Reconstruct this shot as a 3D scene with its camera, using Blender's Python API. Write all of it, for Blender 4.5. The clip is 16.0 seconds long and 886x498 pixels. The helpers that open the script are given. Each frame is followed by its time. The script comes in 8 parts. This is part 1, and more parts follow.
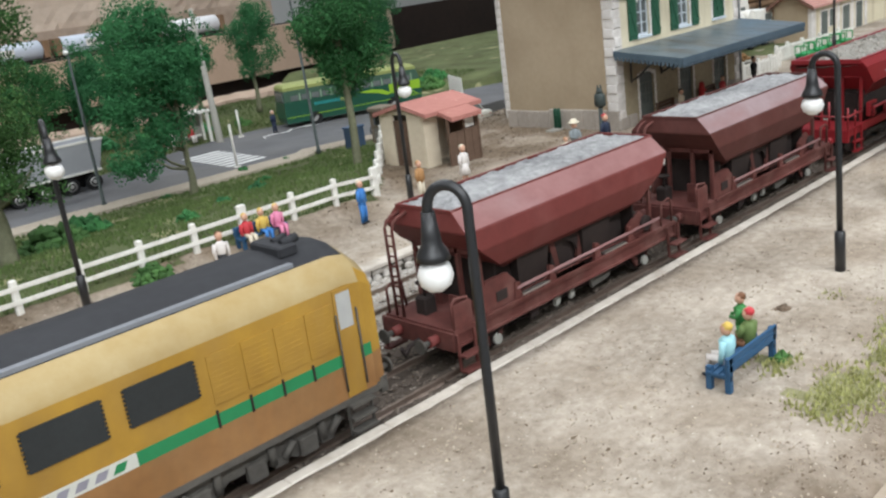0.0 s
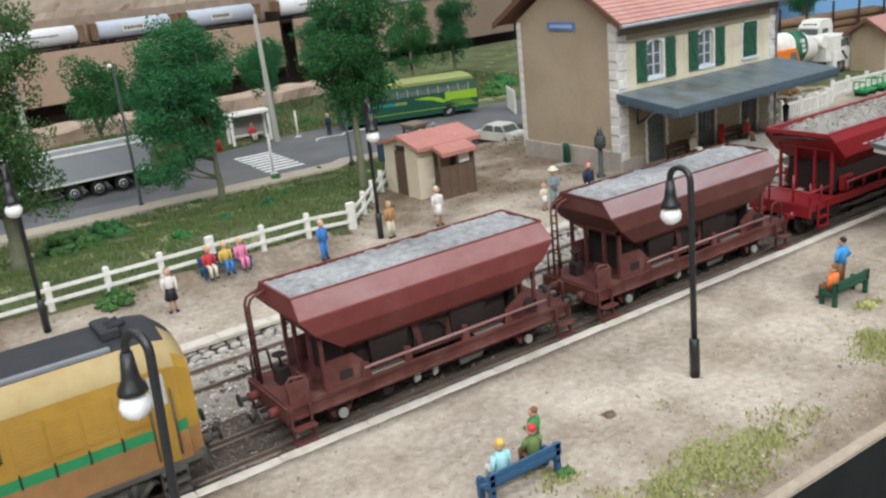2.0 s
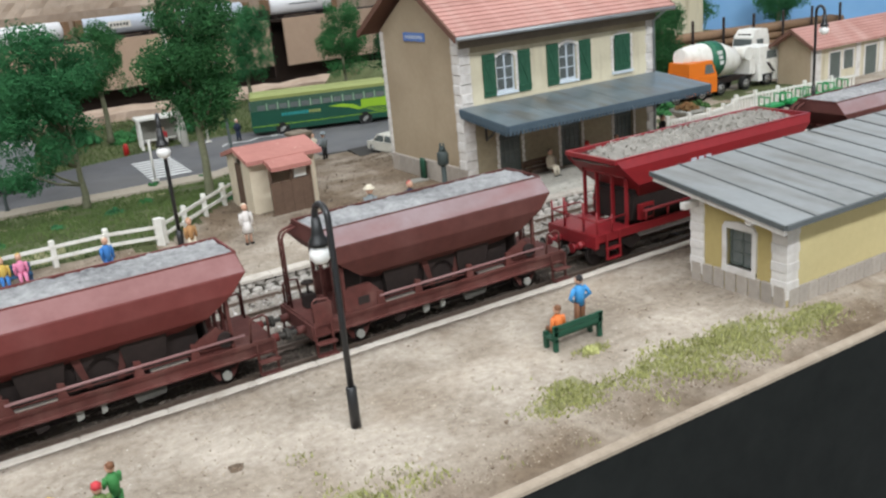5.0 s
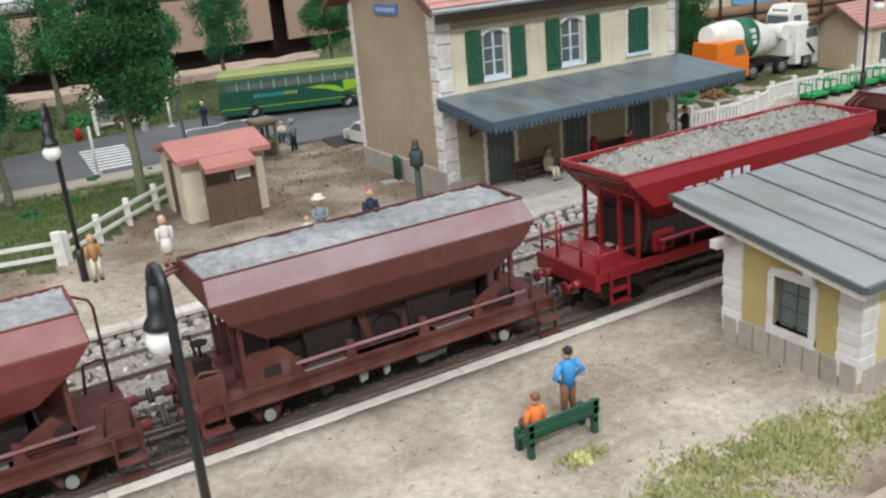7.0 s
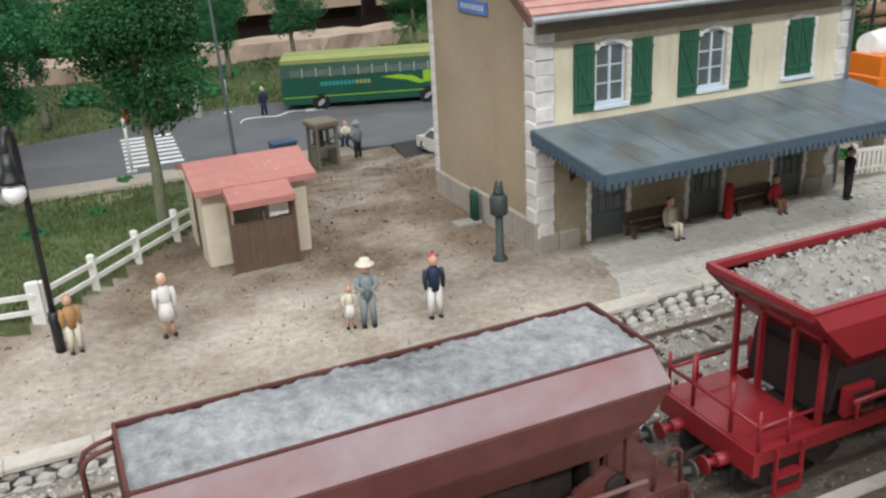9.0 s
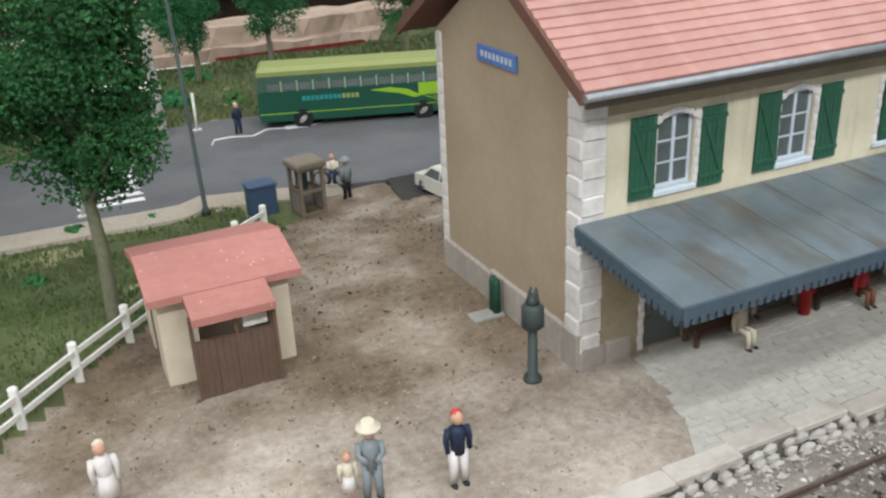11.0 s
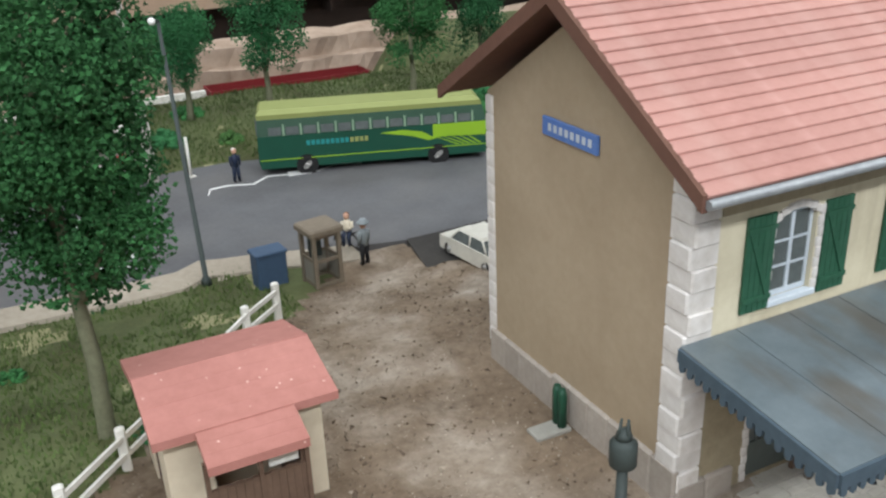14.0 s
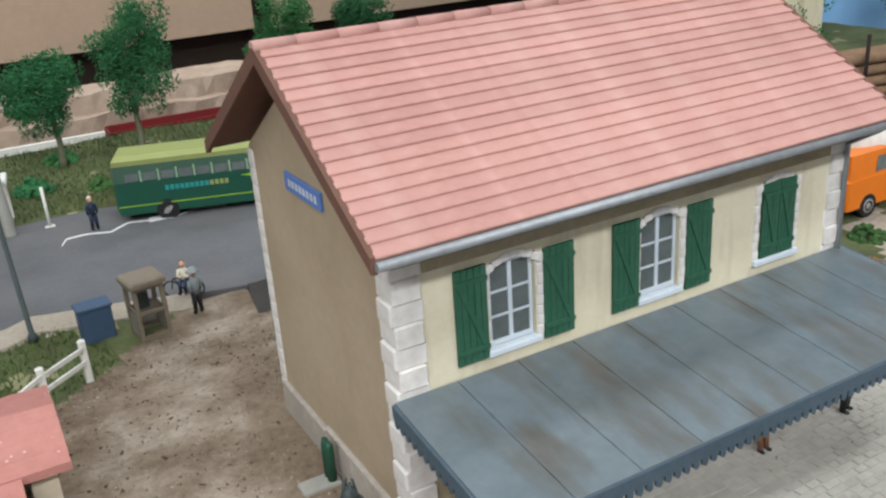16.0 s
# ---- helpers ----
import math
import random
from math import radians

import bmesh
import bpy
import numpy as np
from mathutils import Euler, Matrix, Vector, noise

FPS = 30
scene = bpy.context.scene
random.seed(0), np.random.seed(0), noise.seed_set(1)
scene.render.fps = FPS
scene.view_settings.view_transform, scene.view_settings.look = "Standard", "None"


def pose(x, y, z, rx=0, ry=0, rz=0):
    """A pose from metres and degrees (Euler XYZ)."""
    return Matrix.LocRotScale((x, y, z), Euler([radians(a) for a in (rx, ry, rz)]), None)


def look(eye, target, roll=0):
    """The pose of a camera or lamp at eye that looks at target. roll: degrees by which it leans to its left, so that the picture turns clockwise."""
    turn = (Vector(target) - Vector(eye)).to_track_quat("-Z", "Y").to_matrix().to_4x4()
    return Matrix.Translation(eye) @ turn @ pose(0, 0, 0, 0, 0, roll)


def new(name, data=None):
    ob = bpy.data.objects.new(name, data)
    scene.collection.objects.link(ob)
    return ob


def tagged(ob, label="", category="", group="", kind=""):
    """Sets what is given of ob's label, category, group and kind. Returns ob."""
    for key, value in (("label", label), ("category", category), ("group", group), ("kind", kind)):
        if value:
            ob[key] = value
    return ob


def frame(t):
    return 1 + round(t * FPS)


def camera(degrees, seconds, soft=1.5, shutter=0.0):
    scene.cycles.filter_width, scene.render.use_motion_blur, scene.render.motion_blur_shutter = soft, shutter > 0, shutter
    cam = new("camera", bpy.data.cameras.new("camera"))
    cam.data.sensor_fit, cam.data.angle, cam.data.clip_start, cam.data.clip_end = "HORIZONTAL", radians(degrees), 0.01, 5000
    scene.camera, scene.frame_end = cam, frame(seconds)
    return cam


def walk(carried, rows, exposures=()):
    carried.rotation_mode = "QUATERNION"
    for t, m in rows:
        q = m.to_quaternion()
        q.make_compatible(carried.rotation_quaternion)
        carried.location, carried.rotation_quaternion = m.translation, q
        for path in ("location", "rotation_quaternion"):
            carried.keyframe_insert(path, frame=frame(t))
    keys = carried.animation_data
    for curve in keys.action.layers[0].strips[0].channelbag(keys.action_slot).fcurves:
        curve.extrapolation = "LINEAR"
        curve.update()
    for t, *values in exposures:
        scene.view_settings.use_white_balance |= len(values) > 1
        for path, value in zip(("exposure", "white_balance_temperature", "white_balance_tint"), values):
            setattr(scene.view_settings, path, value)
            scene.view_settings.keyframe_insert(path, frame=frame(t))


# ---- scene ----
cam = camera(52.4, 16.0, soft=2.4)
C = 0.01  # the place is laid out in centimetres
PATH = [
    (0, (-1.648, -1.012, 11.627), (-0.362, 0.401, 11.038), -7.6),
    (0.5, (-0.39, -2.933, 12.656), (0.8, -1.439, 12.062), -7.0),
    (1, (1.161, -4.667, 13.878), (2.286, -3.139, 13.248), -6.5),
    (1.5, (3.601, -6.284, 14.67), (4.681, -4.726, 14.035), -6.5),
    (2, (5.498, -7.906, 14.932), (6.532, -6.312, 14.309), -5.9),
    (2.5, (7.978, -9.812, 15.163), (8.983, -8.196, 14.547), -6.1),
    (3, (10.548, -12.268, 15.01), (11.517, -10.628, 14.399), -6.3),
    (3.5, (11.986, -15.441, 15.05), (12.926, -13.78, 14.456), -6.1),
    (4, (13.379, -16.99, 14.766), (14.299, -15.319, 14.166), -5.8),
    (4.5, (16.077, -15.409, 15.156), (17.015, -13.744, 14.567), -5.8),
    (4.7, (16.771, -14.433, 14.864), (17.729, -12.783, 14.262), -5.5),
    (7, (24.83, -5.507, 13.233), (25.743, -3.858, 12.565), -5.03),
    (7.5, (27.091, -3.748, 13.15), (27.967, -2.081, 12.475), -4.43),
    (8, (28.065, -0.481, 13.472), (28.898, 1.208, 12.799), -3.9),
    (8.5, (28.603, 1.784, 13.48), (29.369, 3.499, 12.793), -3.03),
    (9, (30.234, 4.206, 13.817), (30.974, 5.914, 13.087), -3.05),
    (11.3, (32.861, 14.016, 16.854), (33.639, 15.67, 16.04), -2.7),
    (11.5, (32.77, 14.883, 17.404), (33.573, 16.524, 16.59), -3.1),
    (12, (31.988, 15.963, 17.308), (32.86, 17.564, 16.485), -3.2),
    (12.5, (31.789, 16.224, 17.314), (32.637, 17.84, 16.496), -2.8),
    (13, (31.379, 17.803, 16.893), (32.21, 19.437, 16.092), -2.8),
    (13.5, (32.131, 18.469, 16.571), (32.942, 20.12, 15.785), -2.3),
    (14, (33.311, 18.931, 16.597), (34.118, 20.58, 15.804), -2.4),
    (14.5, (34.564, 19.018, 16.499), (35.349, 20.674, 15.698), -2.9),
    (15, (35.917, 18.352, 16.872), (36.718, 20.005, 16.08), -3.0),
    (15.5, (38.038, 17.187, 17.083), (38.868, 18.828, 16.297), -3.8),
    (16, (39.271, 16.229, 17.153), (40.148, 17.86, 16.397), -4.1),
]


def eye_row(e, g, roll):
    e, g = Vector(e) * C, Vector(g) * C
    return look(e, g, roll)


walk(cam, [(t, eye_row(e, g, r)) for t, e, g, r in PATH])

# ---- light: a hall with ceiling lamps ----
world = bpy.data.worlds.new("hall")
scene.world = world
world.use_nodes = True
world.node_tree.nodes["Background"].inputs[0].default_value = (1.0, 1.0, 1.0, 1)
world.node_tree.nodes["Background"].inputs[1].default_value = 0.05
scene.view_settings.exposure = 0.25


def ceiling_lamp(x, y, z, sx, sy, watt):
    d = bpy.data.lights.new("ceiling_lamp_light", "AREA")
    d.shape, d.size, d.size_y, d.energy = "RECTANGLE", sx, sy, watt
    d.color = (0.95, 1.0, 1.05)
    o = new("ceiling_lamp_light", d)
    o.matrix_world = pose(x, y, z)
    return o


for lx, ly, w in ((-0.5, -1.5, 84), (-0.5, -0.4, 26), (-0.3, 0.8, 15), (0.6, 2.0, 32)):
    ceiling_lamp(lx, ly, 1.72, 4.0, 0.25, w)


# ---- materials ----
def mat(name, col, col2=None, rough=0.7, grain=8.0, mix=0.5, bump=0.15, metal=0.0, specks=None, emit=None, vary=0.0,
        patch=0.0, dist=0.02, spec=0.3, soil=False):
    """Two-scale noise colour and fine relief; grain is the number of noise cells in a centimetre."""
    m = bpy.data.materials.new(name)
    m.use_nodes = True
    nt = m.node_tree
    n, ln = nt.nodes, nt.links
    b = n["Principled BSDF"]
    b.inputs["Roughness"].default_value = rough
    b.inputs["Metallic"].default_value = metal
    b.inputs["Specular IOR Level"].default_value = spec
    col2 = col2 or tuple(c * 0.72 for c in col)
    tc = n.new("ShaderNodeTexCoord")
    n1 = n.new("ShaderNodeTexNoise")
    n1.inputs["Scale"].default_value, n1.inputs["Detail"].default_value = grain * 100, 6
    n1.inputs["Roughness"].default_value = 0.7
    n2 = n.new("ShaderNodeTexNoise")
    n2.inputs["Scale"].default_value, n2.inputs["Detail"].default_value = grain * 100 / 14, 4
    ln.new(tc.outputs["Object"], n1.inputs["Vector"])
    ln.new(tc.outputs["Object"], n2.inputs["Vector"])
    add = n.new("ShaderNodeMath")
    add.operation = "ADD"
    ln.new(n1.outputs["Fac"], add.inputs[0])
    ln.new(n2.outputs["Fac"], add.inputs[1])
    rp = n.new("ShaderNodeMapRange")
    rp.inputs["From Min"].default_value, rp.inputs["From Max"].default_value = 1 - 0.5 * mix - 0.1, 1 + 0.5 * mix + 0.1
    ln.new(add.outputs[0], rp.inputs["Value"])
    mx = n.new("ShaderNodeMix")
    mx.data_type = "RGBA"
    mx.inputs["A"].default_value, mx.inputs["B"].default_value = (*col2, 1), (*col, 1)
    ln.new(rp.outputs[0], mx.inputs["Factor"])
    out = mx.outputs["Result"]
    if patch:
        n3 = n.new("ShaderNodeTexNoise")
        n3.inputs["Scale"].default_value, n3.inputs["Detail"].default_value = 28, 5
        ln.new(tc.outputs["Object"], n3.inputs["Vector"])
        r3 = n.new("ShaderNodeMapRange")
        r3.inputs["From Min"].default_value, r3.inputs["From Max"].default_value = 0.42, 0.66
        r3.inputs["To Max"].default_value = patch
        ln.new(n3.outputs["Fac"], r3.inputs["Value"])
        m3 = n.new("ShaderNodeMix")
        m3.data_type, m3.blend_type = "RGBA", "MULTIPLY"
        m3.inputs["B"].default_value = (0.45, 0.38, 0.3, 1)
        ln.new(r3.outputs[0], m3.inputs["Factor"])
        ln.new(out, m3.inputs["A"])
        out = m3.outputs["Result"]
    if specks:
        v = n.new("ShaderNodeTexVoronoi")
        v.inputs["Scale"].default_value = specks[1] * 100
        ln.new(tc.outputs["Object"], v.inputs["Vector"])
        lt = n.new("ShaderNodeMath")
        lt.operation = "LESS_THAN"
        lt.inputs[1].default_value = specks[2]
        ln.new(v.outputs["Distance"], lt.inputs[0])
        m4 = n.new("ShaderNodeMix")
        m4.data_type = "RGBA"
        m4.inputs["B"].default_value = (*specks[0], 1)
        ln.new(lt.outputs[0], m4.inputs["Factor"])
        ln.new(out, m4.inputs["A"])
        out = m4.outputs["Result"]
    if soil:
        at = n.new("ShaderNodeAttribute")
        at.attribute_name = "soil"
        m5 = n.new("ShaderNodeMix")
        m5.data_type, m5.blend_type = "RGBA", "MULTIPLY"
        m5.inputs["B"].default_value = (0.5, 0.435, 0.37, 1)
        ln.new(at.outputs["Fac"], m5.inputs["Factor"])
        ln.new(out, m5.inputs["A"])
        out = m5.outputs["Result"]
    if vary:
        oi = n.new("ShaderNodeObjectInfo")
        ge = n.new("ShaderNodeNewGeometry")
        av = n.new("ShaderNodeMath")
        av.operation = "ADD"
        ln.new(oi.outputs["Random"], av.inputs[0])
        ln.new(ge.outputs["Random Per Island"], av.inputs[1])
        mr = n.new("ShaderNodeMapRange")
        mr.inputs["From Max"].default_value = 2
        mr.inputs["To Min"].default_value, mr.inputs["To Max"].default_value = 1 - vary, 1 + vary
        ln.new(av.outputs[0], mr.inputs["Value"])
        hs = n.new("ShaderNodeHueSaturation")
        ln.new(mr.outputs[0], hs.inputs["Value"])
        ln.new(out, hs.inputs["Color"])
        out = hs.outputs["Color"]
    ln.new(out, b.inputs["Base Color"])
    if bump:
        bp = n.new("ShaderNodeBump")
        bp.inputs["Strength"].default_value = bump
        bp.inputs["Distance"].default_value = dist * C
        ln.new(n1.outputs["Fac"], bp.inputs["Height"])
        ln.new(bp.outputs[0], b.inputs["Normal"])
    if emit:
        b.inputs["Emission Color"].default_value = (*emit[0], 1)
        b.inputs["Emission Strength"].default_value = emit[1]
    return m


SAND = mat("sandy_soil", (0.56, 0.49, 0.41), (0.22, 0.178, 0.135), 0.95, 2.8, 0.45, 1.0, patch=0.5, dist=0.06, specks=((0.62, 0.56, 0.48), 3.0, 0.08), soil=True)
YARD = mat("yard_soil", (0.40, 0.325, 0.25), (0.16, 0.122, 0.09), 0.95, 2.6, 0.55, 0.8, patch=0.7, dist=0.07, specks=((0.6, 0.54, 0.45), 2.2, 0.12))
TURF = mat("turf", (0.145, 0.165, 0.068), (0.058, 0.075, 0.03), 0.95, 3.0, 0.6, 0.9, patch=0.65, dist=0.1)
MOSS = mat("dry_moss", (0.33, 0.31, 0.17), (0.17, 0.165, 0.08), 0.95, 3.0, 0.6, 0.9, dist=0.1)
BALLAST = mat("track_ballast", (0.15, 0.118, 0.095), (0.045, 0.034, 0.027), 0.95, 2.6, 0.6, 0.9, dist=0.1, specks=((0.3, 0.26, 0.22), 2.4, 0.12))
# near-track stones: the train's shade is put into this dark brown
SHADESTONE = mat("shaded_brown_stone", (0.2, 0.165, 0.135), (0.07, 0.055, 0.045), 0.95, 3, 0.6, 0.3, vary=0.4)
LIGHTBALLAST = mat("pale_ballast", (0.42, 0.38, 0.33), (0.16, 0.13, 0.105), 0.95, 2.4, 0.6, 0.9, dist=0.1, specks=((0.66, 0.63, 0.6), 2.4, 0.2))
EDGE = mat("platform_stone", (0.60, 0.55, 0.485), (0.40, 0.35, 0.295), 0.9, 2.5, 0.5, 0.3, vary=0.12)
RUBBLE = mat("rubble_stone", (0.56, 0.53, 0.48), (0.32, 0.29, 0.26), 0.9, 3, 0.5, 0.4, vary=0.25)
PAVE = mat("cracked_paving", (0.55, 0.53, 0.47), (0.38, 0.35, 0.3), 0.9, 2.5, 0.5, 0.3, vary=0.12)
JOINT = mat("dark_joint", (0.16, 0.145, 0.12), None, 0.95, 3)
ASPHALT = mat("asphalt", (0.135, 0.135, 0.14), (0.095, 0.095, 0.10), 0.9, 5, 0.5, 0.25, patch=0.15)
DARKASPHALT = mat("dark_asphalt", (0.055, 0.05, 0.045), (0.03, 0.028, 0.025), 0.95, 4, 0.5, 0.3)
KERB = mat("kerb_dirt", (0.40, 0.35, 0.28), (0.26, 0.22, 0.17), 0.95, 3, 0.5, 0.4)
ROADPAINT = mat("road_paint", (0.75, 0.75, 0.73), (0.6, 0.6, 0.58), 0.8, 4, 0.4, 0.1)
FASCIA = mat("black_fascia", (0.017, 0.0185, 0.0172), (0.006, 0.0068, 0.0064), 0.9, 0.8, 0.6, 0.3, spec=0.15)
LIP = mat("fascia_lip", (0.43, 0.355, 0.275), (0.24, 0.19, 0.14), 0.9, 3, 0.5, 0.3)
BOARD = mat("brown_board", (0.50, 0.365, 0.265), (0.44, 0.32, 0.23), 0.9, 1.0, 0.4, 0.1)
# near-black that stands in for the unlit void beyond the layout
VOID = mat("void_dark", (0.035, 0.022, 0.016), (0.02, 0.014, 0.011), 0.95, 0.6, 0.5, 0.2)
ROCK = mat("carved_rock", (0.52, 0.40, 0.31), (0.34, 0.25, 0.185), 0.9, 0.7, 0.55, 0.6, patch=0.3, dist=0.2)
PALEROCK = mat("crumpled_rock", (0.62, 0.50, 0.40), (0.45, 0.35, 0.27), 0.9, 0.5, 0.5, 0.5, dist=0.3)
SKYBLUE = mat("sky_board", (0.20, 0.42, 0.72), (0.27, 0.5, 0.78), 0.9, 0.3, 0.6, 0.0)
GABLE = mat("tan_render", (0.445, 0.355, 0.25), (0.37, 0.29, 0.195), 0.9, 3.0, 0.6, 0.35, patch=0.2, dist=0.03)
CREAM = mat("cream_render", (0.71, 0.65, 0.49), (0.61, 0.545, 0.39), 0.9, 3.5, 0.5, 0.2, patch=0.15)
# ground-floor dirt tone; the eave band uses it for stain plus shadow
LOWCREAM = mat("stained_and_shaded_render", (0.42, 0.355, 0.24), (0.25, 0.205, 0.135), 0.9, 2.5, 0.5, 0.2, patch=0.4)
QUOIN = mat("white_quoin_stone", (0.77, 0.74, 0.70), (0.62, 0.58, 0.55), 0.85, 3, 0.5, 0.2, vary=0.1)
PLINTH = mat("plinth_stone", (0.46, 0.41, 0.36), (0.30, 0.26, 0.22), 0.9, 2.5, 0.5, 0.3, vary=0.2)
TILE = mat("salmon_roof_tile", (0.54, 0.305, 0.262), (0.40, 0.195, 0.165), 0.8, 2.2, 0.7, 0.3, vary=0.12, patch=0.15)
TILESIDE = mat("brown_barge_board", (0.17, 0.085, 0.06), None, 0.8, 3)
SHEDTILE = mat("shed_tile", (0.50, 0.225, 0.19), (0.36, 0.145, 0.12), 0.85, 2.2, 0.6, 0.6, vary=0.02, patch=0.2, specks=((0.66, 0.42, 0.36), 2.6, 0.09))
ZINC = mat("gutter_zinc", (0.40, 0.42, 0.43), (0.24, 0.25, 0.26), 0.5, 3, 0.5, 0.1, metal=0.4)
CANOPY = mat("slate_blue_canopy", (0.185, 0.22, 0.235), (0.095, 0.125, 0.14), 0.42, 1.6, 0.7, 0.2, patch=0.3, spec=0.55)
CANTRIM = mat("dark_blue_trim", (0.085, 0.12, 0.15), (0.05, 0.075, 0.095), 0.7, 3)
SHUT = mat("green_shutter", (0.032, 0.125, 0.07), (0.018, 0.07, 0.04), 0.7, 4, 0.6, 0.25)
SASH = mat("pale_window_frame", (0.62, 0.68, 0.72), (0.5, 0.55, 0.6), 0.6, 4)
GLASSY = mat("dark_window_pane", (0.15, 0.17, 0.165), (0.08, 0.092, 0.09), 0.15, 2, 0.5, 0.0, spec=0.6)
DOORGREY = mat("grey_green_door", (0.13, 0.15, 0.135), (0.09, 0.105, 0.095), 0.7, 3)
WHITEP = mat("white_plastic", (0.78, 0.76, 0.71), (0.66, 0.64, 0.58), 0.6, 3, 0.4, 0.1)
BROWNWOOD = mat("brown_planks", (0.165, 0.105, 0.072), (0.09, 0.055, 0.038), 0.8, 3.5, 0.6, 0.3)
SHEDWALL = mat("shed_cream_wall", (0.70, 0.61, 0.47), (0.58, 0.49, 0.36), 0.85, 2.5, 0.5, 0.1)
BLACK = mat("black_paint", (0.012, 0.012, 0.013), (0.02, 0.02, 0.021), 0.35, 3, 0.5, 0.05, spec=0.5)
GLOBE = mat("milk_globe", (0.86, 0.85, 0.82), (0.8, 0.79, 0.76), 0.3, 2, 0.3, 0.0)
GRIMERED = mat("grimy_red_underframe", (0.15, 0.045, 0.038), (0.06, 0.02, 0.016), 0.8, 2.6, 0.6, 0.2, patch=0.5)
OXIDE = mat("oxide_red_wagon", (0.17, 0.036, 0.032), (0.115, 0.026, 0.022), 0.65, 2.0, 0.6, 0.08, patch=0.3, spec=0.3)
DUSTY = mat("dusty_lit_oxide_plate", (0.30, 0.155, 0.15), (0.20, 0.085, 0.08), 0.8, 1.4, 0.6, 0.1, patch=0.2)
OXIDE2 = mat("dusty_brown_wagon", (0.115, 0.034, 0.028), (0.07, 0.023, 0.018), 0.7, 2.0, 0.6, 0.1, patch=0.3, spec=0.3)
DUSTY2 = mat("grey_dusted_lit_plate", (0.32, 0.245, 0.25), (0.22, 0.14, 0.14), 0.85, 1.4, 0.6, 0.1, patch=0.2)
REDW = mat("bright_red_wagon", (0.265, 0.015, 0.02), (0.18, 0.011, 0.015), 0.45, 2.0, 0.5, 0.05, spec=0.5)
# grimy black, also used to darken shaded recesses of the wagons
UNDER = mat("grimy_shaded_underframe", (0.032, 0.021, 0.018), (0.014, 0.010, 0.009), 0.85, 3)
STEEL = mat("worn_steel", (0.55, 0.52, 0.48), (0.36, 0.33, 0.3), 0.35, 4, 0.5, 0.05, metal=0.8)
RAILM = mat("rusty_rail", (0.22, 0.17, 0.14), (0.12, 0.085, 0.065), 0.5, 4, 0.5, 0.1, metal=0.4)
SLEEPER = mat("dark_sleeper", (0.085, 0.065, 0.05), (0.045, 0.035, 0.028), 0.9, 3)
LOADG = mat("grey_gravel_load", (0.47, 0.465, 0.46), (0.12, 0.12, 0.125), 0.95, 3.0, 0.45, 1.0, dist=0.14)
LOADP = mat("pale_gravel", (0.46, 0.43, 0.38), (0.28, 0.26, 0.23), 0.95, 3, 0.5, 0.3, vary=0.35)
YELLOW = mat("ochre_yellow_body", (0.45, 0.26, 0.034), (0.32, 0.175, 0.03), 0.6, 1.8, 0.7, 0.05, patch=0.6, spec=0.35)
ORANGE = mat("dusty_orange_body", (0.38, 0.20, 0.075), (0.25, 0.125, 0.05), 0.65, 1.8, 0.7, 0.05, patch=0.6)
CREAMROOF = mat("dusty_cream_shoulder", (0.44, 0.35, 0.19), (0.33, 0.22, 0.075), 0.65, 1.2, 0.6, 0.05, patch=0.4)
GREENS = mat("green_stripe", (0.02, 0.20, 0.075), (0.018, 0.16, 0.06), 0.5, 2)
SOOT = mat("sooty_black_roof", (0.035, 0.036, 0.04), (0.022, 0.022, 0.025), 0.75, 3, 0.5, 0.15)
GRILLE = mat("dark_grille", (0.03, 0.033, 0.033), (0.018, 0.02, 0.02), 0.7, 6, 0.6, 0.4)
GREYL = mat("light_grey_band", (0.55, 0.55, 0.5), (0.45, 0.45, 0.4), 0.6, 3)
BOGIE = mat("weathered_bogie", (0.10, 0.092, 0.08), (0.045, 0.04, 0.035), 0.85, 3)
LEAF = mat("tree_foliage", (0.055, 0.205, 0.06), (0.014, 0.065, 0.02), 0.9, 5, 0.6, 0.4, vary=0.5)
LEAF2 = mat("yellowish_foliage", (0.075, 0.17, 0.045), (0.022, 0.06, 0.016), 0.9, 5, 0.6, 0.4, vary=0.5)
LEAF3 = mat("bluish_foliage", (0.045, 0.185, 0.065), (0.012, 0.062, 0.024), 0.9, 5, 0.6, 0.4, vary=0.45)
BARK = mat("grey_bark", (0.22, 0.225, 0.14), (0.09, 0.09, 0.055), 0.9, 4, 0.6, 0.5)
GRASSB = mat("grass_blades", (0.115, 0.165, 0.05), (0.055, 0.09, 0.027), 0.9, 4, 0.6, 0.0, vary=0.45)
DRYB = mat("dry_grass_blades", (0.44, 0.43, 0.18), (0.30, 0.31, 0.11), 0.9, 4, 0.6, 0.0, vary=0.4)
GRIT = mat("grit", (0.42, 0.36, 0.28), (0.24, 0.19, 0.14), 0.95, 4, 0.6, 0.0, vary=0.45)
BUSG = mat("dark_green_bus", (0.010, 0.075, 0.045), (0.008, 0.06, 0.036), 0.35, 1, 0.5, 0.02, spec=0.5)
BUSL = mat("lime_paint", (0.27, 0.46, 0.03), (0.24, 0.42, 0.03), 0.4, 1, 0.5, 0.02)
BUSROOF = mat("pale_lime_roof", (0.29, 0.32, 0.11), (0.24, 0.27, 0.09), 0.5, 1, 0.5, 0.02)
TEAL = mat("teal_letters", (0.03, 0.28, 0.27), None, 0.5, 2)
RUBBER = mat("black_tyre", (0.018, 0.018, 0.018), None, 0.8, 3)
RIM = mat("silver_rim", (0.55, 0.54, 0.52), None, 0.35, 3, metal=0.6)
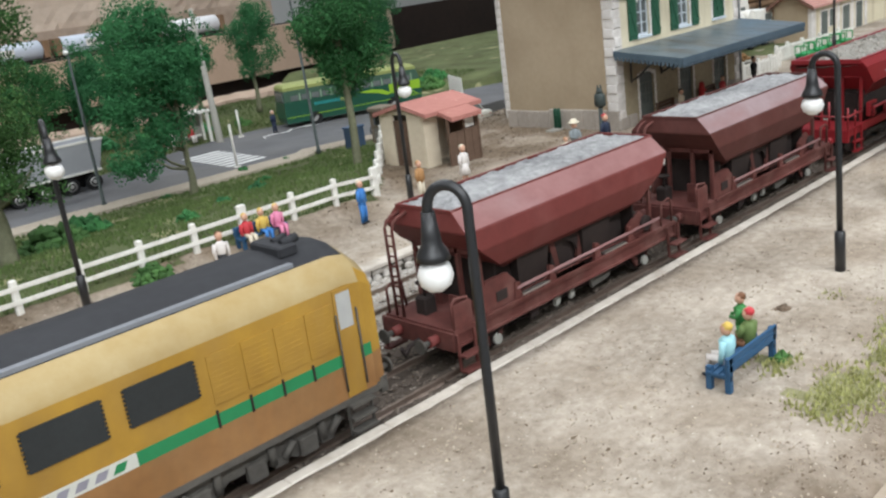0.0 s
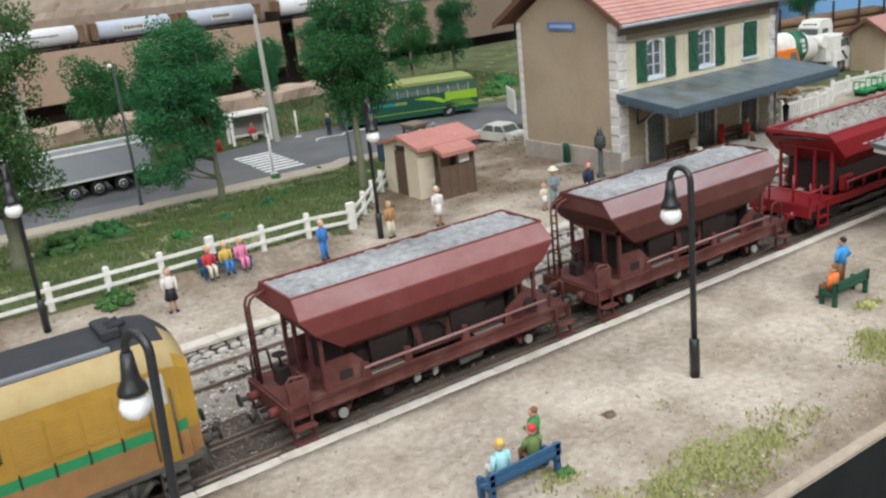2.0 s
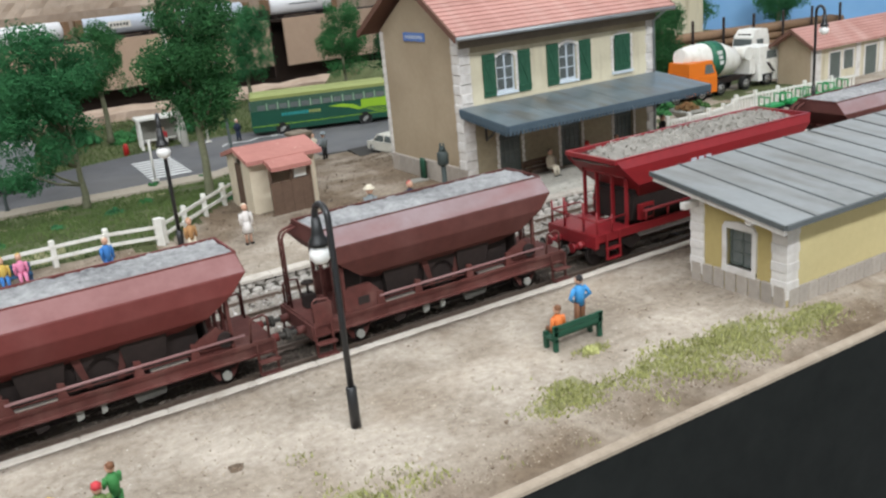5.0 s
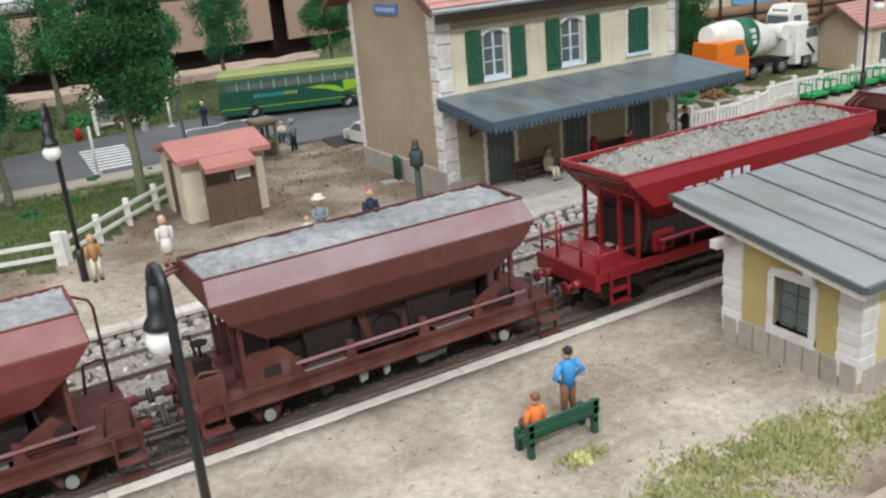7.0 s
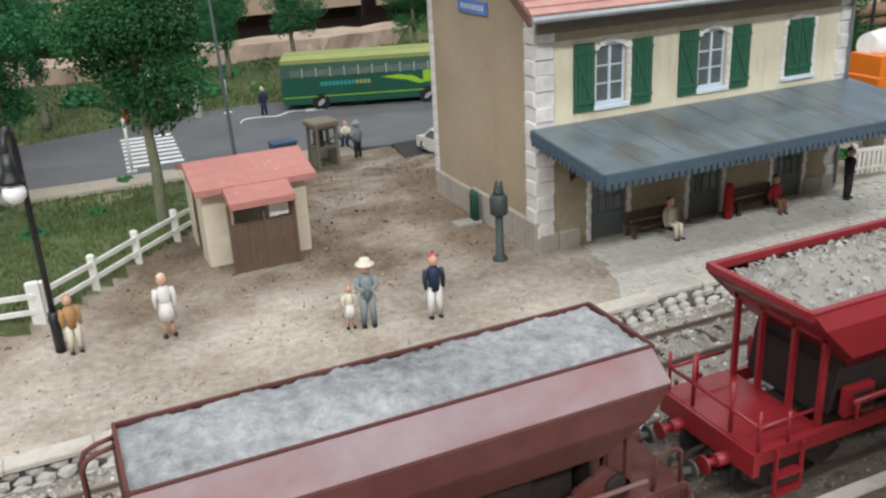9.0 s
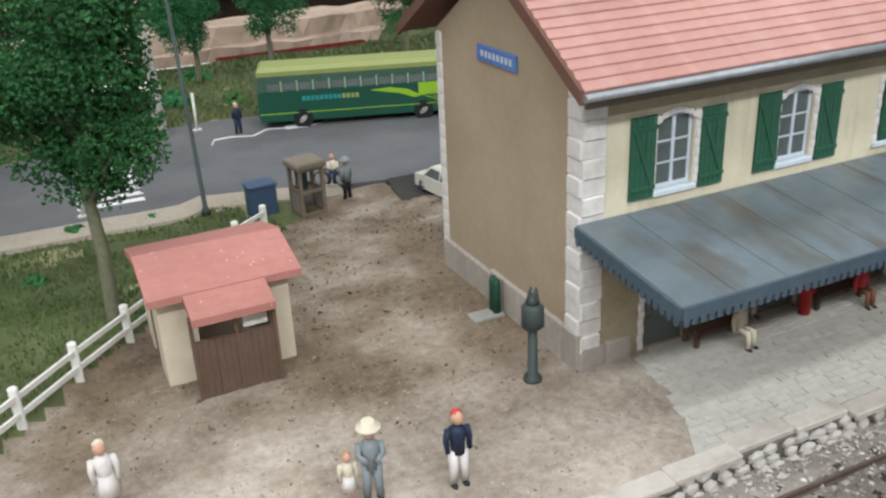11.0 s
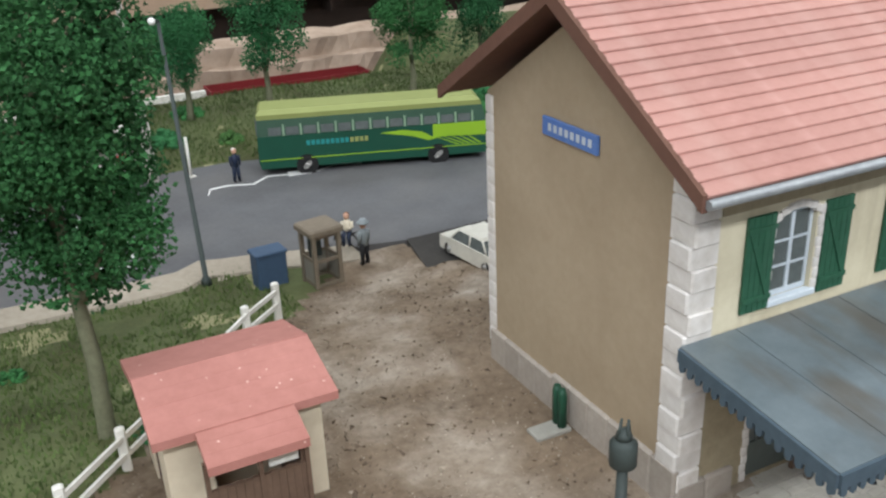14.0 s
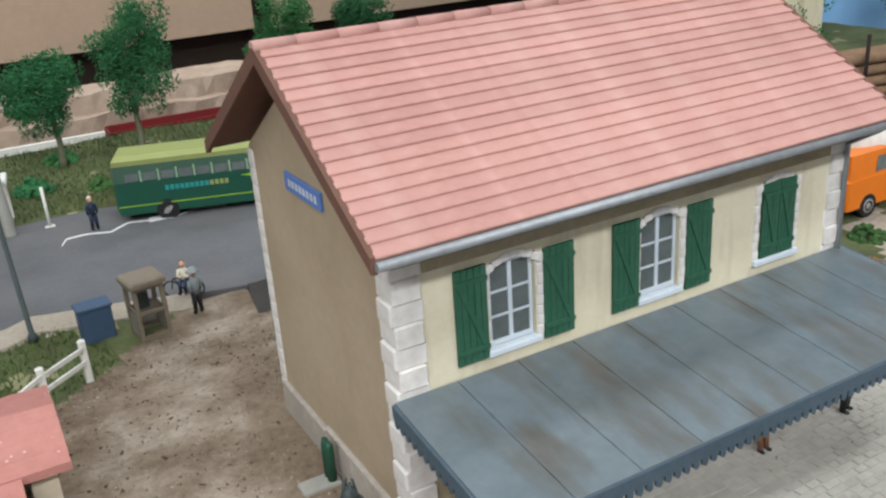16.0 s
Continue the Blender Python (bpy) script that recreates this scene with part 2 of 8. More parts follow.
SILVER = mat("silver_tipper_body", (0.40, 0.41, 0.43), (0.34, 0.35, 0.37), 0.4, 1, 0.5, 0.02, metal=0.2)
CARW = mat("ivory_car_paint", (0.78, 0.75, 0.66), None, 0.3, 1, 0.4, 0.0, spec=0.5)
ORANGEV = mat("orange_cab", (0.75, 0.19, 0.015), (0.68, 0.16, 0.015), 0.4, 1, 0.4, 0.0)
CONC = mat("grey_concrete", (0.36, 0.35, 0.31), (0.25, 0.24, 0.21), 0.9, 3)
BLUEB = mat("blue_bench_paint", (0.03, 0.10, 0.20), (0.025, 0.07, 0.14), 0.5, 3)
GREENB = mat("green_bench_paint", (0.02, 0.085, 0.05), (0.014, 0.06, 0.035), 0.5, 3)
BRIGHTGREEN = mat("bright_green_paint", (0.02, 0.30, 0.085), None, 0.5, 3)
SIGNBLUE = mat("blue_sign", (0.12, 0.22, 0.50), (0.08, 0.16, 0.42), 0.5, 4)
SIGNW = mat("white_marks", (0.6, 0.65, 0.72), None, 0.6, 4)
PUMP = mat("grey_green_cast_iron", (0.06, 0.075, 0.07), (0.035, 0.045, 0.042), 0.6, 4)
BOOTHM = mat("dusty_brown_metal", (0.22, 0.18, 0.13), (0.15, 0.12, 0.09), 0.7, 4)
BOXBLUE = mat("slate_blue_box", (0.055, 0.095, 0.16), None, 0.6, 3)
HUTROOF = mat("zinc_grey_roof", (0.31, 0.32, 0.32), (0.22, 0.23, 0.23), 0.7, 1.4, 0.6, 0.15, patch=0.3)
HUTEDGE = mat("dark_roof_edge", (0.11, 0.12, 0.12), None, 0.7, 3)
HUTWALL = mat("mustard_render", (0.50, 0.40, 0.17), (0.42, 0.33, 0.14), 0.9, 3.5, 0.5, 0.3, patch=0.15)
# lighter copy of the mustard for the hut wall that faces the light
HUTWALL2 = mat("lit_mustard_render", (0.62, 0.52, 0.27), (0.54, 0.45, 0.23), 0.9, 3.5, 0.5, 0.25)
REDP = mat("red_paint", (0.45, 0.02, 0.018), None, 0.5, 3)
DARKRED = mat("dull_dark_red", (0.20, 0.018, 0.02), (0.15, 0.014, 0.016), 0.6, 2)
LOGM = mat("timber_logs", (0.28, 0.17, 0.10), (0.16, 0.1, 0.06), 0.9, 3)
HALL = mat("hall_wall_paint", (0.42, 0.42, 0.41), (0.38, 0.38, 0.37), 0.9, 0.2, 0.4, 0.05)


def plain(name, col, rough=0.6):
    return mat(name, col, tuple(c * 0.8 for c in col), rough, 5, 0.4, 0.05)


def streaks(m, sx, sy, sz, tint, amount=0.6, lo=0.5, hi=0.68):
    """Runs and smears of dirt: stretched noise multiplied into a material's colour."""
    nt = m.node_tree
    n, ln = nt.nodes, nt.links
    bc = n["Principled BSDF"].inputs["Base Color"]
    src = bc.links[0].from_socket
    tc = n.new("ShaderNodeTexCoord")
    mp = n.new("ShaderNodeMapping")
    mp.inputs["Scale"].default_value = (sx * 100, sy * 100, sz * 100)
    ns = n.new("ShaderNodeTexNoise")
    ns.inputs["Scale"].default_value, ns.inputs["Detail"].default_value = 1.0, 5
    mr = n.new("ShaderNodeMapRange")
    mr.inputs["From Min"].default_value, mr.inputs["From Max"].default_value, mr.inputs["To Max"].default_value = lo, hi, amount
    mx = n.new("ShaderNodeMix")
    mx.data_type = "RGBA"
    mx.inputs["B"].default_value = (*tint, 1)
    ln.new(tc.outputs["Object"], mp.inputs["Vector"])
    ln.new(mp.outputs[0], ns.inputs["Vector"])
    ln.new(ns.outputs["Fac"], mr.inputs["Value"])
    ln.new(mr.outputs[0], mx.inputs["Factor"])
    ln.new(src, mx.inputs["A"])
    ln.new(mx.outputs["Result"], bc)


SKIN = plain("doll_skin", (0.62, 0.36, 0.25))
DOLL = {k: plain("doll_" + k, c) for k, c in {
    "white": (0.75, 0.7, 0.66), "blue": (0.05, 0.2, 0.52), "sky": (0.06, 0.30, 0.62), "teal": (0.35, 0.62, 0.66),
    "black": (0.02, 0.02, 0.022), "grey": (0.24, 0.27, 0.28), "pink": (0.75, 0.25, 0.4), "red": (0.55, 0.05, 0.06),
    "orange": (0.75, 0.2, 0.05), "green": (0.05, 0.22, 0.06), "brown": (0.2, 0.09, 0.045), "tan": (0.45, 0.24, 0.10),
    "navy": (0.02, 0.03, 0.06), "yellow": (0.65, 0.45, 0.1), "cream": (0.7, 0.62, 0.48), "olive": (0.13, 0.19, 0.06)}.items()}


CLOD = mat("earth_clod", (0.17, 0.125, 0.09), (0.09, 0.065, 0.045), 0.95, 4, 0.6, 0.0, vary=0.45)
streaks(CANOPY, 1.1, 0.3, 0.5, (0.10, 0.085, 0.066), 0.75, 0.46, 0.68)
streaks(HUTROOF, 1.2, 0.2, 0.5, (0.15, 0.14, 0.125), 0.6)
streaks(OXIDE, 0.5, 0.5, 0.5, (0.24, 0.1, 0.09), 0.25, 0.45, 0.8)
streaks(OXIDE2, 0.5, 0.5, 0.5, (0.2, 0.1, 0.09), 0.25, 0.42, 0.8)
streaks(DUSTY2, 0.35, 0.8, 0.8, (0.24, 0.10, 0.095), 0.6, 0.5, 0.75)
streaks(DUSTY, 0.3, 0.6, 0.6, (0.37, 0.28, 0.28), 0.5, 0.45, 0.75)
streaks(SHUT, 1.6, 1.6, 0.5, (0.10, 0.20, 0.14), 0.45, 0.5, 0.75)
streaks(GRIMERED, 0.9, 0.9, 0.9, (0.24, 0.13, 0.11), 0.35, 0.5, 0.75)
streaks(YELLOW, 0.9, 0.9, 0.25, (0.26, 0.16, 0.055), 0.45, 0.45, 0.75)
streaks(ORANGE, 0.9, 0.9, 0.3, (0.20, 0.12, 0.06), 0.5, 0.45, 0.72)
streaks(CREAM, 1.2, 1.2, 0.15, (0.30, 0.235, 0.14), 0.5, 0.52, 0.75)
streaks(QUOIN, 1.0, 1.0, 1.0, (0.33, 0.27, 0.21), 0.55, 0.5, 0.75)
streaks(GABLE, 0.5, 0.5, 0.12, (0.29, 0.22, 0.145), 0.35, 0.5, 0.8)
streaks(TILE, 0.5, 0.15, 0.15, (0.62, 0.44, 0.38), 0.4, 0.5, 0.75)
streaks(WHITEP, 2.0, 2.0, 1.0, (0.45, 0.40, 0.32), 0.5, 0.5, 0.75)
streaks(EDGE, 0.9, 0.9, 0.9, (0.27, 0.22, 0.17), 0.6, 0.5, 0.72)
streaks(ASPHALT, 0.12, 0.12, 0.12, (0.17, 0.16, 0.15), 0.45, 0.48, 0.7)


# ---- mesh helpers (centimetres) ----
def box(bm, x0, x1, y0, y1, z0, z1, mi=0):
    v = [bm.verts.new((x, y, z)) for z in (z0, z1) for y in (y0, y1) for x in (x0, x1)]
    for q in ((0, 2, 3, 1), (4, 5, 7, 6), (0, 1, 5, 4), (2, 6, 7, 3), (0, 4, 6, 2), (1, 3, 7, 5)):
        bm.faces.new([v[i] for i in q]).material_index = mi
    return v


def cbox(bm, x0, x1, y0, y1, z0, z1, b=0.03, mi=0):
    """A box with chamfered vertical and top edges."""
    rings = []
    for z, k in ((z0, 0), (z1 - b, 0), (z1, b)):
        a0, a1, c0, c1 = x0 + k, x1 - k, y0 + k, y1 - k
        rings.append([bm.verts.new(p) for p in ((a0 + b, c0, z), (a1 - b, c0, z), (a1, c0 + b, z), (a1, c1 - b, z),
                                                (a1 - b, c1, z), (a0 + b, c1, z), (a0, c1 - b, z), (a0, c0 + b, z))])
    for r, s in zip(rings, rings[1:]):
        for i in range(8):
            bm.faces.new((r[i], r[(i + 1) % 8], s[(i + 1) % 8], s[i])).material_index = mi
    bm.faces.new(rings[-1]).material_index = mi
    bm.faces.new(rings[0][::-1]).material_index = mi


def tube(bm, pts, r, seg=8, mi=0, radii=None, smooth=True):
    """A round bar along points."""
    pts = [Vector(p) for p in pts]
    rings, side = [], None
    for i, p in enumerate(pts):
        d = (pts[min(i + 1, len(pts) - 1)] - pts[max(i - 1, 0)]).normalized()
        if side is None or abs(side.dot(d)) > 0.95:
            side = d.orthogonal().normalized()
        side = (side - d * side.dot(d)).normalized()
        up = d.cross(side)
        rr = radii[i] if radii else r
        rings.append([bm.verts.new(p + rr * (math.cos(a) * side + math.sin(a) * up)) for a in [2 * math.pi * k / seg for k in range(seg)]])
    for a, b in zip(rings, rings[1:]):
        for k in range(seg):
            f = bm.faces.new((a[k], a[(k + 1) % seg], b[(k + 1) % seg], b[k]))
            f.material_index, f.smooth = mi, smooth
    bm.faces.new(rings[0][::-1]).material_index = mi
    bm.faces.new(rings[-1]).material_index = mi


def ball(bm, c, r, mi=0, sx=1, sy=1, sz=1, sub=2, jag=0.0):
    res = bmesh.ops.create_icosphere(bm, subdivisions=sub, radius=1)
    for v in res["verts"]:
        k = 1 + (random.uniform(-jag, jag) if jag else 0)
        v.co = Vector(c) + Vector((v.co.x * r * sx, v.co.y * r * sy, v.co.z * r * sz)) * k
    for f in {f for v in res["verts"] for f in v.link_faces}:
        f.material_index, f.smooth = mi, not jag


def prism(bm, prof, a0, a1, axis="x", mi=0, cap=True):
    """A closed outline pushed along an axis: outline pairs are (y, z) for x, (x, z) for y, (x, y) for z."""
    def at(p, a):
        return {"x": (a, p[0], p[1]), "y": (p[0], a, p[1]), "z": (p[0], p[1], a)}[axis]
    A, B = [bm.verts.new(at(p, a0)) for p in prof], [bm.verts.new(at(p, a1)) for p in prof]
    n = len(prof)
    for i in range(n):
        bm.faces.new((A[i], A[(i + 1) % n], B[(i + 1) % n], B[i])).material_index = mi
    if cap:
        bm.faces.new(A[::-1]).material_index = mi
        bm.faces.new(B).material_index = mi
    return A, B


def mesh_of(name, bm, mats):
    bmesh.ops.recalc_face_normals(bm, faces=bm.faces)
    for v in bm.verts:
        v.co *= C
    me = bpy.data.meshes.new(name)
    bm.to_mesh(me)
    bm.free()
    for m in (mats if isinstance(mats, (list, tuple)) else [mats]):
        me.materials.append(m)
    return me


def thing(name, x, y, z, turn=0, label="", category="", group="", kind=""):
    o = new(name)
    o.empty_display_size = 0.01
    o.matrix_basis = pose(x * C, y * C, z * C, 0, 0, turn)
    return tagged(o, label, category, group, kind)


def part(name, bm, mats, parent, label="", at=None):
    o = new(name, mesh_of(name, bm, mats))
    o.parent = parent
    if at:
        o.location = Vector(at) * C
    return tagged(o, label)


def solo(name, bm, mats, x=0, y=0, z=0, turn=0, label="", category="", group="", kind=""):
    o = new(name, mesh_of(name, bm, mats))
    o.matrix_basis = pose(x * C, y * C, z * C, 0, 0, turn)
    return tagged(o, label, category, group, kind)


def piece(name, mesh, parent, x=0, y=0, z=0, rx=0, ry=0, rz=0):
    """One of many alike pieces on shared mesh data."""
    o = new(name, mesh)
    o.parent = parent
    o.matrix_basis = pose(x * C, y * C, z * C, rx, ry, rz)
    return o


def nz(x, y, s=1.0):
    return noise.noise((x * s, y * s, 3.1))


def mod(v, lo, hi):
    t = max(0.0, min(1.0, (v - lo) / (hi - lo)))
    return t * t * (3 - 2 * t)


# ---- the ground ----
def road_near(x):
    return 60.3 + 0.6 * math.sin(x * 0.12) if x < 40 else 60.6 - 0.32 * (x - 40) + 0.004 * (x - 40) ** 2


def road_far(x):
    return 71.5 if x < 20 else 71.5 + 4.5 * mod(x, 20, 44) - (0.33 * (x - 46) if x > 46 else 0)


def fence_side(x):
    """y of the side fence's line."""
    return 37.0 + (x - 28.65) * 14.5 / 13.0


def grassy(x, y):
    """True left of the side fence and beyond the platform's back fence."""
    if y < 36.8 or y > 59.3:
        return False
    return y > fence_side(x) + 0.3 * nz(x, y, 0.7) if x > 28.2 else True


def ground_z(x, y):
    if y < 28.3:
        return 0.0
    z = 0.0
    g = mod(fence_side(x) - y, 1.5, -1.5) if x > 26 else 1.0
    z += g * 0.55 * mod(y, 34.5, 37.5) * (1 - mod(x, 24, 44) * 0.55) * (1 - mod(y, 41, 54))
    left = -1.25 * mod(y, 42, 59)
    right = -1.1 * mod(y, 46, 56)
    z += left if x < 36 else (right if x > 46 else left + (right - left) * (x - 36) / 10)
    fe = road_far(x)
    if road_near(x) - 0.3 < y < fe + 0.3:
        return -1.6
    if y > fe:
        z += 1.1 * mod(y, fe + 1, fe + 14) + 0.35 * nz(x, y, 0.13)
        if y > 91:
            z -= 9.5 * mod(y, 91, 97)
    if x > 66:
        z = z * (1 - mod(x, 66, 76))
    return z


def sheet(name, xs, ys, zf, mats, pick, label, rough=0.07):
    bm = bmesh.new()
    grid = [[bm.verts.new((x, y, zf(x, y) + rough * nz(x, y, 1.1) + rough * 0.5 * nz(x, y, 3.3))) for x in xs] for y in ys]
    for j in range(len(ys) - 1):
        for i in range(len(xs) - 1):
            f = bm.faces.new((grid[j][i], grid[j][i + 1], grid[j + 1][i + 1], grid[j + 1][i]))
            f.material_index, f.smooth = pick(0.5 * (xs[i] + xs[i + 1]), 0.5 * (ys[j] + ys[j + 1])), True
    o = solo(name, bm, mats, label=label, category="ground", kind="structure")
    kinds = o.data.attributes.new("soil", "FLOAT", "POINT")
    for v, a in zip(o.data.vertices, kinds.data):
        a.value = brown_soil(v.co.x / C, v.co.y / C)
    return o


def brown_soil(x, y):
    """Share of brown earth in the sandy ground."""
    w = mod(y + 2.2 * nz(x, y, 0.3) + 1.0 * nz(x, y, 1.1), 31.5, 38.5) * (1 - mod(x, 64, 70))
    foot = 0.55 * mod(math.hypot(max(0.0, 46.6 - x), max(0.0, y - 43.0)), 2.6, 0.3) if y > 33 else 0.0
    return max(0.0, min(1.0, w * (0.74 + foot + 1.0 * nz(x + 40, y, 0.28) + 0.75 * nz(x, y, 0.8) + 0.4 * nz(x, y, 1.6))))


def span(a, b, step):
    n = max(1, round((b - a) / step))
    return [a + (b - a) * i / n for i in range(n + 1)]


def pick_ground(x, y):
    j = 0.9 * nz(x, y, 0.45) + 0.5 * nz(x, y, 1.6)
    if y > road_far(x) - 0.3:
        return 2 if nz(x, y, 0.35) + 0.35 * nz(x, y, 1.3) > -0.5 else 3
    if y > 58 and x < 47:
        return 4 if y + j > 58.8 else 2
    if grassy(x + j, y + j):
        return 3 if nz(x + 9, y, 0.3) > 0.33 else 2
    if x > 66:
        return 2 if (y + j > 40 and nz(x, y, 0.3) > -0.1) else 0
    return 0


FLAT = -1.2
sheet("ground", span(-45, 125, 0.62), span(28.3, 112, 0.62), ground_z, [SAND, YARD, TURF, MOSS, KERB], pick_ground,
      "model railway ground of sandy soil, green turf and dry moss")

bm = bmesh.new()
xs = span(-45, 120, 1.0)
a = [bm.verts.new((x, road_near(x), FLAT + 0.12)) for x in xs]
b = [bm.verts.new((x, road_far(x), FLAT + 0.12)) for x in xs]
lo = [bm.verts.new((x, road_near(x), FLAT - 0.6)) for x in xs]
hi = [bm.verts.new((x, road_far(x), FLAT - 0.6)) for x in xs]
for i in range(len(xs) - 1):
    bm.faces.new((a[i], a[i + 1], b[i + 1], b[i]))
    bm.faces.new((lo[i], lo[i + 1], a[i + 1], a[i]))
    bm.faces.new((b[i], b[i + 1], hi[i + 1], hi[i]))
solo("road", bm, ASPHALT, label="grey asphalt road curving past the station yard", category="road", kind="structure")
RZ = FLAT + 0.12

bm = bmesh.new()
prism(bm, [(48.4, 47.6), (50.2, 57.6), (64, 58), (64, 46.5), (49.3, 46.5)], -1.6, -0.98, "z")
solo("parking_asphalt", bm, DARKASPHALT, label="dark asphalt parking patch behind the station", category="pavement", kind="structure")

# front platform with its lip and black fascia
def front_moss(x, y):
    """How thickly dry grass grows on the front platform."""
    d = 0.0
    for cx, cy, rx, ry in ((40.5, 7.6, 5.2, 1.7), (34.5, 8.2, 2.2, 1.2), (24, 7.2, 4.6, 1.5), (19.5, 7.6, 2.0, 1.2), (45, 7.2, 2.5, 1.0), (20.0, 9.7, 1.2, 0.5), (37.5, 10.6, 0.9, 0.4)):
        d = max(d, 1.2 - math.hypot((x - cx) / rx, (y - cy) / ry))
    return d + 0.45 * nz(x, y, 0.8)


bm = bmesh.new()
xs, ys = span(-45, 125, 0.5), span(5.46, 16.55, 0.5)
grid = [[bm.verts.new((x, y, 0.05 * nz(x, y, 1.2) + 0.03 * nz(x, y, 3.1) - (0.25 * mod(y, 7.2, 5.7)))) for x in xs] for y in ys]
for j in range(len(ys) - 1):
    for i in range(len(xs) - 1):
        f = bm.faces.new((grid[j][i], grid[j][i + 1], grid[j + 1][i + 1], grid[j + 1][i]))
        x, y = xs[i], ys[j]
        m = front_moss(x, y) + 0.25 * nz(x, y, 2.2)
        f.smooth, f.material_index = True, 1 if m > 0.62 else 0
lowv = [bm.verts.new((x, 16.55, -1.2)) for x in xs]
for i in range(len(xs) - 1):
    bm.faces.new((grid[-1][i], grid[-1][i + 1], lowv[i + 1], lowv[i]))
fp = solo("front_platform", bm, [SAND, MOSS], label="sandy model platform with dry grass patches", category="platform", kind="structure")
fa = fp.data.attributes.new("soil", "FLOAT", "POINT")
for v, a in zip(fp.data.vertices, fa.data):
    x, y = v.co.x / C, v.co.y / C
    # last term paints the shade around the hut into the soil tone
    a.value = max(0.0, min(1.0, 0.75 * mod(y + 0.6 * nz(x, y, 0.6), 8.4, 5.6) + 0.55 * nz(x + 7, y, 0.35) + 0.55 * nz(x, y, 1.1) - 0.1 + 0.35 * mod(x, 42, 46)))
bm = bmesh.new()
prism(bm, [(5.2, -0.4), (5.2, -0.27), (5.26, -0.2), (5.48, -0.18), (5.48, -0.4)], -45, 125)
solo("trim_lip", bm, LIP, label="pale worn lip along the layout's front edge", category="trim", kind="structure")
bm = bmesh.new()
prism(bm, [(5.23, -75), (5.23, -0.4), (7, -0.4), (7, -75)], -45, 125)
solo("fascia", bm, FASCIA, label="black painted front fascia of the layout", category="wall", kind="structure")

# track bed
bm = bmesh.new()
xs, ys = span(-45, 125, 0.7), span(16.5, 28.6, 0.5)
def bed(x, y):
    z = -0.72
    for c in (19.1, 25.5):
        z += 0.2 * mod(abs(y - c), 2.4, 1.7)
    return z + 0.09 * nz(x, y, 1.9) + 0.05 * nz(x, y, 4.2)
grid = [[bm.verts.new((x, y, bed(x, y))) for x in xs] for y in ys]
for j in range(len(ys) - 1):
    for i in range(len(xs) - 1):
        f = bm.faces.new((grid[j][i], grid[j][i + 1], grid[j + 1][i + 1], grid[j + 1][i]))
        f.smooth, f.material_index = True, 1 if ys[j] + 0.6 * nz(xs[i], ys[j], 0.6) > 22.2 else 0
solo("track_bed", bm, [BALLAST, LIGHTBALLAST], label="ballasted track bed with brown and pale stones", category="ground", kind="structure")


def track(yc, label):
    t = thing("railway_track", 0, yc, 0, label=label, category="track", kind="structure")
    for s in (-0.93, 0.93):
        b = bmesh.new()
        prism(b, [(s - 0.12, -0.55), (s + 0.12, -0.55), (s + 0.04, -0.48), (s + 0.05, -0.32), (s - 0.05, -0.32), (s - 0.04, -0.48)], -45, 125)
        part("rail", b, RAILM, t)
    b = bmesh.new()
    cbox(b, -0.14, 0.14, -1.5, 1.5, -0.68, -0.53, 0.02)
    me = mesh_of("sleeper", b, SLEEPER)
    for i in range(150):
        piece("sleeper", me, t, -25 + i * 0.72, random.uniform(-0.03, 0.03), 0, 0, 0, random.uniform(-1, 1))
    return t


track(19.1, "model railway track with dark sleepers under the goods train")
track(25.5, "empty model railway track with rusty rails in pale ballast")

# ---- platform edges ----
def edge_row(name, x0, x1, y, depth, z0, z1, label, step=2.1, wav=None):
    t = thing(name, 0, 0, 0, label=label, category="kerb", kind="structure")
    x = x0
    while x < x1:
        w = step * random.uniform(0.8, 1.2)
        b = bmesh.new()
        cbox(b, x + 0.003, x + w - 0.003, -depth / 2, depth / 2, z0, z1 + random.uniform(-0.012, 0.015), 0.04)
        yy = wav(x) if wav else y
        part("edge_stone", b, EDGE, t, at=(0, yy + random.uniform(-0.03, 0.03), 0))
        x += w
    return t


def far_edge(x):
    return 28.15 + (0.35 * math.sin((x - 46) * 0.5) if 46 < x < 54 else 0)


edge_row("platform_edge", -20, 100, 16.8, 0.42, -0.75, 0.035, "pale stone edging along the front platform", step=3.0)
edge_row("far_platform_edge", -20, 100, 28.2, 0.7, -0.06, 0.12, "pale stone coping along the station platform", wav=far_edge)

t = thing("rubble_wall", 0, 0, 0, label="low rubble stone wall under the station platform edge", category="wall", kind="structure")
b = bmesh.new()
box(b, -45, 125, 28.05, 28.6, -1.0, -0.07)
part("wall_core", b, JOINT, t)
metas = []
for k in range(6):
    b = bmesh.new()
    ball(b, (0, 0, 0), 0.28, sx=random.uniform(0.9, 1.5), sy=0.5, sz=random.uniform(0.55, 0.8), sub=1, jag=0.22)
    metas.append(mesh_of("rubble_stone", b, RUBBLE))
for row, z in enumerate((-0.24, -0.52, -0.78)):
    x = 8.0 + row * 0.3
    while x < 56:
        piece("rubble_stone", random.choice(metas), t, x, 28.02 + random.uniform(-0.05, 0.05) - 0.07 * row, z + random.uniform(-0.04, 0.04), 0, random.uniform(-15, 15), 0)
        x += random.uniform(0.5, 0.68)

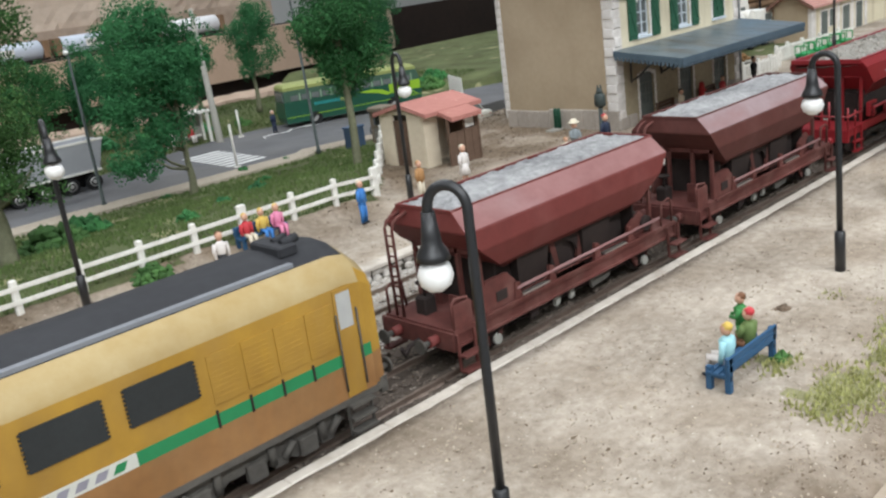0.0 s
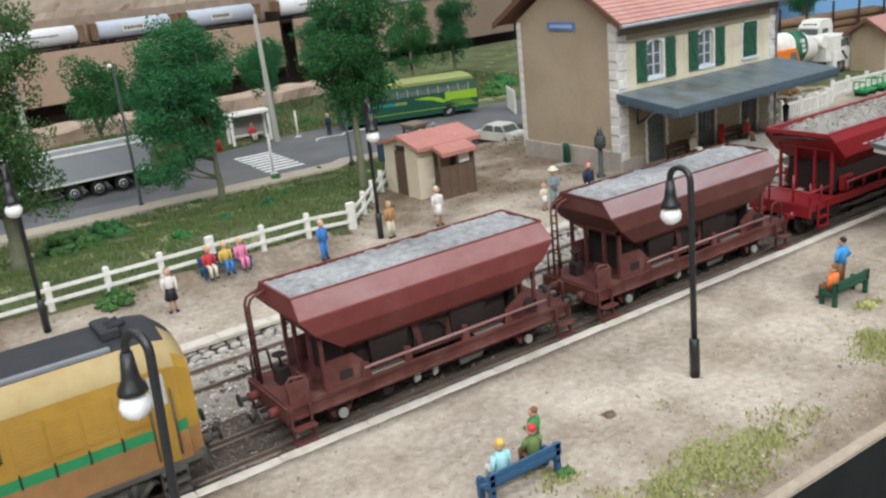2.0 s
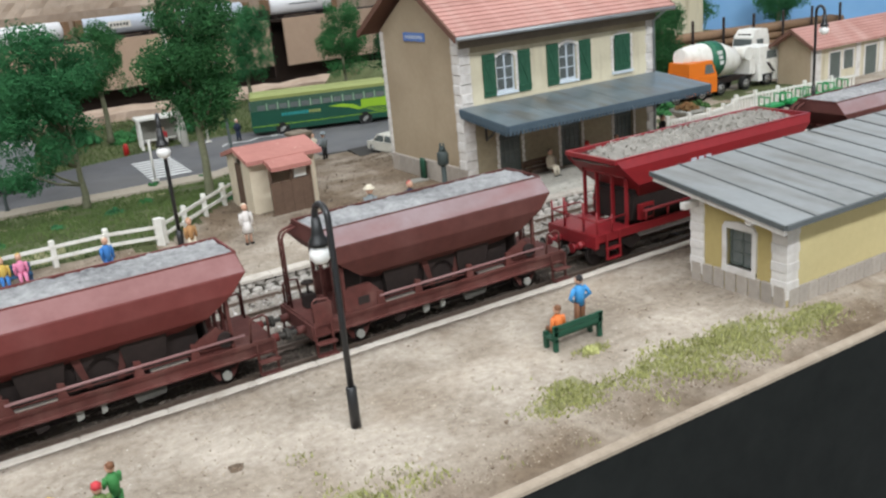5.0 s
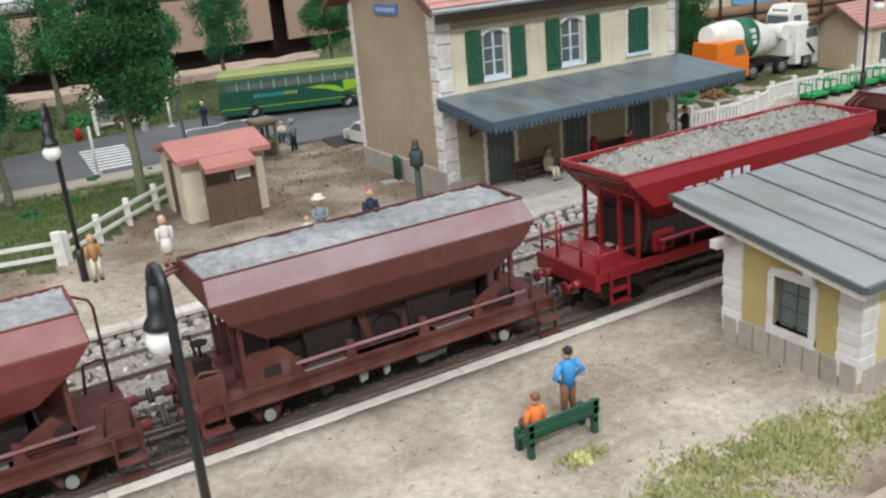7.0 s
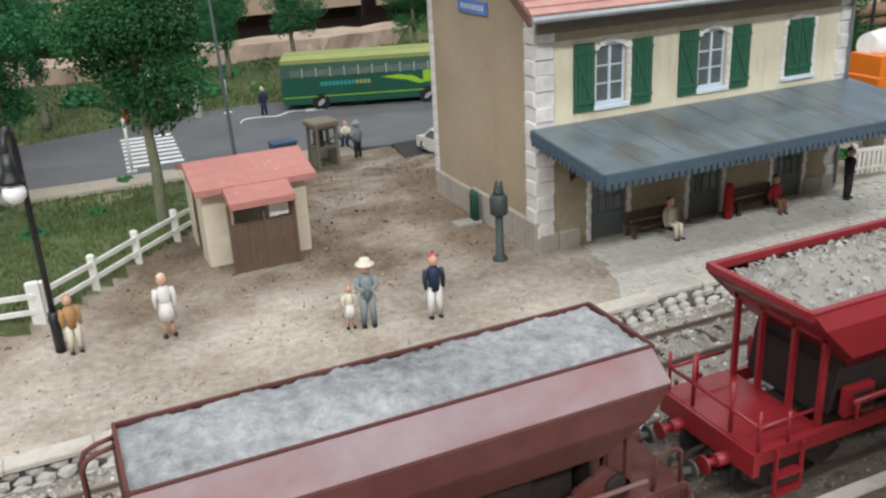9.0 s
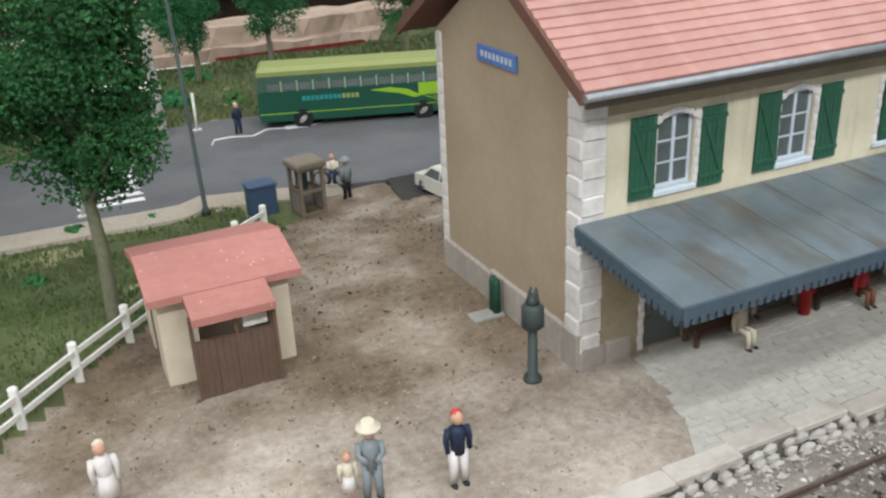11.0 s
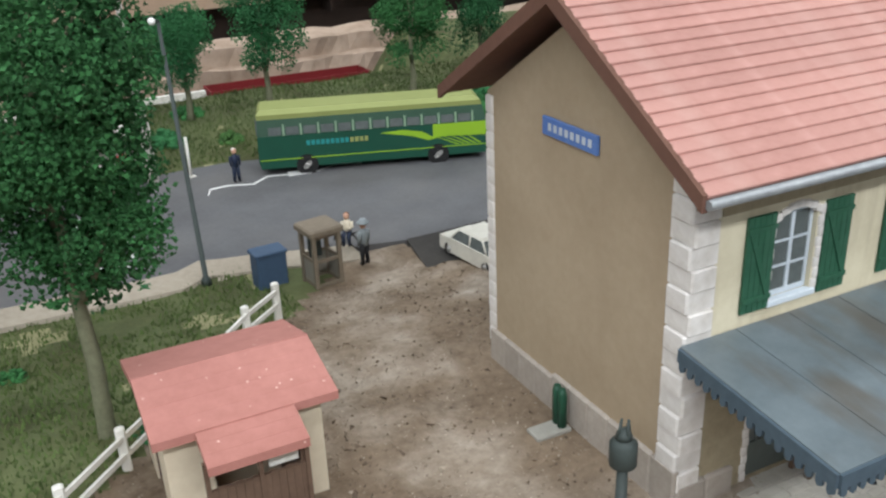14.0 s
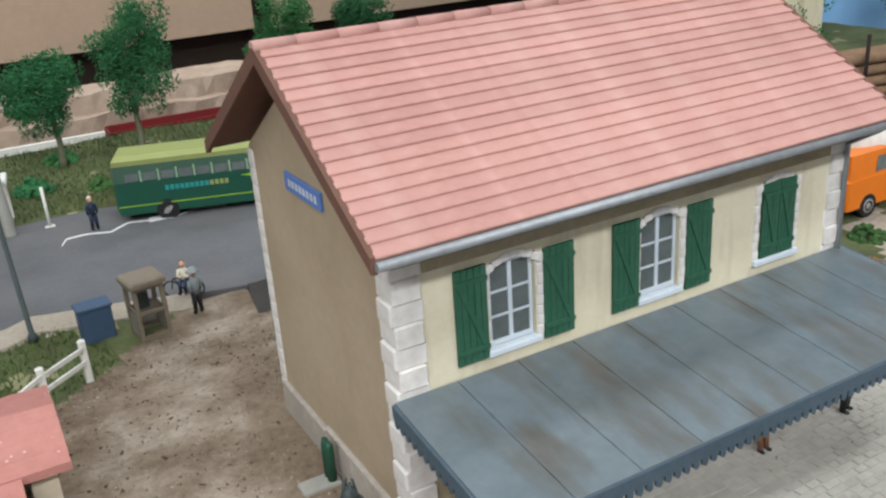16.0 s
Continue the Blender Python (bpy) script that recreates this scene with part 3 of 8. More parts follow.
# cracked paving before the station
t = thing("station_pavement", 0, 0, 0, label="pale cracked stone paving in front of the station", category="pavement", kind="structure")
b = bmesh.new()
prism(b, [(47.6, 28.5), (66, 28.5), (68, 34.1), (50.2, 34.1), (48.6, 30.2)], -0.3, 0.03, "z")
part("bedding", b, PAVE, t)
cobbles = [(48.9 + random.uniform(-0.2, 0.2), 28.75 + 0.29 * r) for r in range(17)]
rest = bmesh.new()
n = 0
for x, y in cobbles:
    x += (y - 28.5) * 0.2 - 0.6
    while x < 65.5 + (y - 28.5) * 0.3:
        wd = random.uniform(0.34, 0.85)
        lift = 0.05 + random.uniform(-0.012, 0.03)
        p = [(x + 0.02 + random.uniform(0, 0.04), y + random.uniform(0.0, 0.05)), (x + wd - 0.02, y + random.uniform(0.0, 0.05)), (x + wd - random.uniform(0.02, 0.07), y + 0.265 + random.uniform(-0.03, 0.01)), (x + random.uniform(0.02, 0.06), y + 0.265 + random.uniform(-0.03, 0.01))]
        if x < 53.5 and n < 290:
            b = bmesh.new()
            prism(b, p, 0.0, lift, "z")
            part("paving_stone", b, PAVE, t)
            n += 1
        else:
            prism(rest, p, 0.0, lift, "z")
        x += wd
tagged(part("far_paving_stones", rest, PAVE, t), kind="stuff")

# ---- the station ----
SX0, SX1, SY0, SY1 = 47.35, 63.5, 34.0, 43.9
EAVE, RIDGE, RY = 9.75, 13.2, 38.95
station = thing("station_building", 0, 0, 0, label="two-storey model station with tan gable, cream front, salmon tiled roof", category="building")
b = bmesh.new()
box(b, SX0, SX0 + 0.3, SY0, SY1, 0, EAVE)
prism(b, [(SY0, EAVE), (SY1, EAVE), (RY, 12.75)], SX0, SX0 + 0.3)
part("gable_wall", b, GABLE, station, "tan rendered windowless gable wall")
b = bmesh.new()
box(b, SX1 - 0.3, SX1, SY0, SY1, 0, EAVE)
prism(b, [(SY0, EAVE), (SY1, EAVE), (RY, 12.75)], SX1 - 0.3, SX1)
part("far_gable_wall", b, GABLE, station)
b = bmesh.new()
box(b, SX0 + 0.3, SX1 - 0.3, SY1 - 0.3, SY1, 0, EAVE)
part("back_wall", b, CREAM, station)
CX = (50.78, 55.8, 60.5)


def pierced(b, y0, y1, z0, z1, holes, mi=0):
    """A front wall with square openings (x0, x1, z0, z1) cut through."""
    xs = sorted({SX0, SX1} | {h[0] for h in holes} | {h[1] for h in holes})
    zs = sorted({z0, z1} | {h[2] for h in holes} | {h[3] for h in holes})
    for i in range(len(xs) - 1):
        for k in range(len(zs) - 1):
            mx, mz = (xs[i] + xs[i + 1]) / 2, (zs[k] + zs[k + 1]) / 2
            if not any(h[0] < mx < h[1] and h[2] < mz < h[3] for h in holes):
                box(b, xs[i], xs[i + 1], y0, y1, zs[k], zs[k + 1], mi)
    bmesh.ops.remove_doubles(b, verts=b.verts, dist=0.001)


b = bmesh.new()
pierced(b, SY0, SY0 + 0.3, 4.9, EAVE, [(c - 0.72, c + 0.72, 5.72, 8.2) for c in CX])
part("upper_front_wall", b, CREAM, station, "cream rendered upper wall")
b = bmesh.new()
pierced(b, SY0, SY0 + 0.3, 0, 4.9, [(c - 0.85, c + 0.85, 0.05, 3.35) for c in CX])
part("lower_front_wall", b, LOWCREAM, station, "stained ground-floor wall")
b = bmesh.new()
box(b, SX0 + 0.3, SX1 - 0.3, SY0 + 0.3, SY1 - 0.3, 4.7, 4.95)
part("inner_floor", b, BROWNWOOD, station)

# quoins and plinth stones
def stone_block(w, d, h, m, bev=0.05):
    q = bmesh.new()
    cbox(q, -w / 2, w / 2, -d / 2, d / 2, -h / 2, h / 2, bev)
    return mesh_of("quoin_stone", q, m)


qa, qb = stone_block(0.95, 0.8, 0.58, QUOIN), stone_block(0.8, 0.95, 0.58, QUOIN)
qs = stone_block(0.5, 0.45, 0.58, QUOIN)
for i in range(15):
    z = 0.95 + i * 0.6
    piece("quoin_stone", qa if i % 2 else qb, station, SX0 + 0.36, SY0 + 0.36, z)
    piece("quoin_stone", qa if i % 2 else qb, station, SX1 - 0.36, SY0 + 0.36, z)
    piece("quoin_stone", qs, station, SX0 + 0.18, SY1 - 0.17, z)
b = bmesh.new()
cbox(b, -0.5, 0.5, -0.12, 0.12, 0, 1.35, 0.06)
pl = mesh_of("plinth_stone", b, PLINTH)
y = SY0 + 0.42
while y < SY1:
    piece("plinth_stone", pl, station, SX0 - 0.02, y, 0 if y < 40 else -0.15, 0, 0, 90)
    y += 0.985
for x in span(SX0 + 0.5, SX1 - 0.5, 0.98):
    if not any(abs(x - c) < 1.3 for c in CX):
        piece("plinth_stone", pl, station, x, SY0 - 0.02, -0.55)

# windows, shutters, doors
def window_unit(c):
    w = thing("window", c, SY0, 5.75)
    w.parent = station
    f = bmesh.new()
    for x0, x1, z0, z1 in ((-0.7, -0.6, 0, 2.4), (0.6, 0.7, 0, 2.4), (-0.6, 0.6, 0, 0.14), (-0.6, 0.6, 2.28, 2.4), (-0.06, 0.06, 0.14, 2.28), (-0.6, -0.06, 0.8, 0.86), (0.06, 0.6, 0.8, 0.86), (-0.6, -0.06, 1.5, 1.56), (0.06, 0.6, 1.5, 1.56)):
        box(f, x0, x1, 0.13, 0.2, z0, z1)
    part("window_frame", f, SASH, w)
    f = bmesh.new()
    box(f, -0.6, 0.6, 0.17, 0.185, 0.1, 2.3)
    part("pane", f, GLASSY, w)
    f = bmesh.new()
    cbox(f, -0.85, 0.85, -0.12, 0.12, -0.16, 0, 0.02)
    part("sill", f, SASH, w)
    return w


def surround(c, z0, zt, half):
    q = bmesh.new()
    cbox(q, -0.105, 0.105, -0.05, 0.1, -0.135, 0.135, 0.02)
    me = mesh_of("jamb_stone", q, QUOIN)
    k = z0 + 0.15
    i = 0
    while k < zt - 0.1:
        for s in (-1, 1):
            piece("jamb_stone", me, station, c + s * (half + 0.12 + 0.04 * (i % 2)), SY0, k)
        k += 0.3
        i += 1
    for a in range(-3, 4):
        piece("arch_stone", me, station, c + a * half / 3.0, SY0 - 0.005, zt + 0.08 - 0.028 * a * a, 0, 90 + a * 7, 0)


def shutter(x, z0, z1, wid, swing=0):
    s = thing("shutter", x, SY0 - 0.06, z0, 0)
    s.parent = station
    n = 5
    for i in range(n):
        q = bmesh.new()
        box(q, -wid / 2 + i * wid / n + 0.008, -wid / 2 + (i + 1) * wid / n - 0.008, -0.04, 0.04, 0, z1 - z0)
        part("plank", q, SHUT, s)
    q = bmesh.new()
    h = z1 - z0
    for zz in (0.3, h - 0.42):
        box(q, -wid / 2, wid / 2, -0.09, -0.04, zz, zz + 0.13)
    prism(q, [(-wid / 2 + 0.05, h - 0.42), (-wid / 2 + 0.2, h - 0.42), (wid / 2 - 0.05, 0.43), (wid / 2 - 0.2, 0.43)], -0.085, -0.04, "y")
    part("brace", q, SHUT, s)
    return s


for i, c in enumerate(CX):
    surround(c, 5.72, 8.2, 0.72)
    if i < 2:
        window_unit(c)
        shutter(c - 1.3, 5.6, 8.25, 0.95)
        shutter(c + 1.42, 5.58, 8.2, 0.98)
    else:
        shutter(c - 0.36, 5.74, 8.15, 0.7)
        shutter(c + 0.36, 5.74, 8.15, 0.7)
        q = bmesh.new()
        cbox(q, c - 0.95, c + 0.95, SY0 - 0.15, SY0 + 0.1, 5.55, 5.72, 0.02)
        part("sill", q, SASH, station)
    surround(c, 0.05, 3.35, 0.85)
    d = thing("door", c, SY0 + 0.12, 0.05)
    d.parent = station
    q = bmesh.new()
    for x0, x1, z0, z1 in ((-0.84, -0.74, 0, 3.28), (0.74, 0.84, 0, 3.28), (-0.74, 0.74, 2.5, 2.6), (-0.05, 0.05, 0, 2.5), (-0.74, -0.05, 0, 1.1), (0.05, 0.74, 0, 1.1), (-0.74, 0.74, 3.18, 3.28), (-0.42, -0.36, 1.1, 2.5), (0.36, 0.42, 1.1, 2.5), (-0.74, 0.74, 1.75, 1.8)):
        box(q, x0, x1, 0, 0.08, z0, z1)
    part("door_frame", q, DOORGREY, d)
    q = bmesh.new()
    box(q, -0.74, 0.74, 0.05, 0.065, 1.1, 3.2)
    part("pane", q, GLASSY, d)

# roof: courses of tiles, barge boards, ridge, gutter, chimney
OX0, OX1 = 46.35, 64.3
FY, FZ = 32.75, 9.62
BYY, BZ = 45.5, 9.6
roof = thing("roof", 0, 0, 0)
roof.parent = station
tagged(roof, "salmon pink tiled gable roof")
slope_f = math.hypot(RY - FY, RIDGE + 0.25 - FZ)
ang = math.degrees(math.atan2(RIDGE + 0.25 - FZ, RY - FY))
ncourse = 17
b = bmesh.new()
L = slope_f / ncourse
prism(b, [(0, 0.02), (L + 0.06, -0.03), (L + 0.06, 0.06), (0.03, 0.13), (0, 0.11)], OX0 + 0.12, OX1 - 0.12)
course = mesh_of("tile_course", b, TILE)
for i in range(ncourse):
    k = i * L
    piece("tile_course", course, roof, 0, FY + k * math.cos(radians(ang)), FZ + k * math.sin(radians(ang)), ang)
ang2 = math.degrees(math.atan2(RIDGE + 0.25 - BZ, BYY - RY))
for i in range(ncourse):
    k = i * math.hypot(BYY - RY, RIDGE + 0.25 - BZ) / ncourse
    piece("tile_course", course, roof, OX0 + OX1, BYY - k * math.cos(radians(ang2)), BZ + k * math.sin(radians(ang2)), ang2, 0, 180)
for x in (OX0, OX1 - 0.16):
    b = bmesh.new()
    prism(b, [(FY, FZ - 0.3), (FY, FZ + 0.12), (RY, RIDGE + 0.38), (BYY, BZ + 0.12), (BYY, BZ - 0.3), (RY, RIDGE - 0.1)], x, x + 0.16)
    part("barge_board", b, TILESIDE, roof, "dark brown barge board")
b = bmesh.new()
prism(b, [(FY + 0.12, FZ - 0.14), (RY, RIDGE + 0.1), (BYY - 0.12, BZ - 0.14), (BYY - 0.12, BZ - 0.06), (RY, RIDGE + 0.2), (FY + 0.12, FZ - 0.06)], OX0 + 0.16, OX1 - 0.16)
part("roof_boarding", b, TILESIDE, roof)
b = bmesh.new()
for i in range(15):
    x0 = OX0 + i * (OX1 - OX0) / 15
    tube(b, [(x0, RY, RIDGE + 0.32), (x0 + 1.22, RY, RIDGE + 0.34)], 0.17, 8, radii=[0.19, 0.16])
part("ridge_tiles", b, TILE, roof)
b = bmesh.new()
tube(b, [(OX0 + 0.1, FY - 0.08, FZ - 0.1), (OX1 - 0.1, FY - 0.08, FZ - 0.1)], 0.13, 8)
part("gutter", b, ZINC, roof, "grey zinc gutter")
b = bmesh.new()
tube(b, [(SX1 - 0.2, FY, FZ - 0.2), (SX1 - 0.15, SY0 - 0.15, FZ - 0.9), (SX1 - 0.15, SY0 - 0.15, 0.3)], 0.09, 6)
part("downpipe", b, ZINC, station)
# cornice brown holds stain and the eaves' shadow together
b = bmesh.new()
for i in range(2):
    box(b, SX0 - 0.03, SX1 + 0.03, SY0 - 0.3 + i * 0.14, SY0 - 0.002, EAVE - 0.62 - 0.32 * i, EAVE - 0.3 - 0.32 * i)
part("cornice", b, BOOTHM, station, "cornice browned by stain and painted eave shade")
b = bmesh.new()
cbox(b, 62.0, 62.7, RY - 0.45, RY + 0.35, RIDGE - 0.3, RIDGE + 1.5, 0.04)
cbox(b, 61.92, 62.78, RY - 0.53, RY + 0.43, RIDGE + 1.5, RIDGE + 1.65, 0.03)
part("chimney", b, CREAM, roof, "cream chimney stack")
# name sign, writing too small to read
sg = thing("station_sign", SX0 - 0.02, 39.15, 9.42, label="blue enamel station name sign on the gable", category="sign")
b = bmesh.new()
cbox(b, -0.08, 0.02, -1.35, 1.35, -0.27, 0.27, 0.02)
part("plate", b, SIGNBLUE, sg)
for i in range(8):
    y = -1.1 + i * 0.28
    b = bmesh.new()
    box(b, -0.095, -0.075, y, y + 0.16, -0.11, 0.11)
    part("letter_bar", b, SIGNW, sg, "pale bar")

# band under the eaves: stain and cast shadow put into one brown
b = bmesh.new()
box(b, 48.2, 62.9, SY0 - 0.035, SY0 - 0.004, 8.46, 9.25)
part("frieze", b, LOWCREAM, station, "brown band of stain and painted shade under the eaves")

# canopy
can = thing("station_canopy", 0, 0, 0, label="slate blue platform canopy with scalloped dark blue valance", category="canopy")
CX0, CX1, CY, CZ0, CZ1 = 47.1, 63.6, 28.95, 5.15, 4.6
npan = 9
for i in range(npan):
    b = bmesh.new()
    x0, x1 = CX0 + i * (CX1 - CX0) / npan, CX0 + (i + 1) * (CX1 - CX0) / npan
    prism(b, [(CY, CZ1 - 0.06), (CY, CZ1 + 0.08), (SY0 - 0.06, CZ0 + 0.08), (SY0 - 0.06, CZ0 - 0.06)], x0 + 0.012, x1 - 0.012)
    part("roof_panel", b, CANOPY, can)
b = bmesh.new()
prism(b, [(CY + 0.1, CZ1 - 0.15), (CY + 0.1, CZ1 - 0.04), (SY0 - 0.1, CZ0 - 0.04), (SY0 - 0.1, CZ0 - 0.15)], CX0 + 0.1, CX1 - 0.1)
part("soffit", b, TILESIDE, can)


def valance(b, n, put):
    for i in range(n):
        a0, a1 = i / n, (i + 1) / n
        put(b, a0, a1)
    bmesh.ops.remove_doubles(b, verts=b.verts, dist=0.001)


def front_put(b, a0, a1):
    x0, x1 = CX0 + a0 * (CX1 - CX0), CX0 + a1 * (CX1 - CX0)
    m = (x0 + x1) / 2
    prism(b, [(x0, CZ1 + 0.06), (x1, CZ1 + 0.06), (x1, CZ1 - 0.3), (x1 - 0.07, CZ1 - 0.3), (x1 - 0.07, CZ1 - 0.46), (m, CZ1 - 0.54), (x0 + 0.03, CZ1 - 0.46), (x0 + 0.03, CZ1 - 0.3), (x0, CZ1 - 0.3)], CY - 0.08, CY, "y")


def side_put(x):
    def put(b, a0, a1):
        y0, y1 = CY + a0 * (SY0 - 0.1 - CY), CY + a1 * (SY0 - 0.1 - CY)
        z0, z1 = CZ1 + a0 * (CZ0 - CZ1), CZ1 + a1 * (CZ0 - CZ1)
        m = (y0 + y1) / 2
        prism(b, [(y0, z0 + 0.06), (y1, z1 + 0.06), (y1, z1 - 0.3), (y1 - 0.07, z1 - 0.3), (y1 - 0.07, z1 - 0.46), (m, (z0 + z1) / 2 - 0.54), (y0 + 0.03, z0 - 0.46), (y0 + 0.03, z0 - 0.3), (y0, z0 - 0.3)], x, x + 0.08)
    return put


b = bmesh.new()
valance(b, 58, front_put)
part("front_valance", b, CANTRIM, can)
for x in (CX0 - 0.08, CX1):
    b = bmesh.new()
    valance(b, 17, side_put(x))
    part("side_valance", b, CANTRIM, can)
for x in (48.9, 52.5, 53.9, 57.4, 58.9, 62.6):
    b = bmesh.new()
    tube(b, [(x, SY0 - 0.1, 2.9), (x, SY0 - 0.1, 4.9)], 0.07, 6)
    tube(b, [(x, SY0 - 0.1, 3.0), (x, SY0 - 0.7, 3.3), (x, SY0 - 1.5, 4.0), (x, SY0 - 2.2, 4.8)], 0.07, 6)
    tube(b, [(x, SY0 - 0.1, 4.75), (x, SY0 - 4.6, 4.5)], 0.07, 6)
    part("bracket", b, BLACK, can)

# ---- the small wash-house shed ----
shed = thing("platform_shed", 0, 0, 0, label="small cream shed with pink tiled roof and brown plank screen", category="shed")
for nm, prof, x0, x1 in (("roof_slope", [(39.15, 3.2), (39.15, 3.45), (41.6, 4.05), (41.6, 3.8)], 34.85, 39.85),
                         ("roof_back_slope", [(41.6, 3.8), (41.6, 4.05), (44.1, 3.4), (44.1, 3.15)], 34.85, 39.85),
                         ("porch_roof", [(38.0, 2.8), (38.0, 3.06), (39.6, 3.55), (39.6, 3.28)], 35.95, 38.6)):
    n = 4
    (y0, a), (_, h), (y1, h2), (_, a2) = prof
    for i in range(n):
        f0, f1 = i / n, (i + 1) / n
        lift = 0.005
        up = h2 > h
        ya, yb = y0 + f0 * (y1 - y0), y0 + f1 * (y1 - y0)
        za, zb = h + f0 * (h2 - h), h + f1 * (h2 - h)
        la, lb = a + f0 * (a2 - a), a + f1 * (a2 - a)
        b = bmesh.new()
        prism(b, [(ya, la), (ya, za + (lift if up else 0)), (yb, zb + (0 if up else lift)), (yb, lb)], x0, x1)
        part(nm, b, SHEDTILE, shed)
b = bmesh.new()
tube(b, [(34.84, 41.6, 4.0), (39.86, 41.6, 4.0)], 0.07, 6)
part("ridge", b, SHEDTILE, shed)
for x0, x1, y0, y1 in ((35.15, 36.35, 39.75, 40.0), (38.75, 39.45, 39.6, 39.85), (35.15, 35.4, 40.0, 41.2), (35.15, 35.4, 42.6, 43.8), (39.2, 39.45, 39.85, 43.8), (35.4, 39.2, 43.55, 43.8)):
    b = bmesh.new()
    box(b, x0, x1, y0, y1, -0.3, 3.45)
    part("wall", b, SHEDWALL, shed)
b = bmesh.new()
box(b, 36.35, 38.75, 41.0, 41.15, 0, 3.4)
part("inner_wall", b, SHEDWALL, shed)
b = bmesh.new()
prism(b, [(39.75, 3.3), (43.8, 3.3), (41.65, 3.8)], 35.2, 39.4)
part("gable_fill", b, SHEDWALL, shed)
b = bmesh.new()
box(b, 35.2, 35.34, 41.25, 42.55, 0, 2.9)
part("side_door", b, BROWNWOOD, shed)
for x0, x1 in ((35.95, 37.3), (37.36, 38.6)):
    n = 6
    for i in range(n):
        b = bmesh.new()
        box(b, x0 + i * (x1 - x0) / n + 0.004, x0 + (i + 1) * (x1 - x0) / n - 0.004, 38.4 + 0.01 * (i % 3), 38.52, -0.05, 2.05 + 0.03 * (i % 2))
        part("plank", b, BROWNWOOD, shed)
for x in (35.95, 37.33, 38.58):
    b = bmesh.new()
    box(b, x - 0.06, x + 0.06, 38.36, 38.5, 0, 2.95)
    part("post", b, BROWNWOOD, shed)
b = bmesh.new()
box(b, 37.6, 38.4, 38.62, 38.66, 2.1, 2.75)
box(b, 38.45, 38.56, 38.5, 40.9, 0, 2.9, 1)
part("notice", b, [WHITEP, BROWNWOOD], shed, "white paper notice")

# ---- the zinc-roofed hut on the front platform ----
hut = thing("platform_hut", 0, 0, 0, label="mustard rendered hut with white quoins and grey zinc lean-to roof", category="hut")
HX0, HX1, HY0, HY1 = 45.4, 60.0, 8.45, 13.35
wz0, wz1, wy0, wy1 = 1.1, 2.7, 10.1, 11.4
b = bmesh.new()
box(b, HX0, HX0 + 0.35, HY0, wy0, 0, 3.5)
box(b, HX0, HX0 + 0.35, wy1, HY1, 0, 3.5)
box(b, HX0, HX0 + 0.35, wy0, wy1, 0, wz0)
box(b, HX0, HX0 + 0.35, wy0, wy1, wz1, 3.5)
prism(b, [(HY0, 3.5), (HY1, 3.5), (HY1, 4.05)], HX0, HX0 + 0.35)
part("end_wall", b, HUTWALL, hut)
# front wall: its stronger light is put into the paler yellow
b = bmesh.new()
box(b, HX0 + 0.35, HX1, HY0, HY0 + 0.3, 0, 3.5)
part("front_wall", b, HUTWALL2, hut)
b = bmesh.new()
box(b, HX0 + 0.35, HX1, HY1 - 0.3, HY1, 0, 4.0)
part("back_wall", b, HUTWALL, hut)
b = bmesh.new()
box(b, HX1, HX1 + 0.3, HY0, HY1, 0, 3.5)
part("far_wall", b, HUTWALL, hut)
ha, hb2 = stone_block(0.74, 0.8, 0.37, QUOIN, 0.02), stone_block(0.69, 0.75, 0.37, QUOIN, 0.02)
for i in range(9):
    piece("quoin_stone", ha if i % 2 else hb2, hut, HX0 + 0.3, HY0 + 0.34, 0.5 + i * 0.375)
    piece("quoin_stone", ha if i % 2 else hb2, hut, HX0 + 0.3, HY1 - 0.34, 0.5 + i * 0.375)
b = bmesh.new()
cbox(b, -0.28, 0.28, -0.1, 0.1, -0.05, 0.85, 0.04)
hp = mesh_of("plinth_stone", b, PLINTH)
for y in span(HY0 + 0.3, HY1 - 0.3, 0.58):
    piece("plinth_stone", hp, hut, HX0 + 0.02, y, 0, 0, 0, 90)
for x in span(HX0 + 0.4, HX0 + 8, 0.58):
    piece("plinth_stone", hp, hut, x, HY0 + 0.02, -0.1)
w = thing("window", HX0, (wy0 + wy1) / 2, wz0)
w.parent = hut
hw = (wy1 - wy0) / 2
b = bmesh.new()
for s in (-1, 1):
    box(b, -0.08, 0.3, s * hw - (0.22 if s < 0 else 0), s * hw + (0.22 if s > 0 else 0), -0.2, wz1 - wz0 + 0.1)
box(b, -0.1, 0.3, -hw - 0.22, hw + 0.22, -0.28, -0.0)
prism(b, [(-hw - 0.22, wz1 - wz0 + 0.02), (hw + 0.22, wz1 - wz0 + 0.02), (hw + 0.1, wz1 - wz0 + 0.25), (0, wz1 - wz0 + 0.36), (-hw - 0.1, wz1 - wz0 + 0.25)], -0.09, 0.3)
part("stone_surround", b, QUOIN, w)
b = bmesh.new()
for y0, y1, z0, z1 in ((-hw, -hw + 0.1, 0, 1.6), (hw - 0.1, hw, 0, 1.6), (-0.05, 0.05, 0, 1.6), (-hw, hw, 0, 0.1), (-hw, hw, 0.55, 0.61), (-hw, hw, 1.05, 1.11), (-hw, hw, 1.5, 1.6)):
    box(b, 0.16, 0.22, y0, y1, z0, z1)
part("window_frame", b, DOORGREY, w)
b = bmesh.new()
box(b, 0.2, 0.215, -hw, hw, 0, 1.6)
part("pane", b, GLASSY, w)
hr = thing("roof", 0, 0, 0)
hr.parent = hut
RFY, RFZ, RBY, RBZ = 7.5, 3.72, 15.3, 4.38
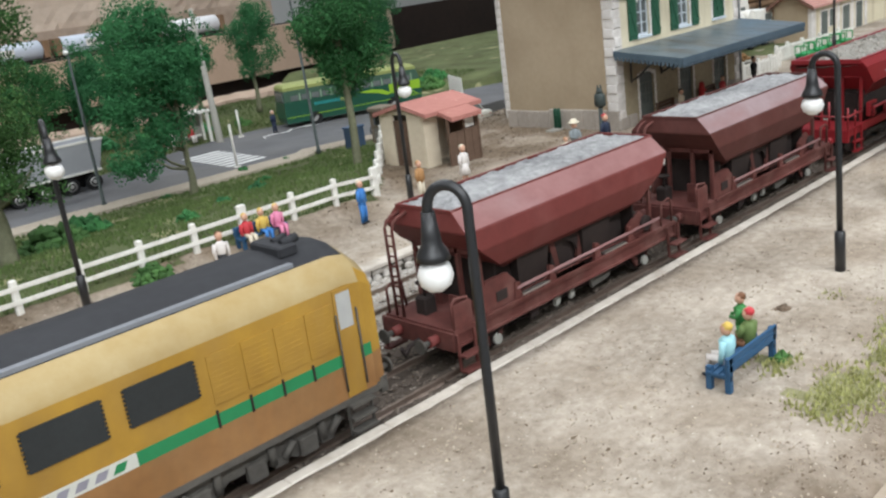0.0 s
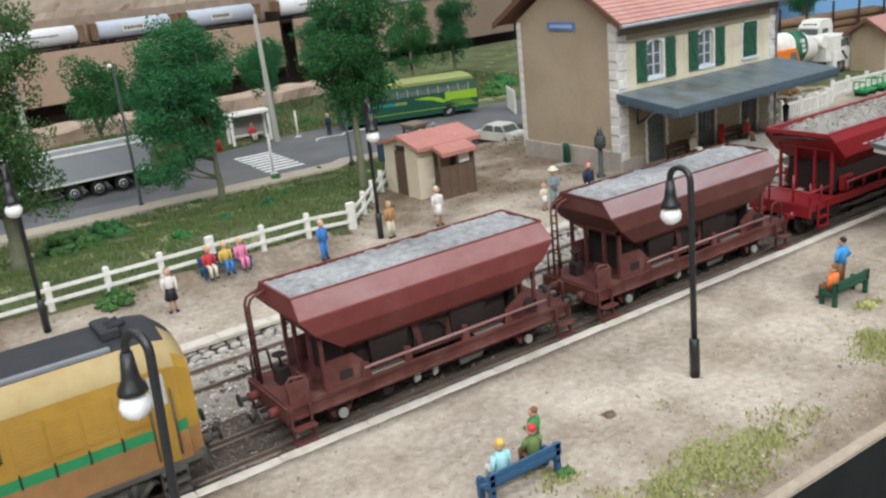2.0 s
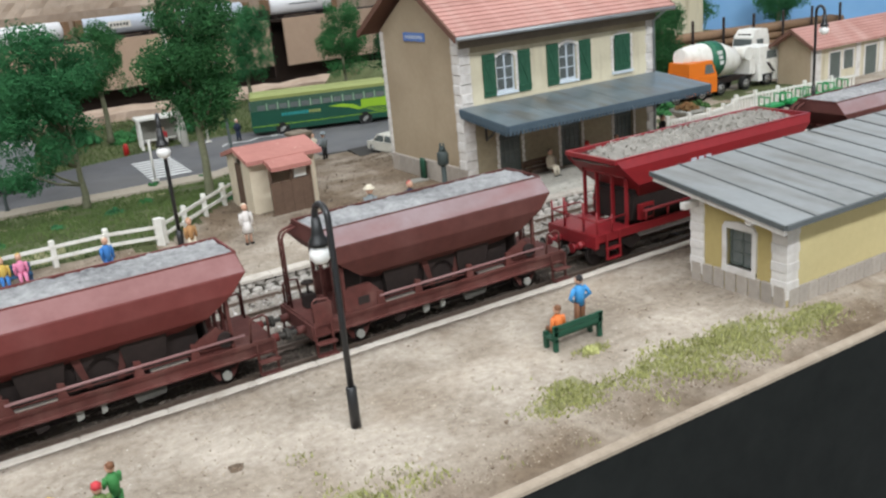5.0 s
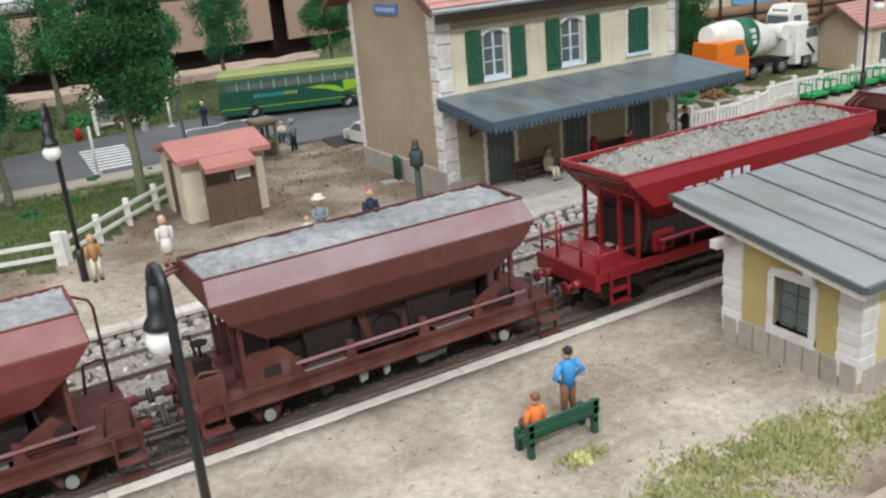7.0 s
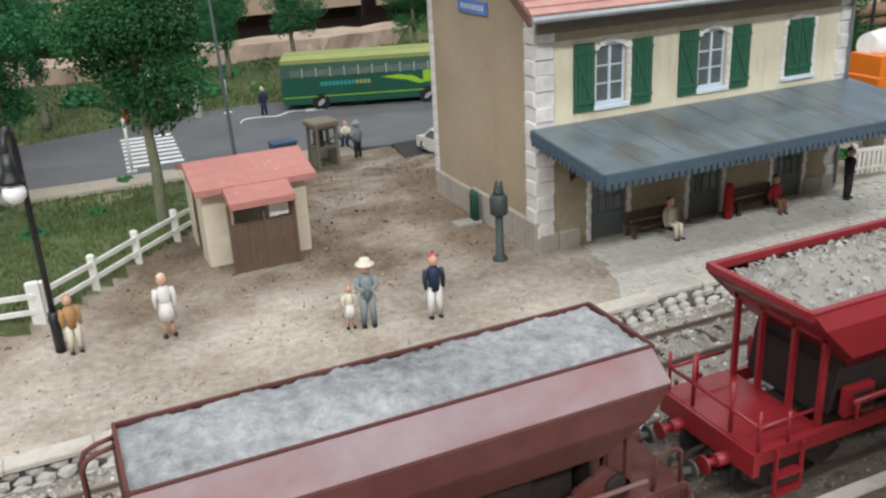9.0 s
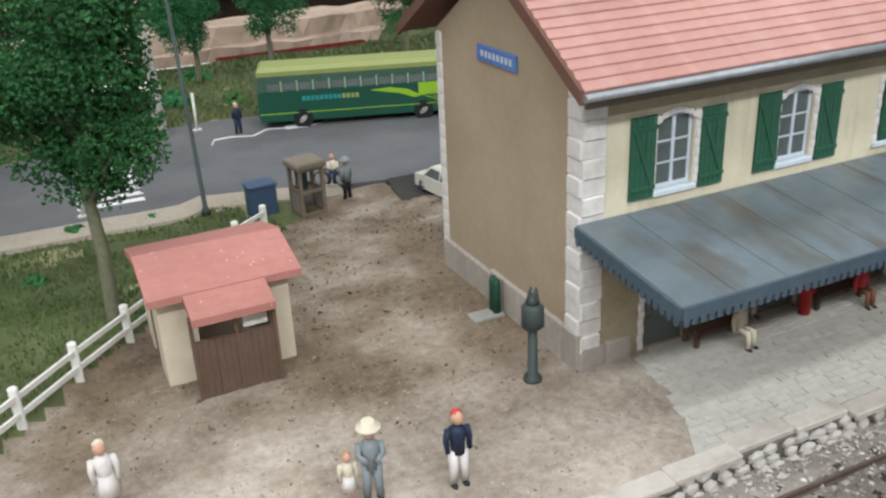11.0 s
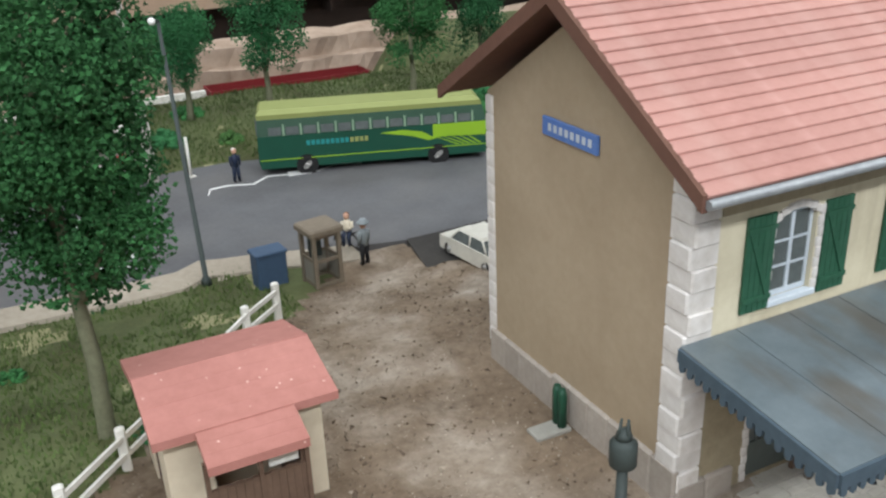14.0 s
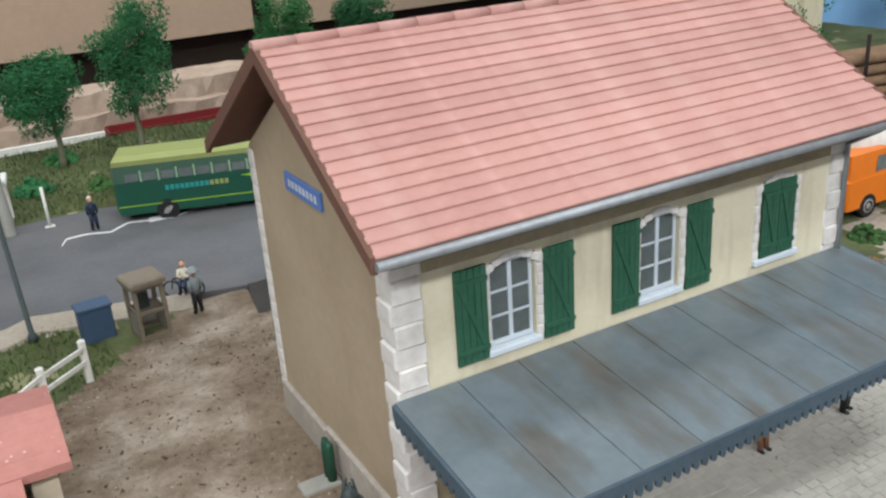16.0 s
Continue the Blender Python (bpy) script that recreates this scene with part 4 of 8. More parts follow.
RX = lambda y: 44.0 + (y - RFY) * 0.12
np_ = 10
for i in range(np_):
    b = bmesh.new()
    y = (RFY, RBY)
    def xat(yy, k):
        return RX(yy) + k * 1.75
    bot = [b.verts.new((xat(yy, k) , yy, zz)) for yy, zz, k in ((RFY, RFZ, i), (RFY, RFZ, i + 0.985), (RBY, RBZ, i + 0.985), (RBY, RBZ, i))]
    top = [b.verts.new((v.co.x, v.co.y, v.co.z + 0.14)) for v in bot]
    b.faces.new(bot[::-1])
    b.faces.new(top)
    for q in range(4):
        b.faces.new((bot[q], bot[(q + 1) % 4], top[(q + 1) % 4], top[q]))
    part("zinc_panel", b, HUTROOF, hr)
    b = bmesh.new()
    tube(b, [(xat(RFY, i + 1), RFY - 0.02, RFZ + 0.15), (xat(RBY, i + 1), RBY, RBZ + 0.15)], 0.045, 5)
    part("standing_seam", b, HUTEDGE, hr)
b = bmesh.new()
prism(b, [(43.98, -0.02), (44.12, -0.02), (44.12, 0.16), (43.98, 0.18)], 0, 1, "y")
for v in b.verts:
    yy = RFY + v.co.y * (RBY - RFY)
    v.co = Vector((v.co.x - 44.0 + RX(yy) - 0.06, yy, RFZ + v.co.y * (RBZ - RFZ) + v.co.z))
box(b, 44.0, 61.5, RFY - 0.12, RFY, RFZ - 0.02, RFZ + 0.18)
part("roof_edge", b, HUTEDGE, hr, "dark grey roof edge")
b = bmesh.new()
prism(b, [(44.05, -0.26), (44.25, -0.26), (44.25, -0.03), (44.05, -0.03)], 0, 1, "y")
for v in b.verts:
    yy = RFY + 0.1 + v.co.y * (RBY - RFY - 0.2)
    v.co = Vector((v.co.x - 44.0 + RX(yy), yy, RFZ + v.co.y * (RBZ - RFZ) + v.co.z))
part("fascia_board", b, QUOIN, hr)
for y in (9.6, 13.0):
    b = bmesh.new()
    box(b, 44.5, 45.3, y - 0.15, y + 0.15, 3.35, 3.62)
    part("rafter_end", b, QUOIN, hr)

# ---- white post-and-rail fence ----
def fence(pts, label, h=1.45):
    f = thing("rail_fence", 0, 0, 0, label=label, category="fence")
    for i, (x, y, big) in enumerate(pts):
        z = ground_z(x, y) + 0.45 * mod(y, 44, 50)
        b = bmesh.new()
        w = 0.24 if big else 0.15
        cbox(b, -w, w, -0.13, 0.13, -0.8, h + (0.15 if big else 0), 0.05)
        part("post", b, WHITEP, f, at=(x, y, z))
        if i:
            px, py, _ = pts[i - 1]
            pz = ground_z(px, py) + 0.45 * mod(py, 44, 50)
            for k in (0.5, 1.1):
                b = bmesh.new()
                d = Vector((x - px, y - py, z - pz))
                sd = Vector((-d.y, d.x, 0)).normalized() * 0.05
                u = Vector((0, 0, 0.09))
                vs = [b.verts.new(Vector(p) + s * sd + e * u + Vector((0, -0.12, 0))) for p in ((px, py, pz + k), (x, y, z + k)) for s in (-1, 1) for e in (-1, 1)]
                for q in ((0, 1, 3, 2), (4, 6, 7, 5), (0, 4, 5, 1), (2, 3, 7, 6), (0, 2, 6, 4), (1, 5, 7, 3)):
                    b.faces.new([vs[j] for j in q])
                part("rail", b, WHITEP, f)
    return f


fence([(x, 36.7 + 0.01 * (x - 9), x in (20.0,)) for x in (-8.5, -5.6, -2.7, 0.3, 3.2, 6.2, 9.05, 11.8, 14.6, 17.3, 20.0, 22.95, 25.7)] + [(28.55, 37.0, True)],
      "white post-and-rail fence along the back of the platform")
fence([(28.9, 37.35, False), (30.65, 39.23, False), (32.5, 41.3, False), (34.4, 43.4, False), (36.2, 45.4, False), (37.95, 47.35, False), (39.85, 49.5, False), (41.6, 51.45, False)],
      "white post-and-rail fence running up from the platform to the road")

# ---- crook lamps ----
def crook_lamp(x, y, turn, label, z=0.0, r=0.5, h=1.0, lean=(0.0, 0.0)):
    l = thing("street_lamp", x, y, z, turn, label, "lamp", "crook lamps")
    ca, sa = math.cos(math.radians(turn)), math.sin(math.radians(turn))
    tilt = Vector(((lean[0] * ca + lean[1] * sa) / 7, (lean[1] * ca - lean[0] * sa) / 7, 0))

    def stand(bm):
        for v in bm.verts:
            v.co = v.co + tilt * v.co.z
            v.co.z *= h
        return bm
    b = bmesh.new()
    tube(b, [(0, 0, -0.1), (0, 0, 1.45), (0, 0, 1.5)], 0.17, 10, radii=[0.18, 0.18, 0.11])
    part("base_tube", stand(b), BLACK, l)
    b = bmesh.new()
    arc = [(-r + r * math.cos(a), 0, 7.3 + r * 1.1 * math.sin(a)) for a in [math.pi * k / 10 for k in range(11)]]
    tube(b, [(0, 0, 1.4), (0, 0, 4), (0, 0, 6.5)] + arc + [(-2 * r, 0, 7.15)], 0.11, 8)
    part("crook_pole", stand(b), BLACK, l)
    b = bmesh.new()
    tube(b, [(-2 * r, 0, 7.25), (-2 * r, 0, 6.75), (-2 * r, 0, 6.6), (-2 * r, 0, 6.42), (-2 * r, 0, 6.3)], 0.1, 10, radii=[0.14, 0.2, 0.22, 0.33, 0.36])
    part("lamp_cap", stand(b), BLACK, l)
    b = bmesh.new()
    ball(b, (-2 * r, 0, 5.98), 0.37, sz=0.95)
    part("globe", stand(b), GLOBE, l, "milky white globe")
    return l


crook_lamp(9.44, 10.43, -68, "black crook lamp with white globe on the sandy platform", r=0.42, lean=(0.35, 0.3))
crook_lamp(27.96, 11.37, -85, "black crook lamp with white globe on the sandy platform", r=0.41, h=0.96, lean=(0.04, 0.13))
crook_lamp(29.1, 34.75, 75, "black crook lamp with white globe beside the white fence")
crook_lamp(11.15, 35.05, 75, "black crook lamp with white globe beside the white fence", 0.2)
crook_lamp(81.5, 34.4, 75, "black crook lamp with white globe on the far platform")

# ---- the goods train ----
TY = 19.3


def wheelset(parent, x, r=0.52):
    b = bmesh.new()
    for s in (-1, 1):
        y = s * 0.93
        tube(b, [(x, y - 0.09, 0.2), (x, y + 0.09, 0.2)], r, 18)
        tube(b, [(x, y + s * 0.08, 0.2), (x, y + s * 0.13, 0.2)], r * 0.62, 14)
    tube(b, [(x, -1.25, 0.2), (x, 1.25, 0.2)], 0.1, 8)
    part("wheelset", b, UNDER, parent)


def buffers(parent, x, d, m):
    for s in (-0.85, 0.85):
        b = bmesh.new()
        tube(b, [(x, s, 0.8), (x + 0.45 * d, s, 0.8)], 0.17, 10)
        tube(b, [(x + 0.45 * d, s, 0.8), (x + 0.75 * d, s, 0.8)], 0.1, 8, 1)
        tube(b, [(x + 0.75 * d, s, 0.8), (x + 0.82 * d, s, 0.8)], 0.24, 12, 1)
        part("buffer", b, [m, m if m is REDW else BOGIE], parent)
    b = bmesh.new()
    tube(b, [(x, 0, 0.6), (x + 0.5 * d, 0, 0.55), (x + 0.75 * d, 0, 0.3), (x + 0.85 * d, 0, 0.6)], 0.08, 6)
    part("coupling", b, UNDER, parent)


def skin(bm, sections, mi=0, cap=True):
    """Joins outlines of equal length one after another."""
    rings = [[bm.verts.new(p) for p in s] for s in sections]
    n = len(rings[0])
    for a, b in zip(rings, rings[1:]):
        for i in range(n):
            bm.faces.new((a[i], a[(i + 1) % n], b[(i + 1) % n], b[i])).material_index = mi
    if cap:
        bm.faces.new(rings[0][::-1]).material_index = mi
        bm.faces.new(rings[-1]).material_index = mi


def hopper_wagon(x, m, label, seed):
    """Two-axle hopper wagon; x is the body's end nearest the locomotive."""
    random.seed(seed)
    w = thing("hopper_wagon", x, TY, 0, 0, label, "wagon", "hopper wagons")
    T = 10.95
    # side creases: (half width, height, inset of the end)
    prof = [(1.24, 4.7, 0.1), (1.86, 4.06, 0.0), (1.9, 3.4, 0.58), (1.62, 2.62, 1.55), (0.85, 2.1, 2.5)]
    b = bmesh.new()
    for s in (-1, 1):
        for k, ((y0, z0, i0), (y1, z1, i1)) in enumerate(zip(prof, prof[1:])):
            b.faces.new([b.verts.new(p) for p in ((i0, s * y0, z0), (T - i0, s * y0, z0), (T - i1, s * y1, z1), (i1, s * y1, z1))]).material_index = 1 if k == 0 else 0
    for i, sg in ((0, 1), (T, -1)):
        for (y0, z0, i0), (y1, z1, i1) in zip(prof, prof[1:]):
            b.faces.new([b.verts.new((i + sg * q, y, z)) for y, z, q in ((-y0, z0, i0), (y0, z0, i0), (y1, z1, i1), (-y1, z1, i1))])
    bmesh.ops.remove_doubles(b, verts=b.verts, dist=0.001)
    edges = [e for e in b.edges if len(e.link_faces) == 2]
    bmesh.ops.bevel(b, geom=edges, offset=0.035, segments=1, affect="EDGES")
    # second slot, top plates: dust and their brighter light in one pale colour
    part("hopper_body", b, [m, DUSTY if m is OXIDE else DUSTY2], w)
    b = bmesh.new()
    for y0, y1 in ((-1.27, -1.19), (1.19, 1.27)):
        box(b, 0.07, T - 0.07, y0, y1, 4.64, 4.72)
    for x0 in (0.06, T - 0.14):
        box(b, x0, x0 + 0.08, -1.19, 1.19, 4.64, 4.735)
    part("top_rim", b, m, w)
    b = bmesh.new()
    nx, ny = 100, 20
    g = [[b.verts.new((0.14 + (T - 0.28) * i / nx, -1.2 + 2.4 * j / ny,
                       4.64 + 0.13 * math.sin(math.pi * j / ny) * math.sin(math.pi * min(i, nx - i, 12) / 24) + 0.1 * nz(x + i * 0.12, seed + j * 0.14, 1.6) + random.uniform(-0.04, 0.04)))
          for i in range(nx + 1)] for j in range(ny + 1)]
    for j in range(ny):
        for i in range(nx):
            b.faces.new((g[j][i], g[j][i + 1], g[j + 1][i + 1], g[j + 1][i])).smooth = True
    part("gravel_load", b, LOADG, w, "grey gravel load")
    # ends: posts under the sloping end; recess shade is in the plates' dark colour
    for xe, d in ((0.75, 1), (T - 0.75, -1)):
        b = bmesh.new()
        for y in (-1.5, -0.62, 0.5, 1.36):
            box(b, min(xe, xe + 0.13 * d), max(xe, xe + 0.13 * d), y, y + 0.14, 1.1, 3.3)
        box(b, min(xe, xe + 0.1 * d), max(xe, xe + 0.1 * d), -1.5, 1.5, 3.1, 3.3)
        part("end_frame", b, GRIMERED, w)
        b = bmesh.new()
        skin(b, [[(xe + 0.75 * d, -1.3, 1.1), (xe + 0.83 * d, -1.3, 1.1), (xe + 0.83 * d, 1.3, 1.1), (xe + 0.75 * d, 1.3, 1.1)],
                 [(xe + 0.95 * d, -1.3, 3.0), (xe + 1.03 * d, -1.3, 3.0), (xe + 1.03 * d, 1.3, 3.0), (xe + 0.95 * d, 1.3, 3.0)]])
        part("end_plate", b, UNDER, w)
    for s in (-1, 1):
        y = s * 1.5
        b = bmesh.new()
        prism(b, [(y - 0.12, 0.6), (y + 0.12, 0.6), (y + 0.12, 0.67), (y + 0.05, 0.69), (y + 0.05, 1.0), (y + 0.12, 1.02), (y + 0.12, 1.1), (y - 0.12, 1.1), (y - 0.12, 1.02), (y - 0.05, 1.0), (y - 0.05, 0.69), (y - 0.12, 0.67)], -0.7, T + 0.7)
        part("side_sill", b, GRIMERED, w)
        b = bmesh.new()
        box(b, 0.7, T - 0.9, s * 1.62 - 0.035, s * 1.62 + 0.035, 1.12, 1.2)
        part("foot_rail", b, GRIMERED, w)
        b = bmesh.new()
        tube(b, [(2.3, s * 1.56, 1.55), (T - 0.35, s * 1.56, 1.55)], 0.06, 7)
        part("discharge_shaft", b, DUSTY, w, "dusty round discharge shaft")
        b = bmesh.new()
        tube(b, [(2.5, s * 1.45, 1.34), (T - 0.9, s * 1.45, 1.34)], 0.035, 6)
        part("control_rod", b, GRIMERED, w)
        for xx in (2.55, 7.05):
            b = bmesh.new()
            box(b, xx, xx + 1.35, s * 1.5 - 0.1, s * 1.5 + 0.1, 1.22, 1.27)
            part("walk_plate", b, STEEL, w, "bare metal plate")
        # cranked brackets that carry the shaft
        for xx in (2.35, 4.1, 6.65, 8.7):
            b = bmesh.new()
            prism(b, [(xx - 0.2, 1.08), (xx + 0.24, 1.08), (xx + 0.13, 1.42), (xx + 0.12, 1.72), (xx - 0.12, 1.78), (xx - 0.16, 1.4)], s * 1.52 - 0.06, s * 1.52 + 0.06, "y")
            part("shaft_bracket", b, GRIMERED, w)
        # slanted hopper struts and the round saddle between the two chutes
        for xx, dd in ((3.7, 0.55), (5.05, -0.4), (6.1, 0.4), (7.6, -0.5)):
            b = bmesh.new()
            prism(b, [(xx - 0.1, 1.08), (xx + 0.1, 1.08), (xx + 0.16 + dd, 2.6), (xx - 0.16 + dd, 2.6)], s * 1.05 - 0.05, s * 1.05 + 0.05, "y")
            part("hopper_strut", b, OXIDE2, w)
        b = bmesh.new()
        arc = [(5.55 + 0.62 * math.cos(a), 1.35 + 0.75 * math.sin(a)) for a in [math.pi * k / 10 for k in range(11)]]
        prism(b, [(6.45, 1.1), (6.4, 2.4), (4.7, 2.4), (4.65, 1.1), (4.93, 1.1)] + arc[::-1] + [(6.17, 1.1)], s * 1.05 - 0.04, s * 1.05 + 0.04, "y")
        part("saddle_plate", b, UNDER, w)
        b = bmesh.new()
        prism(b, [(0.78, 1.1), (2.3, 1.1), (2.3, 1.85), (1.95, 2.2), (0.95, 2.2), (0.78, 2.0)], s * 1.45 - 0.07, s * 1.45 + 0.07, "y")
        part("side_plate", b, GRIMERED, w)
        b = bmesh.new()
        box(b, 1.35, 1.85, s * 1.53 - 0.02, s * 1.53 + 0.02, 1.4, 1.72)
        part("data_panel", b, UNDER, w, "dark data panel")
        b = bmesh.new()
        prism(b, [(T - 2.2, 1.1), (T - 0.8, 1.1), (T - 0.75, 1.6), (T - 1.3, 2.1), (T - 2.1, 1.7)], s * 1.3 - 0.06, s * 1.3 + 0.06, "y")
        part("gear_plate", b, GRIMERED, w)
        b = bmesh.new()
        tube(b, [(T - 1.05, s * 1.3, 1.55), (T - 1.05, s * 1.5, 1.55)], 0.3, 12)
        part("gear_wheel", b, UNDER, w)
        for xx in (1.35, 9.75):
            b = bmesh.new()
            prism(b, [(xx - 0.72, 0.64), (xx + 0.72, 0.64), (xx + 0.3, -0.08), (xx + 0.16, -0.08), (xx + 0.16, 0.3), (xx - 0.16, 0.3), (xx - 0.16, -0.08), (xx - 0.3, -0.08)], s * 1.16 - 0.04, s * 1.16 + 0.04, "y")
            part("axle_guard", b, GRIMERED, w)
            b = bmesh.new()
            cbox(b, xx - 0.2, xx + 0.2, s * 1.2 - 0.12, s * 1.2 + 0.12, -0.06, 0.32, 0.04)
            part("axle_box", b, UNDER, w)
            b = bmesh.new()
            tube(b, [(xx, s * 1.28, 0.1), (xx, s * 1.42, 0.1)], 0.18, 10)
            part("axle_cap", b, CONC, w, "pale worn axle cap")
            b = bmesh.new()
            for q in range(4):
                box(b, xx - 0.68 + 0.1 * q, xx + 0.68 - 0.1 * q, s * 1.24 - 0.08, s * 1.24 + 0.08, 0.53 - 0.065 * q, 0.585 - 0.065 * q)
            part("leaf_spring", b, UNDER, w)
        for xx, ww, m2 in ((3.0, 0.5, UNDER), (4.35, 0.3, CONC), (5.2, 0.22, CONC), (6.3, 1.3, BOGIE)):
            b = bmesh.new()
            prism(b, [(xx, 0.6), (xx + ww, 0.6), (xx + ww * 0.9, 0.2), (xx + ww * 0.12, 0.12)], s * 1.3 - 0.07, s * 1.3 + 0.07, "y")
            part("brake_block", b, m2, w)
        b = bmesh.new()
        tube(b, [(2.2, s * 1.1, 0.2), (8.9, s * 1.1, 0.24)], 0.045, 5)
        part("brake_rod", b, UNDER, w)
        for xx, ww in ((2.7, 1.7), (6.2, 1.7)):
            b = bmesh.new()
            skin(b, [[(xx, s * 0.35, 2.7), (xx + ww, s * 0.35, 2.7), (xx + ww, s * 1.3, 2.5), (xx, s * 1.3, 2.5)],
                     [(xx + 0.35, s * 0.5, 0.2), (xx + ww - 0.35, s * 0.5, 0.2), (xx + ww - 0.35, s * 1.0, 0.2), (xx + 0.35, s * 1.0, 0.2)]])
            part("discharge_chute", b, UNDER, w)
    b = bmesh.new()
    box(b, -0.7, T + 0.7, -0.45, 0.45, 0.45, 1.05)
    box(b, 1.9, T - 1.9, -0.9, 0.9, 1.0, 2.6)
    part("centre_frame", b, UNDER, w)
    for xx, d in ((-0.7, -1), (T + 0.7, 1)):
        b = bmesh.new()
        box(b, xx - 0.09, xx + 0.09, -1.6, 1.6, 0.5, 1.1)
        part("head_stock", b, GRIMERED, w)
        buffers(w, xx, d, m)
        b = bmesh.new()
        x0, x1 = (xx, 1.6) if d < 0 else (T - 1.6, xx)
        box(b, x0, x1, -1.6, 1.6, 1.1, 1.17)
        part("end_platform", b, GRIMERED, w)
        for s in (-1, 1):
            b = bmesh.new()
            for k in (-0.12, 0.4):
                cbox(b, xx - d * 0.35 - 0.42, xx - d * 0.35 + 0.42, s * 1.82 - 0.24, s * 1.82 + 0.1, k, k + 0.07, 0.02)
            for q in (-0.36, 0.36):
                box(b, xx - d * 0.35 + q - 0.04, xx - d * 0.35 + q + 0.04, s * 1.72 - 0.03, s * 1.72 + 0.05, -0.1, 1.08)
            part("step", b, GRIMERED, w)
            b = bmesh.new()
            tube(b, [(xx - 0.1 * d, s * 1.5, 1.15), (xx - 0.1 * d, s * 1.5, 2.0), (xx - 0.25 * d, s * 1.5, 2.12), (xx - 0.75 * d, s * 1.5, 2.05), (xx - 0.85 * d, s * 1.5, 1.15)], 0.05, 6)
            part("grab_loop", b, GRIMERED, w)
    # deck gear at the locomotive end
    b = bmesh.new()
    box(b, -0.62, 0.15, -1.58, -1.5, 1.17, 1.95)
    box(b, 0.07, 0.15, -1.5, -0.7, 1.17, 1.95)
    part("screen_plate", b, GRIMERED, w)
    b = bmesh.new()
    cbox(b, -0.2, 0.3, 0.15, 0.65, 1.17, 1.75, 0.05)
    tube(b, [(0.05, 0.4, 1.75), (0.05, 0.4, 2.2)], 0.05, 6)
    tube(b, [(0.05, 0.4, 2.18), (0.05, 0.4, 2.24)], 0.26, 12)
    part("hand_wheel", b, UNDER, w)
    # ladder curving over to the rim
    for y in (0.78, 1.12):
        b = bmesh.new()
        tube(b, [(-0.6, y, 1.15), (-0.6, y, 4.1), (-0.5, y, 4.32), (-0.3, y, 4.42), (0.1, y, 4.5)], 0.055, 6)
        part("ladder_rail", b, GRIMERED, w)
    for k in range(8):
        b = bmesh.new()
        tube(b, [(-0.6, 0.78, 1.5 + 0.34 * k), (-0.6, 1.12, 1.5 + 0.34 * k)], 0.035, 5)
        part("rung", b, GRIMERED, w)
    b = bmesh.new()
    tube(b, [(T + 0.55, 1.1, 1.15), (T + 0.55, 1.1, 3.9), (T + 0.45, 1.1, 4.15), (T - 0.05, 1.1, 4.4)], 0.045, 6)
    part("end_rail", b, GRIMERED, w)
    wheelset(w, 1.35)
    wheelset(w, 9.75)
    return w


hopper_wagon(16.1, OXIDE, "oxide red two-axle hopper wagon heaped with grey gravel", 11)
hopper_wagon(30.12, OXIDE2, "dusty brown two-axle hopper wagon filled with grey gravel", 12)
hopper_wagon(61.4, OXIDE2, "dusty brown two-axle hopper wagon filled with grey gravel", 13)


